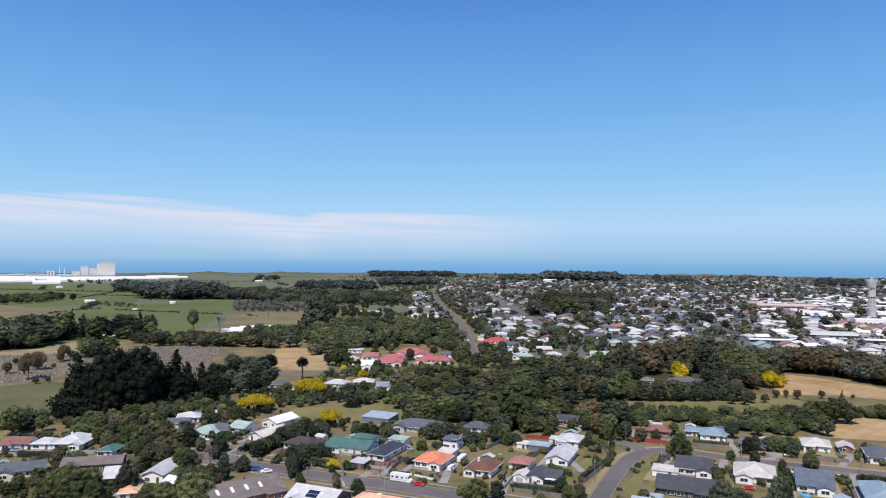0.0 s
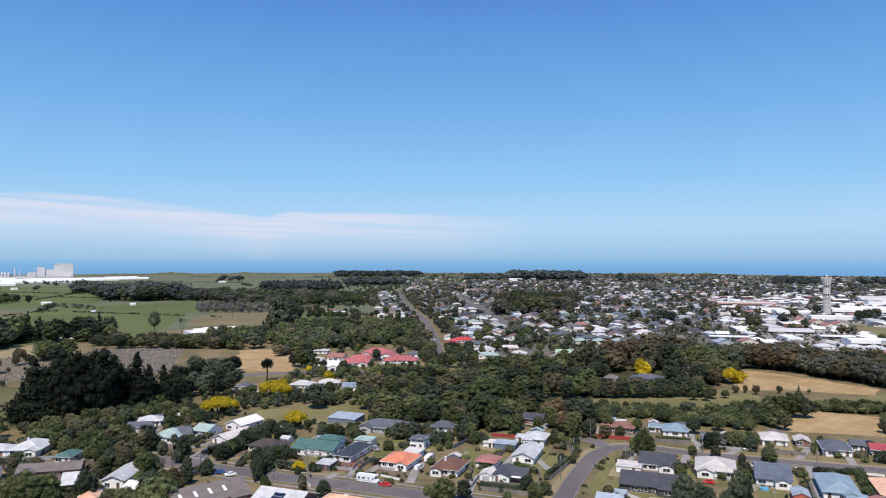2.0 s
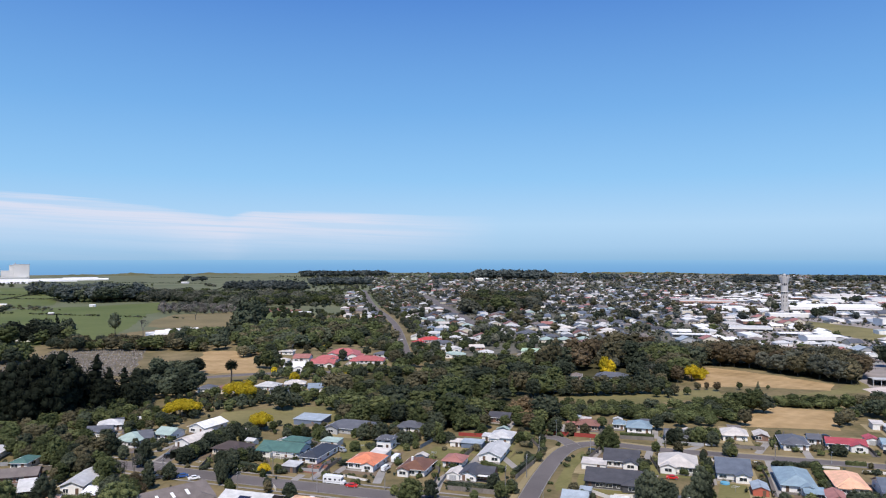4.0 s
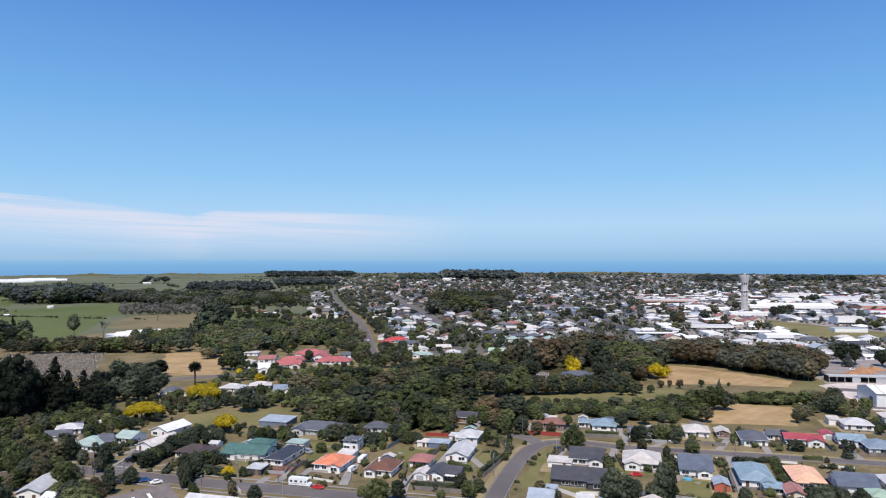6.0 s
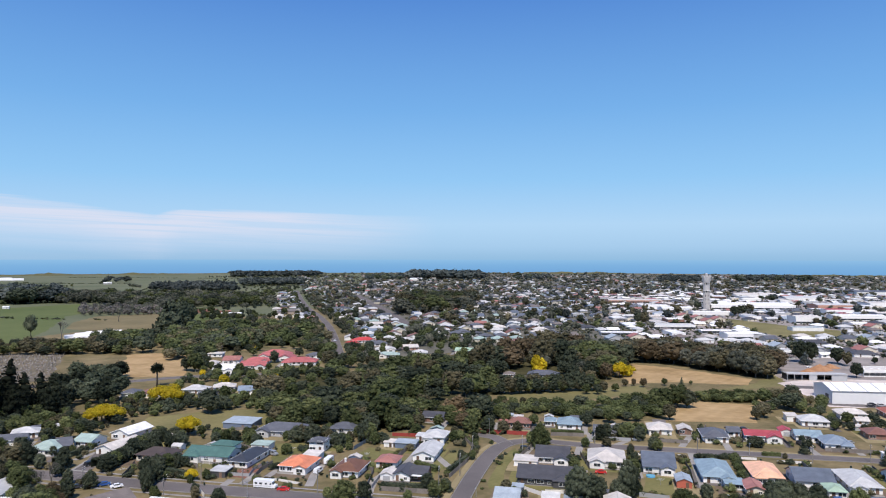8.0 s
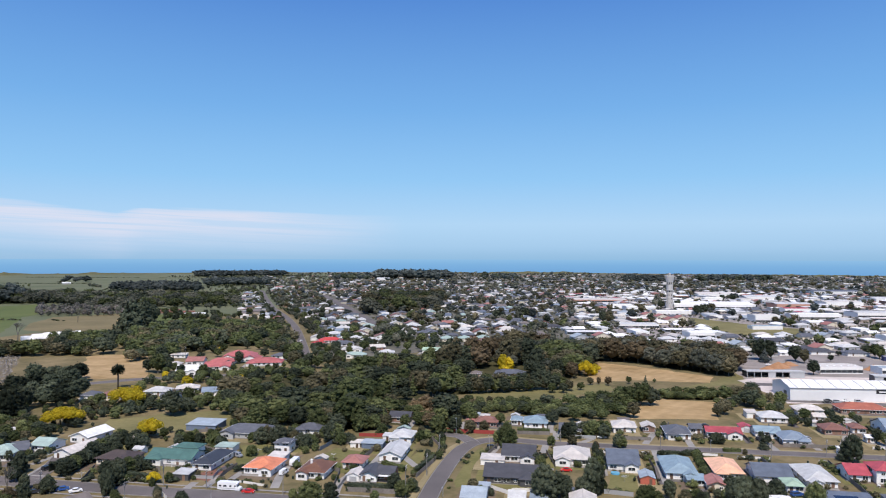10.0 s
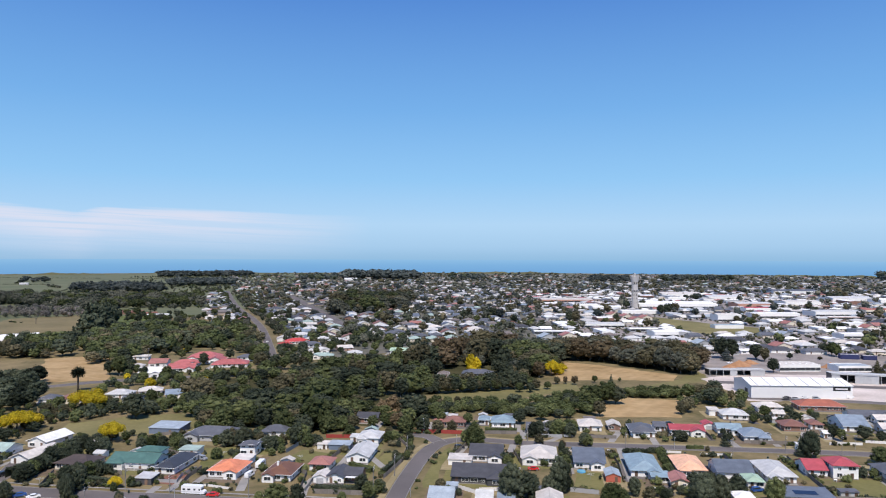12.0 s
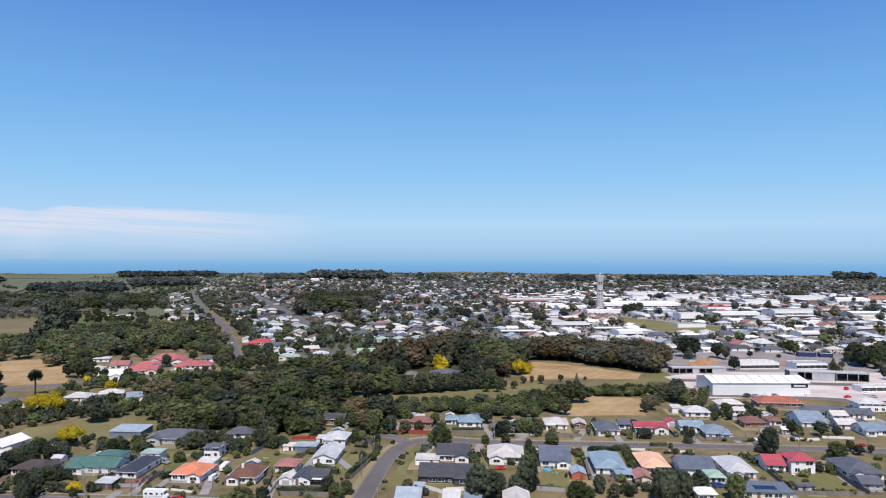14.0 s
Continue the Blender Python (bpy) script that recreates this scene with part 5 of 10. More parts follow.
CENTRE_ROOFS = ["zinc", "white", "slate", "zinc", "taupe", "white", "bone", "slate", "zinc", "white", "paleblue", "pink", "charcoal", "zinc", "white", "bone"]


def town_edge(az):
    return np.interp(az, [-2, 8, 12, 17, 20, 26, 31, 36, 40, 45, 60], [650, 650, 690, 650, 640, 700, 690, 600, 520, 500, 500])


def lane_side(y):
    """How far to the right the town begins at a depth y, beside the long straight road."""
    return np.interp(y, [540, 835, 1147, 1724, 3500], [45, 42, 18, -8, -60])


def build_town():
    rnd = random.Random(77)
    proto, kinds = [], FAR_ROOFS + CENTRE_ROOFS
    for i, rc in enumerate(kinds):
        w, d = rnd.uniform(11, 17), rnd.uniform(9, 13)
        proto.append(house(0, -6000 - i * 40, 0, w, d, rnd.choice((2.5, 2.6, 2.7, 3.2)), rnd.choice(("hip", "hip", "gable", "gablef")), rc, rnd.choice(("white", "cream", "grey", "white", "brick") if i < len(FAR_ROOFS) else ("white", "cream", "grey")), windows=2, detail=False))
    spots = []
    for row in range(0, 92):
        y0 = 540 + row * 27
        x = -60 + rnd.uniform(0, 12)
        while x < 0.98 * y0 * 1.5 + 200:
            x += rnd.uniform(16, 27)
            px, py = x - 0.05 * (y0 - 600) * 0.3, y0 + rnd.uniform(-4, 4) - x * 0.10
            d, az = math.hypot(px, py), math.degrees(math.atan2(px, py))
            if az > 58 or px < lane_side(py) or d < town_edge(max(2, az)) or d > 3450:
                continue
            if rnd.random() < np.interp(d, [600, 1500, 1900, 2300, 3300], [0.14, 0.28, 0.62, 0.88, 0.95]):
                continue
            spots.append((d, px, py))
    for px0, py0 in [(-38 + i * 19, 930 + j * 36) for i in range(3) for j in range(9)] + [(-52 + i * 20, 1270 + j * 40) for i in range(2) for j in range(11)]:
        spots.append((math.hypot(px0, py0), px0 + rnd.uniform(-5, 5), py0 + rnd.uniform(-6, 6)))
    spots.sort()
    far, count = [], 0
    for d, x, y in spots:
        if any(abs(x - a) < 0.6 * w + 12 and abs(y - b) < 0.6 * e + 12 for a, b, w, e in BLOCKS) or inside((x, y), SPORTS) or not clear_of(x, y, 6):
            continue
        if count < 272:
            i = rnd.randrange(len(FAR_ROOFS)) if x < 0.44 * y or d > 1700 else len(FAR_ROOFS) + rnd.randrange(len(CENTRE_ROOFS))
            copy_thing(proto[i], pose(x, y, 0, 0, 0, -3 + rnd.choice((0, 0, 0, 90, -90)) + rnd.uniform(-4, 4)))
            FOOTPRINTS.append((x, y + 5, 8))
            count += 1
        else:
            far.append((x, y))
    for p in proto:
        for o in (*p.children_recursive, p):
            bpy.data.objects.remove(o)
    # the rest of the town as one mass
    for part, mat, words in ((0, FAR_ROOF_MAT, "far roofs of the leafy suburb in greys and off-white"), (1, CENTRE_ROOF_MAT, "far roofs round the town centre, mostly white and grey")):
        far_mass([p for p in far if (p[0] >= 0.44 * p[1] and math.hypot(*p) < 1750) == part], mat, words, rnd)


def far_mass(places, mat, words, rnd):
    rv, rf, wv, wf = [], [], [], []
    for x, y in places:
        w, d, h = rnd.uniform(10, 17), rnd.uniform(9, 13), rnd.choice((2.5, 2.6, 2.8, 3.6))
        kind = rnd.choice(("hip", "gable", "gablef", "hip"))
        s, _, inf = roof_shape(kind, w, d, h, 0.5, min(w, d) * 0.2)
        a = radians(-3 + rnd.choice((0, 0, 90)) + rnd.uniform(-6, 6))
        c, sn = math.cos(a), math.sin(a)
        base = Shape().box(-w / 2, 0, 0, w / 2, d, h - 0.08)
        for src, V, F in ((s, rv, rf), (base, wv, wf), (inf, wv, wf)):
            # weld the roof's corners, so that each roof is one piece
            seen, k = {}, len(V)
            ids = []
            for p in src.v:
                key = tuple(round(q, 3) for q in p)
                if key not in seen:
                    seen[key] = len(V)
                    V.append((x + p[0] * c - p[1] * sn, y + p[0] * sn + p[1] * c, p[2]))
                ids.append(seen[key])
            F.extend([tuple(ids[i] for i in f) for f in src.f])
    me = mesh_from("far_roofs", rv, rf, mat)
    tagged(new("far_roofs", me), words, "houses", kind="stuff")
    me = mesh_from("far_walls", wv, wf, FAR_WALL_MAT)
    tagged(new("far_walls", me), "pale walls of the far houses", "houses", kind="stuff")


def palette(name, colours, rough=0.6):
    m = bpy.data.materials.new(name)
    m.use_nodes = True
    n, l = m.node_tree.nodes, m.node_tree.links
    geo = n.new("ShaderNodeNewGeometry")
    r = n.new("ShaderNodeValToRGB")
    r.color_ramp.interpolation = "CONSTANT"
    e = r.color_ramp.elements
    while len(e) < len(colours):
        e.new(0.5)
    for i, (el, c) in enumerate(zip(e, colours)):
        el.position, el.color = i / len(colours), (*c, 1)
    l.new(geo.outputs["Random Per Island"], r.inputs[0])
    nz = n.new("ShaderNodeTexNoise")
    nz.inputs["Scale"].default_value = 0.4
    l.new(geo.outputs["Position"], nz.inputs["Vector"])
    h = n.new("ShaderNodeHueSaturation")
    mr = n.new("ShaderNodeMapRange")
    mr.inputs[3].default_value, mr.inputs[4].default_value = 0.75, 1.2
    l.new(nz.outputs[0], mr.inputs[0])
    l.new(mr.outputs[0], h.inputs["Value"])
    l.new(r.outputs[0], h.inputs["Color"])
    b = n["Principled BSDF"]
    b.inputs["Roughness"].default_value = rough
    l.new(h.outputs[0], b.inputs["Base Color"])
    return m


FAR_ROOF_MAT = palette("far_roof_paint", [ROOF_TONES[k] for k in FAR_ROOFS])
CENTRE_ROOF_MAT = palette("centre_roof_paint", [ROOF_TONES[k] for k in CENTRE_ROOFS])
FAR_WALL_MAT = palette("far_wall_paint", [(0.62, 0.60, 0.56), (0.44, 0.42, 0.38), (0.30, 0.19, 0.14), (0.52, 0.47, 0.38), (0.26, 0.27, 0.28), (0.70, 0.69, 0.66), (0.36, 0.30, 0.25)])
WORKS = [(290, 401), (341, 471), (430, 545), (470, 535), (520, 440), (441, 353)]
SPORTS = [(547, 862), (570, 758), (595, 675), (531, 620), (470, 644), (490, 761)]
BLOCKS = []


def block(x, y, rot, w, d, h, rc, wc, label, ribs=0, bays=0):
    """A commercial building: walls with a parapet, a low roof inside it, vents and a row of openings."""
    ob = tagged(empty("commercial_building", pose(x, y, 0, 0, 0, rot)), label, "building", group="town centre buildings")
    h = h * 0.72 if math.hypot(x, y) > 640 else h
    FOOTPRINTS.append((x, y + d / 2, math.hypot(w, d) / 2))
    BLOCKS.append((x, y + d / 2, w, d))
    wl = Shape().box(-w / 2, 0, 0, w / 2, d, h)
    for a in ((-w / 2, 0, w / 2, 0.3), (-w / 2, d - 0.3, w / 2, d), (-w / 2, 0.3, -w / 2 + 0.3, d - 0.3), (w / 2 - 0.3, 0.3, w / 2, d - 0.3)):
        wl.box(a[0], a[1], h + 0.001, a[2], a[3], h + 0.5)
    child("wall", wl.mesh("wall", WALLS[wc]), ob)
    rs, rl, ri = roof_shape("gable", w - 0.8, d - 1.4, h + 0.15, 0.08, d * 0.055)
    rf = child("roof", rs.mesh("roof", ROOFS[rc]), ob, pose(0, 0.7, 0))
    for i in range(ribs):
        px = -w / 2 + (i + 0.5) * w / ribs
        child("skylight", SKYLIGHT_ME, rf, pose(px, d * 0.25, h + 0.2 + d * 0.025, math.degrees(math.atan2(d * 0.055, d / 2))))
    for i in range(bays):
        px = -w / 2 + (i + 0.5) * w / bays
        # where bays are open, a dark pane on the wall stands for their shade
        child("shopfront", WIN["wide"][1], ob, pose(px, -0.03, 0.15 if "open" in label else 0.8) @ Matrix.Diagonal((w / bays / 2.6, 1, 2.6 if "open" in label else 1.6, 1)), "dark pane standing for a shaded open bay" if "open" in label else "dark glazed shopfront")
    return ob


# ---------------------------------------------------------------- landmarks
def water_tower(x, y):
    """Tall concrete water tower: eight-sided shaft, open storeys of columns, drum, flared crown, parapet and lantern."""
    ob = tagged(empty("water_tower", pose(x, y, 0) @ Matrix.Diagonal((0.82, 0.82, 1, 1))), "tall pale concrete water tower with columns and a flared crown", "water tower")
    mat = material("tower_concrete", (0.40, 0.385, 0.37), (0.56, 0.54, 0.52), rough=0.85, fine=0.8, coarse=0.12)
    dark = WALLS["charcoal"]
    child("plinth", Shape().tube([(0, 0, 0), (0, 0, 3.0)], [7.2, 6.9], 8).mesh("plinth", mat), ob)
    child("shaft", Shape().tube([(0, 0, 3), (0, 0, 27)], [5.9, 5.5], 8).mesh("shaft", mat), ob)
    for i in range(8):
        a = 2 * math.pi * (i + 0.5) / 8
        child("buttress", Shape().box(-0.5, -0.7, 3.0, 0.9, 0.7, 26.0).mesh("buttress", mat), ob, pose(5.3 * math.cos(a), 5.3 * math.sin(a), 0, 0, 0, math.degrees(a)))
    # charcoal strips stand in for the shade inside the window openings
    slot = Shape().box(-0.06, -0.6, 0, 0.06, 0.6, 3.2).mesh("slot", dark)
    for z in (8, 15, 21):
        for i in range(8):
            a = 2 * math.pi * i / 8
            child("slot", slot, ob, pose(5.55 * math.cos(a), 5.55 * math.sin(a), z, 0, 0, math.degrees(a)), "charcoal strip standing for a window slot's shade")
    # cores are charcoal to put the recess shade into the colour
    for z0, z1, r in ((27.0, 30.0, 5.3), (39.5, 42.5, 5.7)):
        child("core", Shape().tube([(0, 0, z0), (0, 0, z1)], [3.4, 3.4], 8).mesh("core", dark), ob, label="charcoal core standing for the shade behind the columns")
        for i in range(10):
            a = 2 * math.pi * i / 10
            child("column", Shape().box(-0.5, -0.5, z0, 0.5, 0.5, z1).mesh("column", mat), ob, pose(r * math.cos(a), r * math.sin(a), 0, 0, 0, math.degrees(a)))
    child("drum", Shape().tube([(0, 0, 30), (0, 0, 30.8), (0, 0, 38.6), (0, 0, 39.5)], [6.7, 6.1, 6.1, 6.8], 16).mesh("drum", mat), ob)
    child("crown", Shape().tube([(0, 0, 42.5), (0, 0, 43.4), (0, 0, 50.5), (0, 0, 51.5)], [6.4, 6.7, 8.6, 8.9], 16).mesh("crown", mat), ob)
    for i in range(16):
        a = 2 * math.pi * i / 16
        child("merlon", Shape().box(-0.4, -0.9, 51.5, 0.4, 0.9, 54.0).mesh("merlon", mat), ob, pose(8.3 * math.cos(a), 8.3 * math.sin(a), 0, 0, 0, math.degrees(a)))
    child("lantern", Shape().tube([(0, 0, 51.5), (0, 0, 55.0), (0, 0, 55.4), (0, 0, 57.0)], [2.6, 2.6, 3.2, 0.4], 10).mesh("lantern", mat), ob)
    FOOTPRINTS.append((x, y, 9))


water_tower(607, 992)


def factory(x, y):
    """Dairy factory far on the plain: two tall dryer blocks, stepped halls and long low stores."""
    ob = tagged(empty("dairy_factory", pose(x, y, 0, 0, 0, 24)), "white dairy factory with tall dryer blocks and long stores", "factory")
    wmat = material("factory_cladding", *spread(0.58, 0.57, 0.55, 0.08), rough=0.6, fine=0.3, coarse=0.03)
    for nm, b in (("dryer_block", (15, 0, 0, 66, 40, 54)), ("dryer_block", (2, 6, 0, 14.5, 36, 52)), ("mid_hall", (-24, 8, 0, 1.5, 36, 31)), ("mid_hall", (-54, 6, 0, -27, 36, 41)),
                  ("low_hall", (-84, 4, 0, -56, 30, 22)), ("low_hall", (-190, -10, 0, -85, 50, 8)), ("front_hall", (-60, -40, 0, 60, -1, 7)), ("front_hall", (-330, -110, 0, -62, -42, 5)),
                  ("cold_store", (-300, 60, 0, -180, 130, 9)), ("cold_store", (-420, -20, 0, -240, 40, 8))):
        s = Shape().box(*b)
        s.box(b[0] - 0.6, b[1] - 0.6, b[5], b[3] + 0.6, b[4] + 0.6, b[5] + 1.2)
        child(nm, s.mesh(nm, wmat), ob)
    for px, py, hh in ((-128, 55, 38), (-112, 58, 34), (20, 44, 60)):
        child("stack", Shape().tube([(px, py, 0), (px, py, hh)], [2.2, 1.8], 10).mesh("stack", wmat), ob)
    for px in (-160, -150, -140):
        child("silo", Shape().tube([(px, -20, 0), (px, -20, 22), (px, -20, 24)], [4.5, 4.5, 1.0], 12).mesh("silo", wmat), ob)


factory(-1330, 2690)
for x, y, rot, w, d, h in [(-1060, 2560, 20, 240, 60, 4.5), (-1560, 2400, 20, 240, 60, 6), (-1700, 2560, 22, 200, 70, 7), (-1298, 2103, 29, 130, 170, 6), (-1127, 1994, 29, 70, 90, 6), (-1162, 2172, 29, 110, 150, 6), (-1113, 2232, 29, 120, 160, 5), (-1314, 2253, 29, 150, 120, 7), (-1057, 2411, 29, 150, 110, 5), (-1014, 2548, 29, 110, 120, 4)]:
    block(x, y, rot, w, d, h, "white", "white", "long low white factory store on the plain")

def open_shed(x, y, rot, w, d, h, bays, label, backed=()):
    """A steel shed with a mono-pitch roof on posts: open bays, and walls across the bays named in backed."""
    ob = tagged(empty("shed", pose(x, y, 0, 0, 0, rot)), label, "shed", group="works yard sheds")
    FOOTPRINTS.append((x, y + d / 2, math.hypot(w, d) / 2))
    BLOCKS.append((x, y + d / 2, w, d))
    wl = Shape().box(-w / 2, d - 0.2, 0, w / 2, d, h - 0.75).box(-w / 2, 0.25, 0, -w / 2 + 0.15, d - 0.2, h - 0.7).box(w / 2 - 0.15, 0.25, 0, w / 2, d - 0.2, h - 0.7)
    child("wall", wl.mesh("wall", WALLS["charcoal"]), ob, label="dark steel back and end walls")
    rs = Shape()
    lo = [(-w / 2 - 0.4, -0.5, h), (w / 2 + 0.4, -0.5, h), (w / 2 + 0.4, d + 0.3, h - 0.7), (-w / 2 - 0.4, d + 0.3, h - 0.7)]
    hi = [(px, py, pz + 0.14) for px, py, pz in lo]
    rs.v, rs.f = lo + hi, [(3, 2, 1, 0), (4, 5, 6, 7), (0, 1, 5, 4), (1, 2, 6, 5), (2, 3, 7, 6), (3, 0, 4, 7)]
    child("roof", rs.mesh("roof", ROOFS["zinc"]), ob)
    child("fascia", Shape().box(-w / 2 - 0.4, -0.62, h - 0.75, w / 2 + 0.4, -0.52, h + 0.1).mesh("fascia", WALLS["grey"]), ob, label="pale fascia board")
    post = Shape().box(-0.16, -0.16, 0, 0.16, 0.16, h - 0.05).mesh("post", WALLS["grey"])
    for i in range(bays + 1):
        child("post", post, ob, pose(-w / 2 + 0.2 + i * (w - 0.4) / bays, -0.2, 0))
    b = (w - 0.4) / bays
    panel = Shape().box(0.18, -0.1, 0, b - 0.18, 0.05, h - 0.1).mesh("bay_wall", WALLS["grey"])
    for i in backed:
        child("bay_wall", panel, ob, pose(-w / 2 + 0.2 + i * b, -0.15, 0), "pale grey steel cladding")


# works yard and sheds at the edge of town
W = tagged(empty("warehouse", pose(316, 336, 0, 0, 0, -18)), "large white steel warehouse with a black sign", "warehouse")
FOOTPRINTS.append((316, 349, 30))
BLOCKS.append((316, 349, 58, 26))
ws, wl, wi = roof_shape("gable", 58.5, 26, 7.4, 0.35, 2.6)
wb = Shape().box(-29.25, 0, 0, 29.25, 26, 7.3)
wb.f += [tuple(i + len(wb.v) for i in f) for f in wi.f]
wb.v += wi.v
child("wall", wb.mesh("wall", material("warehouse_cladding", *spread(0.70, 0.70, 0.69, 0.05), rough=0.6, fine=0.5, coarse=0.06, ribs=0.0)), W)
WR = child("roof", ws.mesh("roof", ROOFS["white"]), W)
RIB_ME = Shape().box(-0.22, 0, 0, 0.22, 13.2, 0.18).mesh("roof_rib", WALLS["grey"])
for i in range(8):
    child("roof_rib", RIB_ME, WR, pose(-25.5 + i * 7.3, -0.3, 7.42, math.degrees(math.atan2(2.6, 13.35))), "grey raised strip across the roof")
child("gutter", Shape().box(-29.6, -0.55, 7.15, 29.6, -0.36, 7.38).mesh("gutter", WALLS["grey"]), WR)
child("sign", Shape().box(-5, -0.12, 0, 5, 0, 2.2).mesh("sign", CAR_DARK), W, pose(23.0, -0.02, 4.6), "black sign board")
child("lettering", Shape().box(-3.6, -0.06, 0, 3.6, 0, 0.7).mesh("lettering", TRIM), W, pose(23.0, -0.15, 5.3), "white lettering bar")
child("roller_door", Shape().box(-2.2, -0.05, 0, 2.2, 0.0, 4.6).mesh("roller_door", WALLS["dark"]), W, pose(-29.26, 7, 0, 0, 0, -90), "dark roller door panel")
open_shed(332.5, 412, -17.6, 38, 9, 4.6, 8, "long storage shed with dark open bays and a pale fascia", (3, 6, 7))
open_shed(387, 366, -30, 28, 12, 6.2, 6, "tall pale grey steel shed with a dark doorway", (0, 3, 4, 5))
open_shed(408.5, 353.5, -30, 20, 12, 6.0, 3, "grey-roofed lean-to shed with a dark open front")
block(389, 415, -14, 30, 16, 4.5, "bone", "white", "white office building with a pale striped roof", 6, 8)
block(476, 455, -30, 14, 7, 4.6, "zinc", "navy", "navy-fronted trade shop with a pale roof", 0, 0)
block(488, 447, -30, 10, 7, 4.0, "bone", "navy", "low navy-fronted trade store by the road", 0, 0)
block(426, 403, -14, 24, 14, 4, "paleblue", "white", "pale blue roofed workshop by the yard", 0, 5)
block(384, 520, -17, 21, 16, 6, "zinc", "white", "pale workshop with a wide dark door", 0, 2)
block(393, 321, -14, 24, 9, 3.2, "bone", "white", "long low white building beside the yard", 0, 5)
block(682, 983, -14, 129, 60, 9, "white", "white", "broad white-roofed shopping hall", 6, 8)
block(604, 762, -14, 31, 25, 12, "bone", "white", "white three-storey commercial block with shopfronts", 0, 5)
block(545, 688, -14, 34, 14, 5, "skyblue", "white", "row of pale blue roofed shops", 0, 0)
block(755, 887, -14, 39, 25, 8, "red", "white", "red-roofed commercial building with shopfronts", 0, 6)
block(699, 787, -14, 65, 22, 9, "white", "white", "white banded office block in town", 0, 8)
block(821, 971, -14, 59, 40, 8, "zinc", "clay", "large pale store with skylights", 4, 0)
block(808, 790, -14, 68, 35, 9, "zinc", "white", "white gabled hall with dark bay", 4, 5)
block(913, 818, -14, 45, 30, 7, "terracotta", "cream", "red-roofed retail block with shopfronts", 0, 6)
block(880, 734, -14, 50, 30, 8, "white", "grey", "white industrial hall in the town", 4, 4)
block(1237, 1012, -14, 46, 40, 12, "clay", "clay", "brown brick commercial block", 0, 6)
block(675, 1056, -14, 25, 40, 7, "white", "white", "white roofed factory hall in town", 3, 0)
block(890, 1268, -14, 86, 60, 8, "bone", "white", "long white roofed store in town", 4, 0)
block(912, 1159, -14, 70, 50, 8, "zinc", "white", "pale roofed store in town", 4, 0)
block(541, 961, -14, 45, 30, 8, "white", "white", "white roofed church hall in town", 0, 4)
block(562, 898, -14, 60, 22, 6, "white", "white", "long white roof beside the tower", 4, 0)
block(407, 730, -14, 47, 25, 6, "zinc", "white", "pale blue-grey school block", 0, 6)
block(941, 996, -14, 63, 40, 8, "bone", "white", "off-white store in the town centre", 3, 0)
block(1121, 1063, -14, 81, 50, 8, "zinc", "white", "grey-white store in the town centre", 4, 0)
block(574, 1164, -14, 95, 40, 6, "bone", "clay", "long low pinkish school building", 0, 8)
block(538, 1025, -14, 42, 25, 7, "white", "white", "white roofed hall among houses", 2, 0)
block(1212, 1301, -14, 109, 60, 9, "slate", "white", "large grey roofed store in town", 4, 0)
block(1157, 999, -14, 67, 40, 8, "white", "white", "white warehouse in the town centre", 4, 0)
block(394, 1136, -14, 19, 25, 7, "white", "white", "long white roof among trees", 2, 0)
block(364, 2395, -14, 43, 40, 9, "white", "white", "white sheds at the far edge of town", 0, 0)
block(-104, 996, 0, 27, 14, 6, "white", "white", "white roofed hall by the straight road", 0, 4)
block(-339, 713, 10, 13, 10, 4, "white", "white", "white farm shed among pines", 0, 0)


def town_centre():
    """Shops, halls and workshops that fill the middle of the town."""
    rnd = random.Random(404)
    made = 0
    for _ in range(900):
        az, d = rnd.uniform(22, 53), rnd.uniform(690, 1560)
        x, y = d * math.sin(radians(az)), d * math.cos(radians(az))
        w, e, h = rnd.uniform(14, 44), rnd.uniform(12, 26), rnd.choice((3.6, 4.2, 5.0, 6.0, 7.5))
        if d < town_edge(az) + 60 or inside((x, y), SPORTS) or not clear_of(x, y + e / 2, 0.42 * max(w, e) + 3) or made >= 84:
            continue
        made += 1
        rc = rnd.choice(("white", "zinc", "white", "bone", "white", "zinc", "slate", "red", "bone", "white", "white"))
        wc = rnd.choice(("white", "grey", "cream", "white", "brick", "grey"))
        block(x, y, -14 + rnd.choice((0, 0, 0, 90, -90)) + rnd.uniform(-4, 4), w, e, h, rc, wc, f"{ROOF_WORDS[rc]} roofed town building with {WALL_WORDS[wc]} walls", 0, rnd.choice((0, 3, 4, 6)))


# houses behind the works yard
house(446.3, 516.6, -12, 20, 12, 2.7, "hip", "charcoal", "white", detail=False)
house(449.9, 499.6, -20, 19, 12, 2.7, "hip", "charcoal", "white", detail=False)
house(471.6, 485.2, -14, 18, 11, 2.7, "hip", "slate", "white", detail=False)
house(503.4, 533.1, -25, 17, 12, 2.7, "hip", "bone", "white", detail=False)
house(460.2, 574.6, -16, 26, 12, 2.7, "hip", "charcoal", "grey", detail=False)
house(441.3, 570.9, -16, 16, 10, 2.7, "gable", "slate", "white", detail=False)
house(416.1, 502.5, -10, 11, 7, 2.7, "gable", "white", "white", detail=False)
house(523.1, 469.1, -16, 14, 9, 2.7, "hip", "bone", "cream", detail=False)
house(545.9, 529.1, -16, 16, 10, 2.7, "hip", "bone", "white", detail=False)
house(579.2, 500.7, -16, 16, 10, 2.7, "gable", "slate", "white", detail=False)
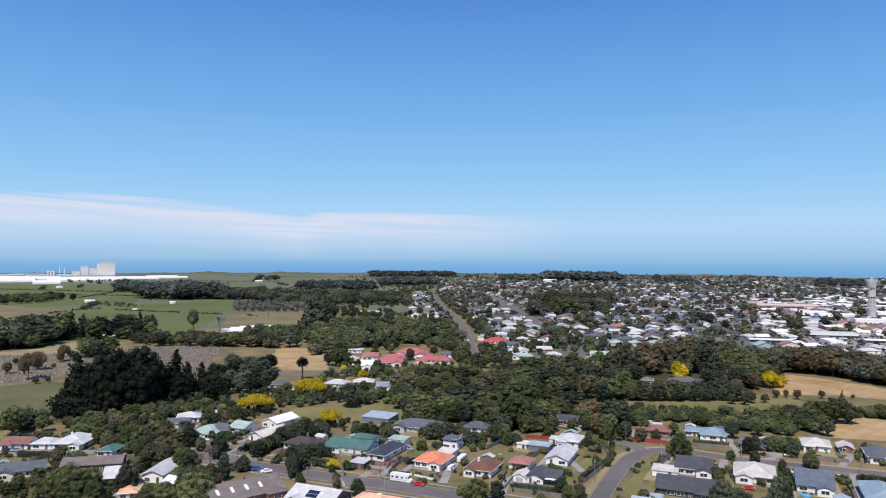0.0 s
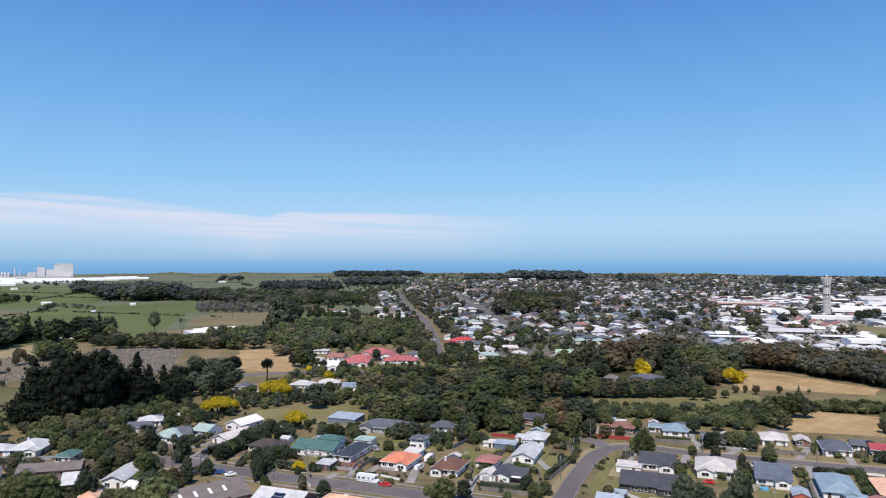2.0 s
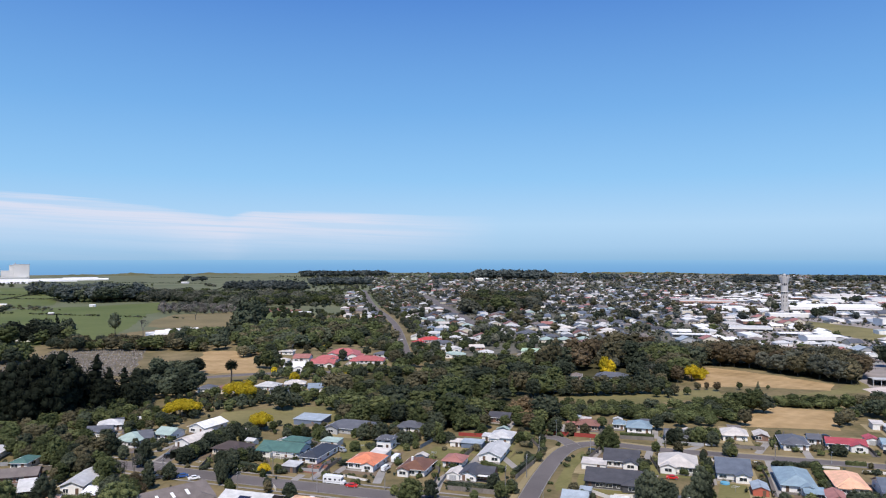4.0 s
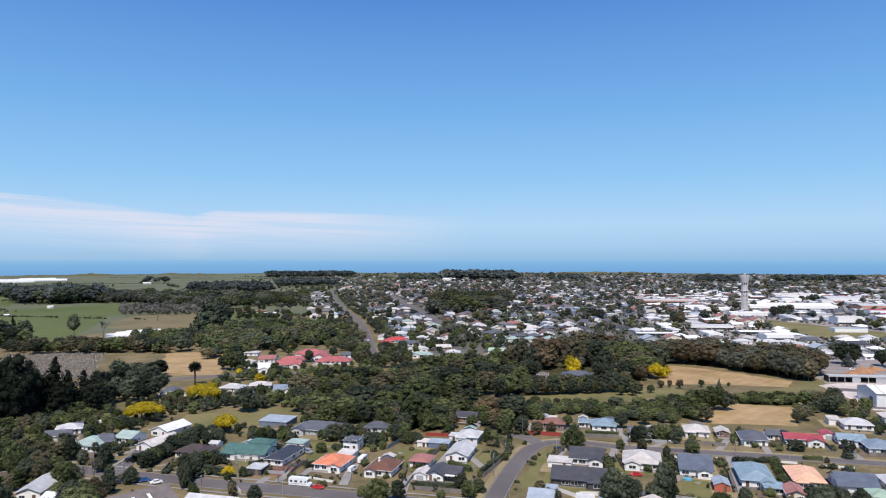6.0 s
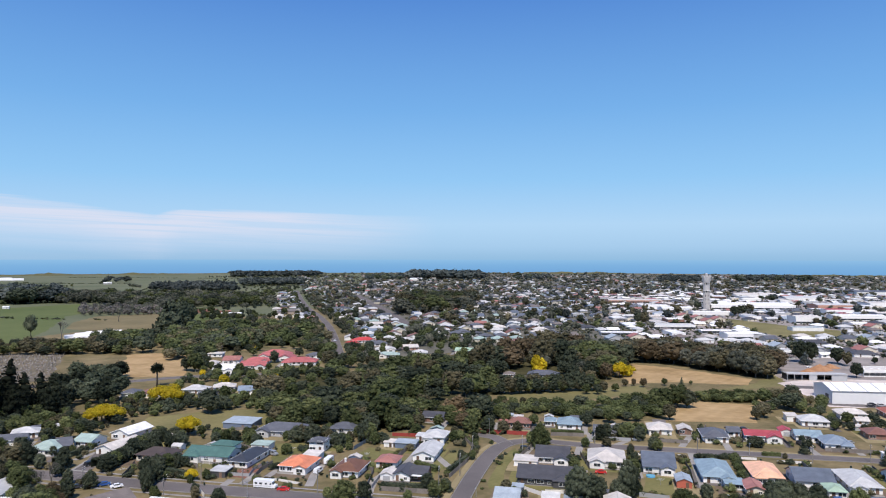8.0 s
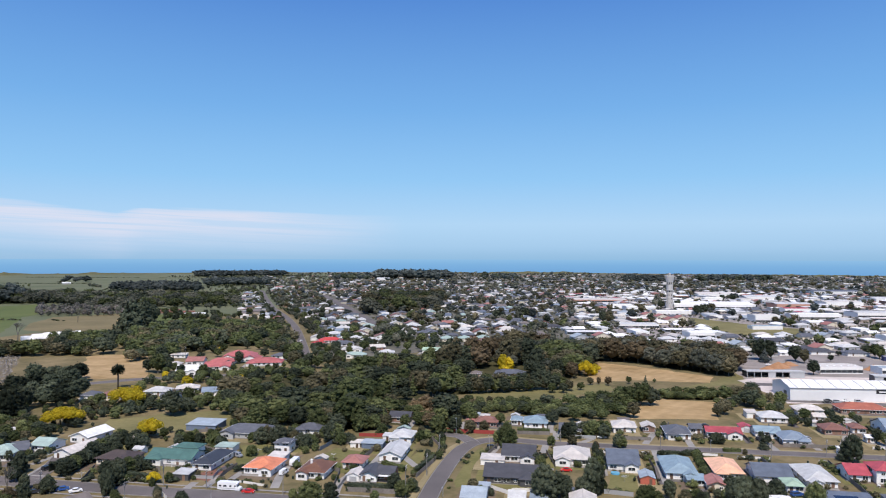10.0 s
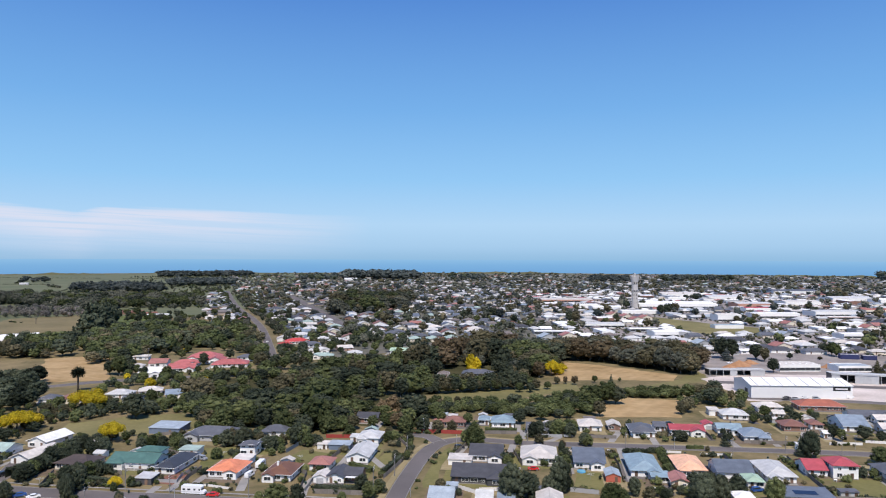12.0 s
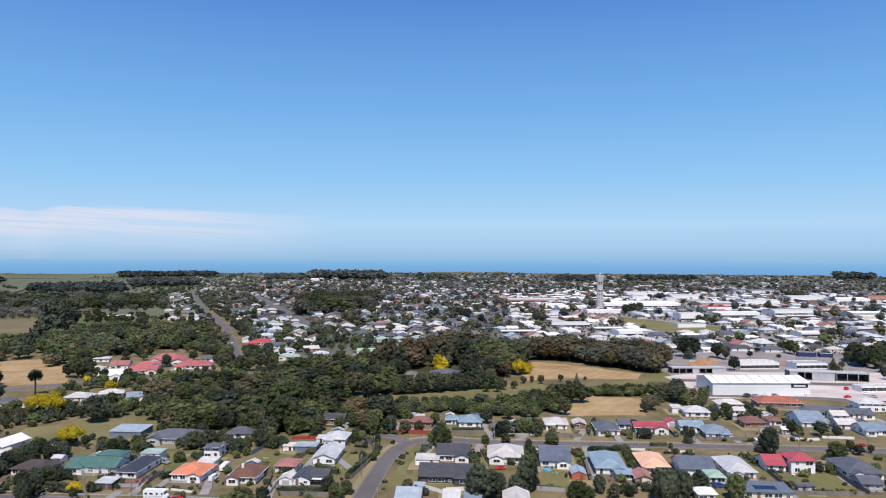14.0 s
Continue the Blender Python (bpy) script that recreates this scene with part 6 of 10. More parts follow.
house(565.0, 532.6, -16, 16, 10, 2.7, "hip", "taupe", "cream", detail=False)
house(486.6, 529.5, -20, 12, 8, 2.7, "gable", "zinc", "white", detail=False)
town_centre()
build_town()

# ---------------------------------------------------------------- fences, drives, vehicles, poles
FENCE_MATS = {"white": WHITE_FENCE, "timber": TIMBER, "red": RED_FENCE, "grey": material("grey_fence", *spread(0.33, 0.335, 0.34, 0.1), rough=0.7), "blue": material("blue_steel_fence", *spread(0.10, 0.14, 0.19, 0.1), rough=0.5)}
FENCE_WORDS = {"white": "low white painted", "timber": "weathered grey-brown timber", "red": "dark red painted", "grey": "grey panelled", "blue": "dark blue steel"}
FENCE_ME = {}
FENCE_LINES = []


def fence(pts, h, kind):
    """A run of fence panels between posts."""
    mat = FENCE_MATS[kind]
    if kind not in FENCE_ME:
        p = Shape()
        edge = [(-1.0 + i * 2 / 24, -0.02 + 0.02 * (i // 2 % 2)) for i in range(25)]
        k = len(edge)
        p.v = [(x, y, z) for z in (0.03, 1.0) for x, y in edge] + [(x, 0.04, z) for z in (0.03, 1.0) for x, _ in edge]
        for i in range(k - 1):
            p.f += [(i, i + 1, k + i + 1, k + i), (2 * k + i + 1, 2 * k + i, 3 * k + i, 3 * k + i + 1), (k + i, k + i + 1, 3 * k + i + 1, 3 * k + i)]
        FENCE_ME[kind] = (p.mesh("panel", mat), Shape().box(-0.06, -0.06, 0, 0.06, 0.06, 1.05).mesh("post", mat))
    panel, post = FENCE_ME[kind]
    ob = tagged(empty("fence", pose(pts[0][0], pts[0][1], 0)), f"{FENCE_WORDS[kind]} garden fence along a boundary", "fence", group="garden fences")
    inv = ob.matrix_basis.inverted()
    for (x0, y0), (x1, y1) in zip(pts, pts[1:]):
        FENCE_LINES.append((x0, y0, x1, y1))
        ln = math.hypot(x1 - x0, y1 - y0)
        k = max(1, round(ln / 2.6))
        a = math.degrees(math.atan2(y1 - y0, x1 - x0))
        for i in range(k):
            t = (i + 0.5) / k
            child("panel", panel, ob, inv @ pose(x0 + (x1 - x0) * t, y0 + (y1 - y0) * t, 0, 0, 0, a) @ Matrix.Diagonal((ln / k / 2, 1, h, 1)))
            if i % 2 == 0:
                child("post", post, ob, inv @ pose(x0 + (x1 - x0) * i / k, y0 + (y1 - y0) * i / k, 0, 0, 0, a) @ Matrix.Diagonal((1, 1, h, 1)))


DRIVES = []


def drive(pts, width):
    line = smooth_line(pts, 3)
    DRIVES.append(line)
    ROADS.append((line, width - 1))
    tagged(new("driveway", strip(line, -width / 2, width / 2, 0.09).mesh("driveway", CONCRETE)), "pale concrete driveway beside a house", "driveway", kind="structure")


def wheel_meshes(r=0.32):
    tyre = Shape()
    rim = Shape()
    for s, rr, w, k in ((tyre, r, 0.11, 14), (rim, r * 0.62, 0.115, 10)):
        ring = [(math.cos(2 * math.pi * i / k) * rr, math.sin(2 * math.pi * i / k) * rr) for i in range(k)]
        s.face(*[(x, -w, z) for x, z in ring]).face(*[(x, w, z) for x, z in ring[::-1]])
        for (x0, z0), (x1, z1) in zip(ring, ring[1:] + ring[:1]):
            s.face((x0, -w, z0), (x0, w, z0), (x1, w, z1), (x1, -w, z1))
    return tyre.mesh("tyre", RUBBER), rim.mesh("rim", STEEL)


TYRE, RIM = wheel_meshes()


def profile_body(profile, half, taper=0.86, zsplit=0.9):
    """A car body from its side profile, drawn in above the waist."""
    s = Shape()
    k = lambda z: half if z < zsplit else half * taper
    for (x0, z0), (x1, z1) in zip(profile, profile[1:] + profile[:1]):
        s.face((x0, -k(z0), z0), (x0, k(z0), z0), (x1, k(z1), z1), (x1, -k(z1), z1))
    s.face(*[(x, -k(z), z) for x, z in profile[::-1]])
    s.face(*[(x, k(z), z) for x, z in profile])
    return s


CAR_PROFILE = [(-2.1, 0.3), (-2.15, 0.75), (-2.0, 0.95), (-1.35, 1.02), (-0.7, 1.42), (0.75, 1.43), (1.35, 0.98), (2.0, 0.85), (2.15, 0.6), (2.1, 0.3)]
SUV_PROFILE = [(-2.2, 0.35), (-2.25, 0.85), (-2.15, 1.0), (-1.95, 1.70), (0.45, 1.72), (1.15, 1.1), (2.1, 1.0), (2.25, 0.7), (2.2, 0.35)]
VAN_PROFILE = [(-2.4, 0.35), (-2.45, 1.0), (-2.4, 1.95), (1.1, 1.98), (1.9, 1.15), (2.4, 1.0), (2.5, 0.7), (2.45, 0.35)]
BODY_ME = {}


def vehicle(name, label, x, y, rot, profile, paint, glass, key):
    ob = tagged(empty(name, pose(x, y, 0.13, 0, 0, rot)), label, name, group="parked vehicles")
    if key not in BODY_ME:
        g = Shape()
        for b in glass:
            g.box(*b)
        BODY_ME[key] = (profile_body(profile, 0.86).mesh("body", paint), g.mesh("glazing", GLASS), Shape().box(2.08, -0.75, 0.62, 2.17, -0.45, 0.78).mesh("headlight", TRIM))
    bd, gl, hl = BODY_ME[key]
    child("body", bd, ob)
    child("glazing", gl, ob, label="dark tinted windows")
    for s in (0, 1.2):
        child("headlight", hl, ob, pose(0, s, 0))
    for wx in (-1.35, 1.35):
        for wy in (-0.82, 0.82):
            t = child("wheel", TYRE, ob, pose(wx, wy, 0.32))
            child("rim", RIM, t)
    return ob


def car(x, y, rot, paint, word):
    vehicle("car", f"{word} parked hatchback car on the ground", x, y, rot, CAR_PROFILE, paint, [(-0.85, -0.78, 1.02, 0.85, 0.78, 1.36), (-1.1, -0.66, 1.06, 1.1, 0.66, 1.30)], ("car", paint.name))


def suv(x, y, rot, paint, word):
    vehicle("suv", f"{word} parked sport utility vehicle", x, y, rot, SUV_PROFILE, paint, [(-1.85, -0.78, 1.12, 0.45, 0.78, 1.58), (-2.07, -0.62, 1.14, 0.86, 0.62, 1.52)], ("suv", paint.name))


def van(x, y, rot, paint):
    vehicle("van", "parked delivery van beside a house", x, y, rot, VAN_PROFILE, paint, [(0.1, -0.79, 1.15, 1.2, 0.79, 1.75), (1.2, -0.62, 1.2, 1.62, 0.62, 1.72)], ("van", paint.name))


def motorhome(x, y, rot):
    ob = tagged(empty("motorhome", pose(x, y, 0.13, 0, 0, rot)), "long white motorhome with dark windows on the street", "motorhome")
    child("body", profile_body([(-4.0, 0.5), (-4.05, 2.9), (-3.9, 3.05), (2.6, 3.05), (3.3, 2.7), (3.0, 2.0), (3.5, 1.35), (4.2, 1.15), (4.3, 0.6), (4.2, 0.4)], 1.12, 0.98, 1.2).mesh("body", CAR_WHITE), ob)
    child("windscreen", Shape().box(2.75, -0.95, 1.4, 3.35, 0.95, 1.95).mesh("windscreen", GLASS), ob, label="dark windscreen")
    for px, w in ((-3.0, 0.9), (-1.2, 1.1), (0.8, 0.7), (2.5, 0.5)):
        child("window", Shape().box(px - w / 2, -1.14, 1.55, px + w / 2, 1.14, 2.15).mesh("window", GLASS), ob, label="dark side window")
    child("stripe", Shape().box(-4.0, -1.135, 0.95, 2.7, 1.135, 1.1).mesh("stripe", CAR_SILVER), ob, label="grey side stripe")
    for wx in (-2.4, 2.9):
        for wy in (-1.0, 1.0):
            t = child("wheel", TYRE, ob, pose(wx, wy, 0.33))
            child("rim", RIM, t)


def caravan(x, y, rot):
    ob = tagged(empty("caravan", pose(x, y, 0.1, 0, 0, rot)), "white touring caravan parked on a driveway", "caravan")
    child("body", profile_body([(-2.9, 0.5), (-3.0, 1.6), (-2.8, 2.6), (2.4, 2.65), (2.9, 2.0), (3.0, 1.2), (2.8, 0.5)], 1.1, 0.97, 1.5).mesh("body", CAR_WHITE), ob)
    for px in (-1.9, 0.0, 1.7):
        child("window", Shape().box(px - 0.5, -1.12, 1.35, px + 0.5, 1.12, 1.95).mesh("window", GLASS), ob, label="dark window")
    child("drawbar", Shape().box(2.8, -0.08, 0.45, 4.0, 0.08, 0.55).mesh("drawbar", STEEL), ob)
    for wy in (-1.0, 1.0):
        t = child("wheel", TYRE, ob, pose(-0.2, wy, 0.33))
        child("rim", RIM, t)


POLE_ME = {}


def power_pole(x, y, h):
    ob = tagged(empty("power_pole", pose(x, y, 0, 0, 0, -23)), "slim concrete power pole with crossarm by the road", "power pole", group="power poles")
    if "pole" not in POLE_ME:
        POLE_ME["pole"] = Shape().tube([(0, 0, 0), (0, 0, 1)], [0.17, 0.10], 8).mesh("pole", KERB)
        POLE_ME["arm"] = Shape().box(-0.06, -1.2, -0.07, 0.06, 1.2, 0.07).mesh("crossarm", TIMBER)
        POLE_ME["insulator"] = Shape().tube([(0, 0, 0.07), (0, 0, 0.25)], [0.06, 0.04], 6).mesh("insulator", TRIM)
    child("pole", POLE_ME["pole"], ob, Matrix.Diagonal((1, 1, h, 1)))
    for z in (h - 0.3, h - 1.1):
        a = child("crossarm", POLE_ME["arm"], ob, pose(0.16, 0, z))
        for py in (-1.1, -0.5, 0.5, 1.1):
            child("insulator", POLE_ME["insulator"], a, pose(0, py, 0))


def street_lamp(x, y, h):
    ob = tagged(empty("street_lamp", pose(x, y, 0, 0, 0, -113)), "slim grey steel street lamp with curved arm", "street lamp", group="street lamps")
    child("pole", Shape().tube([(0, 0, 0), (0, 0, h - 0.2)], [0.09, 0.05], 8).mesh("pole", STEEL), ob)
    child("arm", Shape().box(0, -0.03, h - 0.25, 1.6, 0.03, h - 0.17).mesh("arm", STEEL), ob)
    child("lamp_head", Shape().box(1.4, -0.12, h - 0.28, 2.1, 0.12, h - 0.12).mesh("lamp_head", STEEL), ob)


# ---------------------------------------------------------------- cemetery, palms, bare trees, coast
def headstones(poly, rows_rot, seed, gap=2.6, keep=0.75):
    rnd = random.Random(seed)
    xs, ys = [p[0] for p in poly], [p[1] for p in poly]
    s = Shape()
    cx, cy = sum(xs) / len(xs), sum(ys) / len(ys)
    m = pose(cx, cy, 0, 0, 0, rows_rot)
    r = 95
    j = -r
    while j < r:
        i = -r
        while i < r:
            i += gap * rnd.uniform(0.8, 1.3)
            p = m @ Vector((i, j + rnd.uniform(-0.4, 0.4), 0))
            if rnd.random() > keep or not inside((p.x, p.y), poly) or not clear_of(p.x, p.y, 0.5):
                continue
            a = radians(rows_rot + rnd.uniform(-6, 6))
            w, t, h = rnd.uniform(0.5, 1.1), rnd.uniform(0.15, 0.35), rnd.uniform(0.6, 1.5)
            c, q = math.cos(a), math.sin(a)
            b = Shape().box(-w / 2, -t / 2, 0, w / 2, t / 2, h)
            if rnd.random() < 0.8:
                b.box(-w * 0.6, -2.0, 0, w * 0.6, -0.3, 0.22)
            k = len(s.v)
            s.v += [(p.x + x * c - y * q, p.y + x * q + y * c, z) for x, y, z in b.v]
            s.f += [tuple(n + k for n in f) for f in b.f]
        j += rnd.choice((3.4, 4.6))
    tagged(new("headstones", s.mesh("headstones", STONE)), "rows of grey and white headstones on the turf", "headstones", kind="stuff")


def cabbage_tree(x, y, h):
    """A palm-like tree with a head of stiff blades."""
    ob = tagged(empty("cabbage_tree", pose(x, y, 0)), "tall palm-like cabbage tree with a spiky head", "tree")
    child("trunk", Shape().tube([(0, 0, 0), (0.1, 0, h * 0.4), (0, 0.1, h * 0.8)], [0.6, 0.5, 0.45], 10).mesh("trunk", BARK, smooth=True), ob)
    rng = np.random.default_rng(int(h * 10))
    s = Shape()
    for i in range(620):
        u = rng.normal(0, 1, 3)
        u /= np.linalg.norm(u)
        if u[2] < -0.75:
            continue
        d = Vector(u)
        side = d.cross(Vector((0.3, 0.2, 1))).normalized() * 0.17
        o = Vector((0, 0, h * 0.8))
        ln = h * 0.25 * rng.uniform(0.8, 1.2)
        s.face(o + side, o - side, o + d * ln - side * 0.8, o + d * ln * 1.1 - Vector((0, 0, 0.2)), o + d * ln + side * 0.8)
    child("crown", s.mesh("crown", LEAVES["dark"]), ob)


def bare_tree(x, y, h, seed):
    """Grey tree without leaves: a trunk that forks four times."""
    rnd = random.Random(seed)
    ob = tagged(empty("bare_tree", pose(x, y, 0)), "grey leafless tree with many fine twigs", "tree")
    s, tw = Shape(), Shape()

    def limb(p, d, ln, r, depth):
        q = p + d * ln
        side = d.cross(Vector((rnd.random(), rnd.random(), rnd.random()))).normalized()
        oth = d.cross(side)
        tgt = s if depth < 2 else tw
        c = [side, oth, -side, -oth]
        for a, b in zip(c, c[1:] + c[:1]):
            tgt.face(p + a * r, p + b * r, q + b * r * 0.6, q + a * r * 0.6)
        if depth < 5:
            for _ in range(3):
                nd = (d + Vector((rnd.uniform(-0.7, 0.7), rnd.uniform(-0.7, 0.7), rnd.uniform(-0.2, 0.5)))).normalized()
                limb(q, nd, ln * rnd.uniform(0.6, 0.8), r * 0.6, depth + 1)

    limb(Vector((0, 0, 0)), Vector((0, 0, 1)), h * 0.3, h * 0.03, 0)
    child("trunk", s.mesh("trunk", LEAVES["bare"]), ob)
    child("crown", tw.mesh("crown", LEAVES["bare"]), ob)


def dunes(az0, az1, r, h, seed, label):
    """Low grassy ridge along the cliff top."""
    s = Shape()
    n = int((az1 - az0) * 4)
    rows = []
    for i in range(n + 1):
        a = radians(az0 + (az1 - az0) * i / n)
        e = min(1, 5 * min(i, n - i) / n)
        z = e * h * (0.45 + 0.55 * noise.noise((i * 0.17 + seed, seed * 3.1, 0)) + 0.35 * noise.noise((i * 0.7, seed, 1)))
        rows.append([((r + k) * math.sin(a), (r + k) * math.cos(a), max(0.0, zz)) for k, zz in ((-110, 0), (-40, z * 0.8), (0, z), (50, 0))])
    for a, b in zip(rows, rows[1:]):
        for k in range(3):
            s.face(a[k], b[k], b[k + 1], a[k + 1])
    tagged(new("coastal_ridge", s.mesh("coastal_ridge", HILLSIDE, smooth=True)), label, "hill", kind="structure")


def polytunnel(x, y, rot, w, d):
    """A half-round tunnel house under white sheeting on hoops."""
    ob = tagged(empty("polytunnel", pose(x, y, 0, 0, 0, rot)), "white plastic tunnel house on the farm", "greenhouse")
    s = Shape()
    k = 10
    arc = [(-w / 2 * math.cos(math.pi * i / k), w * 0.42 * math.sin(math.pi * i / k)) for i in range(k + 1)]
    for (x0, z0), (x1, z1) in zip(arc, arc[1:]):
        s.face((x0, 0, z0), (x1, 0, z1), (x1, d, z1), (x0, d, z0))
    s.face(*[(a, 0, b) for a, b in arc[::-1]]).face(*[(a, d, b) for a, b in arc])
    child("cover", s.mesh("cover", ROOFS["white"]), ob)
    for i in range(5):
        child("hoop", Shape().box(-w / 2 - 0.1, i * d / 4 - 0.06, 0, -w / 2, i * d / 4 + 0.06, 1.2).mesh("hoop", STEEL), ob)


def earth_heap(x, y, r, h, seed):
    """A loose heap of orange earth and timber offcuts."""
    s = Shape()
    rows = []
    for j in range(5):
        t = j / 4
        rows.append([((r * (1 - t) * (1 + 0.25 * noise.noise((i * 0.8, j, seed)))) * math.cos(i * 0.524), (r * (1 - t) * (1 + 0.25 * noise.noise((i * 0.8, j, seed)))) * 0.7 * math.sin(i * 0.524), h * t * (1 + 0.2 * noise.noise((i, j * 2, seed)))) for i in range(12)])
    for a, b in zip(rows, rows[1:]):
        for i in range(12):
            s.face(a[i], a[(i + 1) % 12], b[(i + 1) % 12], b[i])
    ob = tagged(new("earth_mound", s.mesh("earth_heap", EARTH)), "heap of orange earth in the works yard", "heap")
    ob.matrix_basis = pose(x, y, 0)


def disc_wall(s, r, z0, z1, k=16, taper=1.0, lid=True):
    a = [(math.cos(2 * math.pi * i / k), math.sin(2 * math.pi * i / k)) for i in range(k)]
    for (x0, y0), (x1, y1) in zip(a, a[1:] + a[:1]):
        s.face((x0 * r, y0 * r, z0), (x1 * r, y1 * r, z0), (x1 * r * taper, y1 * r * taper, z1), (x0 * r * taper, y0 * r * taper, z1))
    if lid:
        s.face(*[(x * r * taper, y * r * taper, z1) for x, y in a])
    return s


POOL_BLUE = material("pool_vinyl", *spread(0.10, 0.33, 0.55, 0.15), rough=0.4)
POOL_WATER = material("pool_water", *spread(0.16, 0.42, 0.55, 0.1), rough=0.08)
BIN_GREEN = material("bin_plastic", *spread(0.02, 0.045, 0.03, 0.2), rough=0.5, each=0.5)
TANK_GREEN = material("tank_plastic", *spread(0.10, 0.13, 0.11, 0.2), rough=0.6, each=0.4)


def paddling_pool(x, y):
    ob = tagged(empty("paddling_pool", pose(x, y, 0)), "round blue paddling pool on a back lawn", "pool")
    child("wall", disc_wall(Shape(), 1.7, 0.0, 0.6, 20, 0.97, False).mesh("wall", POOL_BLUE), ob)
    child("water", disc_wall(Shape(), 1.66, 0.0, 0.5, 20).mesh("water", POOL_WATER), ob, label="still blue water")


def garden_table(x, y):
    ob = tagged(empty("garden_table", pose(x, y, 0, 0, 0, x * 7 % 90)), "white plastic garden table on a lawn", "table", group="garden tables")
    child("tabletop", Shape().box(-0.8, -0.5, 0.7, 0.8, 0.5, 0.75).mesh("tabletop", TRIM), ob)
    leg = Shape().box(-0.04, -0.04, 0, 0.04, 0.04, 0.7).mesh("leg", TRIM)
    for sx in (-0.7, 0.7):
        for sy in (-0.4, 0.4):
            child("leg", leg, ob, pose(sx, sy, 0))


def washing_line(x, y):
    ob = tagged(empty("washing_line", pose(x, y, 0, 0, 0, x * 13 % 90)), "galvanised rotary washing line on a back lawn", "washing line", group="washing lines")
    child("pole", disc_wall(Shape(), 0.04, 0, 2.0, 6).mesh("pole", STEEL), ob)
    for i in range(4):
        child("arm", Shape().box(0, -0.03, 1.95, 1.6, 0.03, 2.0).mesh("arm", STEEL), ob, pose(0, 0, 0, 0, 0, i * 90))
    for k, r in enumerate((0.8, 1.5)):
        s = Shape()
        for i in range(4):
            a, b = math.pi / 2 * i, math.pi / 2 * (i + 1)
            s.face((math.cos(a) * r, math.sin(a) * r, 1.99), (math.cos(b) * r, math.sin(b) * r, 1.99), (math.cos(b) * r, math.sin(b) * r, 2.03), (math.cos(a) * r, math.sin(a) * r, 2.03))
        child("line", s.mesh("line", TRIM), ob)


def wheelie_bin(x, y):
    ob = tagged(empty("wheelie_bin", pose(x, y, 0, 0, 0, x * 5 % 40)), "dark plastic wheelie bin beside a house", "bin", group="wheelie bins")
    s = Shape()
    a, b = (0.22, 0.26), (0.29, 0.36)
    c = [[(sx * w[0], sy * w[1], z) for sx, sy in ((-1, -1), (1, -1), (1, 1), (-1, 1))] for w, z in ((a, 0.06), (b, 0.95))]
    for i in range(4):
        j = (i + 1) % 4
        s.face(c[0][i], c[0][j], c[1][j], c[1][i])
    s.face(*c[0][::-1])
    child("body", s.mesh("body", BIN_GREEN), ob)
    child("lid", Shape().box(-0.30, -0.38, 0.951, 0.30, 0.38, 1.03).mesh("lid", BIN_GREEN), ob)
    for sx in (-0.24, 0.24):
        child("wheel", TYRE, ob, pose(sx, 0.25, 0.11, 0, 0, 90) @ Matrix.Diagonal((0.33, 0.33, 0.33, 1)))


def water_tank(x, y):
    ob = tagged(empty("water_tank", pose(x, y, 0)), "grey-green plastic rainwater tank behind a house", "tank", group="water tanks")
    child("body", disc_wall(Shape(), 1.1, 0, 1.9, 20, 1.0, False).mesh("body", TANK_GREEN), ob)
    child("top", disc_wall(Shape(), 1.1, 1.9, 2.2, 20, 0.4).mesh("top", TANK_GREEN), ob)
# fences, hedges, drives, vehicles, poles
fence([(-19.6, 266.9), (-10.8, 264.0), (-2.0, 257.4)], 0.9, "white")
fence([(-53.4, 280.6), (-48.2, 276.3), (-42.3, 272.5)], 0.9, "white")
fence([(-13.6, 285.2), (-17.2, 277.9), (-19.8, 267.0)], 1.6, "timber")
fence([(-31.9, 274.8), (-21.4, 270.7), (-20.2, 278.9), (-15.4, 285.8)], 1.3, "grey")
fence([(16.9, 281.1), (24.6, 267.6), (20.8, 251.1)], 1.7, "timber")
fence([(19.1, 299.9), (26.2, 312.1)], 1.7, "blue")
fence([(26.5, 312.0), (42.6, 297.5)], 1.8, "timber")
fence([(42.6, 297.5), (28.6, 269.9)], 1.8, "timber")
fence([(78.9, 318.4), (88.6, 314.2)], 1.8, "red")
fence([(90.4, 313.6), (99.3, 309.6)], 1.8, "red")
fence([(38.0, 320.1), (49.5, 316.3)], 1.6, "red")
fence([(109.6, 307.3), (123.6, 302.8)], 1.7, "timber")
fence([(125.0, 298.0), (141.3, 291.6)], 1.5, "grey")
fence([(153.4, 287.7), (164.0, 283.2)], 1.6, "timber")
fence([(131.9, 271.0), (137.4, 269.2)], 1.1, "white")
fence([(149.3, 265.3), (151.6, 263.6)], 1.1, "white")
fence([(170.4, 258.4), (178.1, 255.0)], 1.0, "white")
fence([(183.9, 250.4), (195.6, 245.6)], 1.1, "white")
fence([(249.2, 249.1), (262.8, 244.7)], 1.2, "white")
fence([(267.3, 247.4), (279.6, 241.3)], 1.2, "white")
fence([(150.2, 265.0), (143.4, 245.8), (134.8, 227.9)], 1.5, "timber")
fence([(191.6, 246.0), (185.5, 229.6)], 1.7, "timber")
fence([(214.4, 235.9), (204.3, 213.6), (196.9, 197.5)], 1.7, "timber")
fence([(228.6, 205.6), (222.5, 193.6), (219.1, 183.3)], 1.7, "timber")
fence([(192.3, 192.1), (216.1, 182.5)], 1.6, "timber")
fence([(289.5, 280.0), (273.1, 272.7)], 1.7, "timber")
fence([(169.8, 285.6), (188.5, 308.9)], 1.6, "timber")
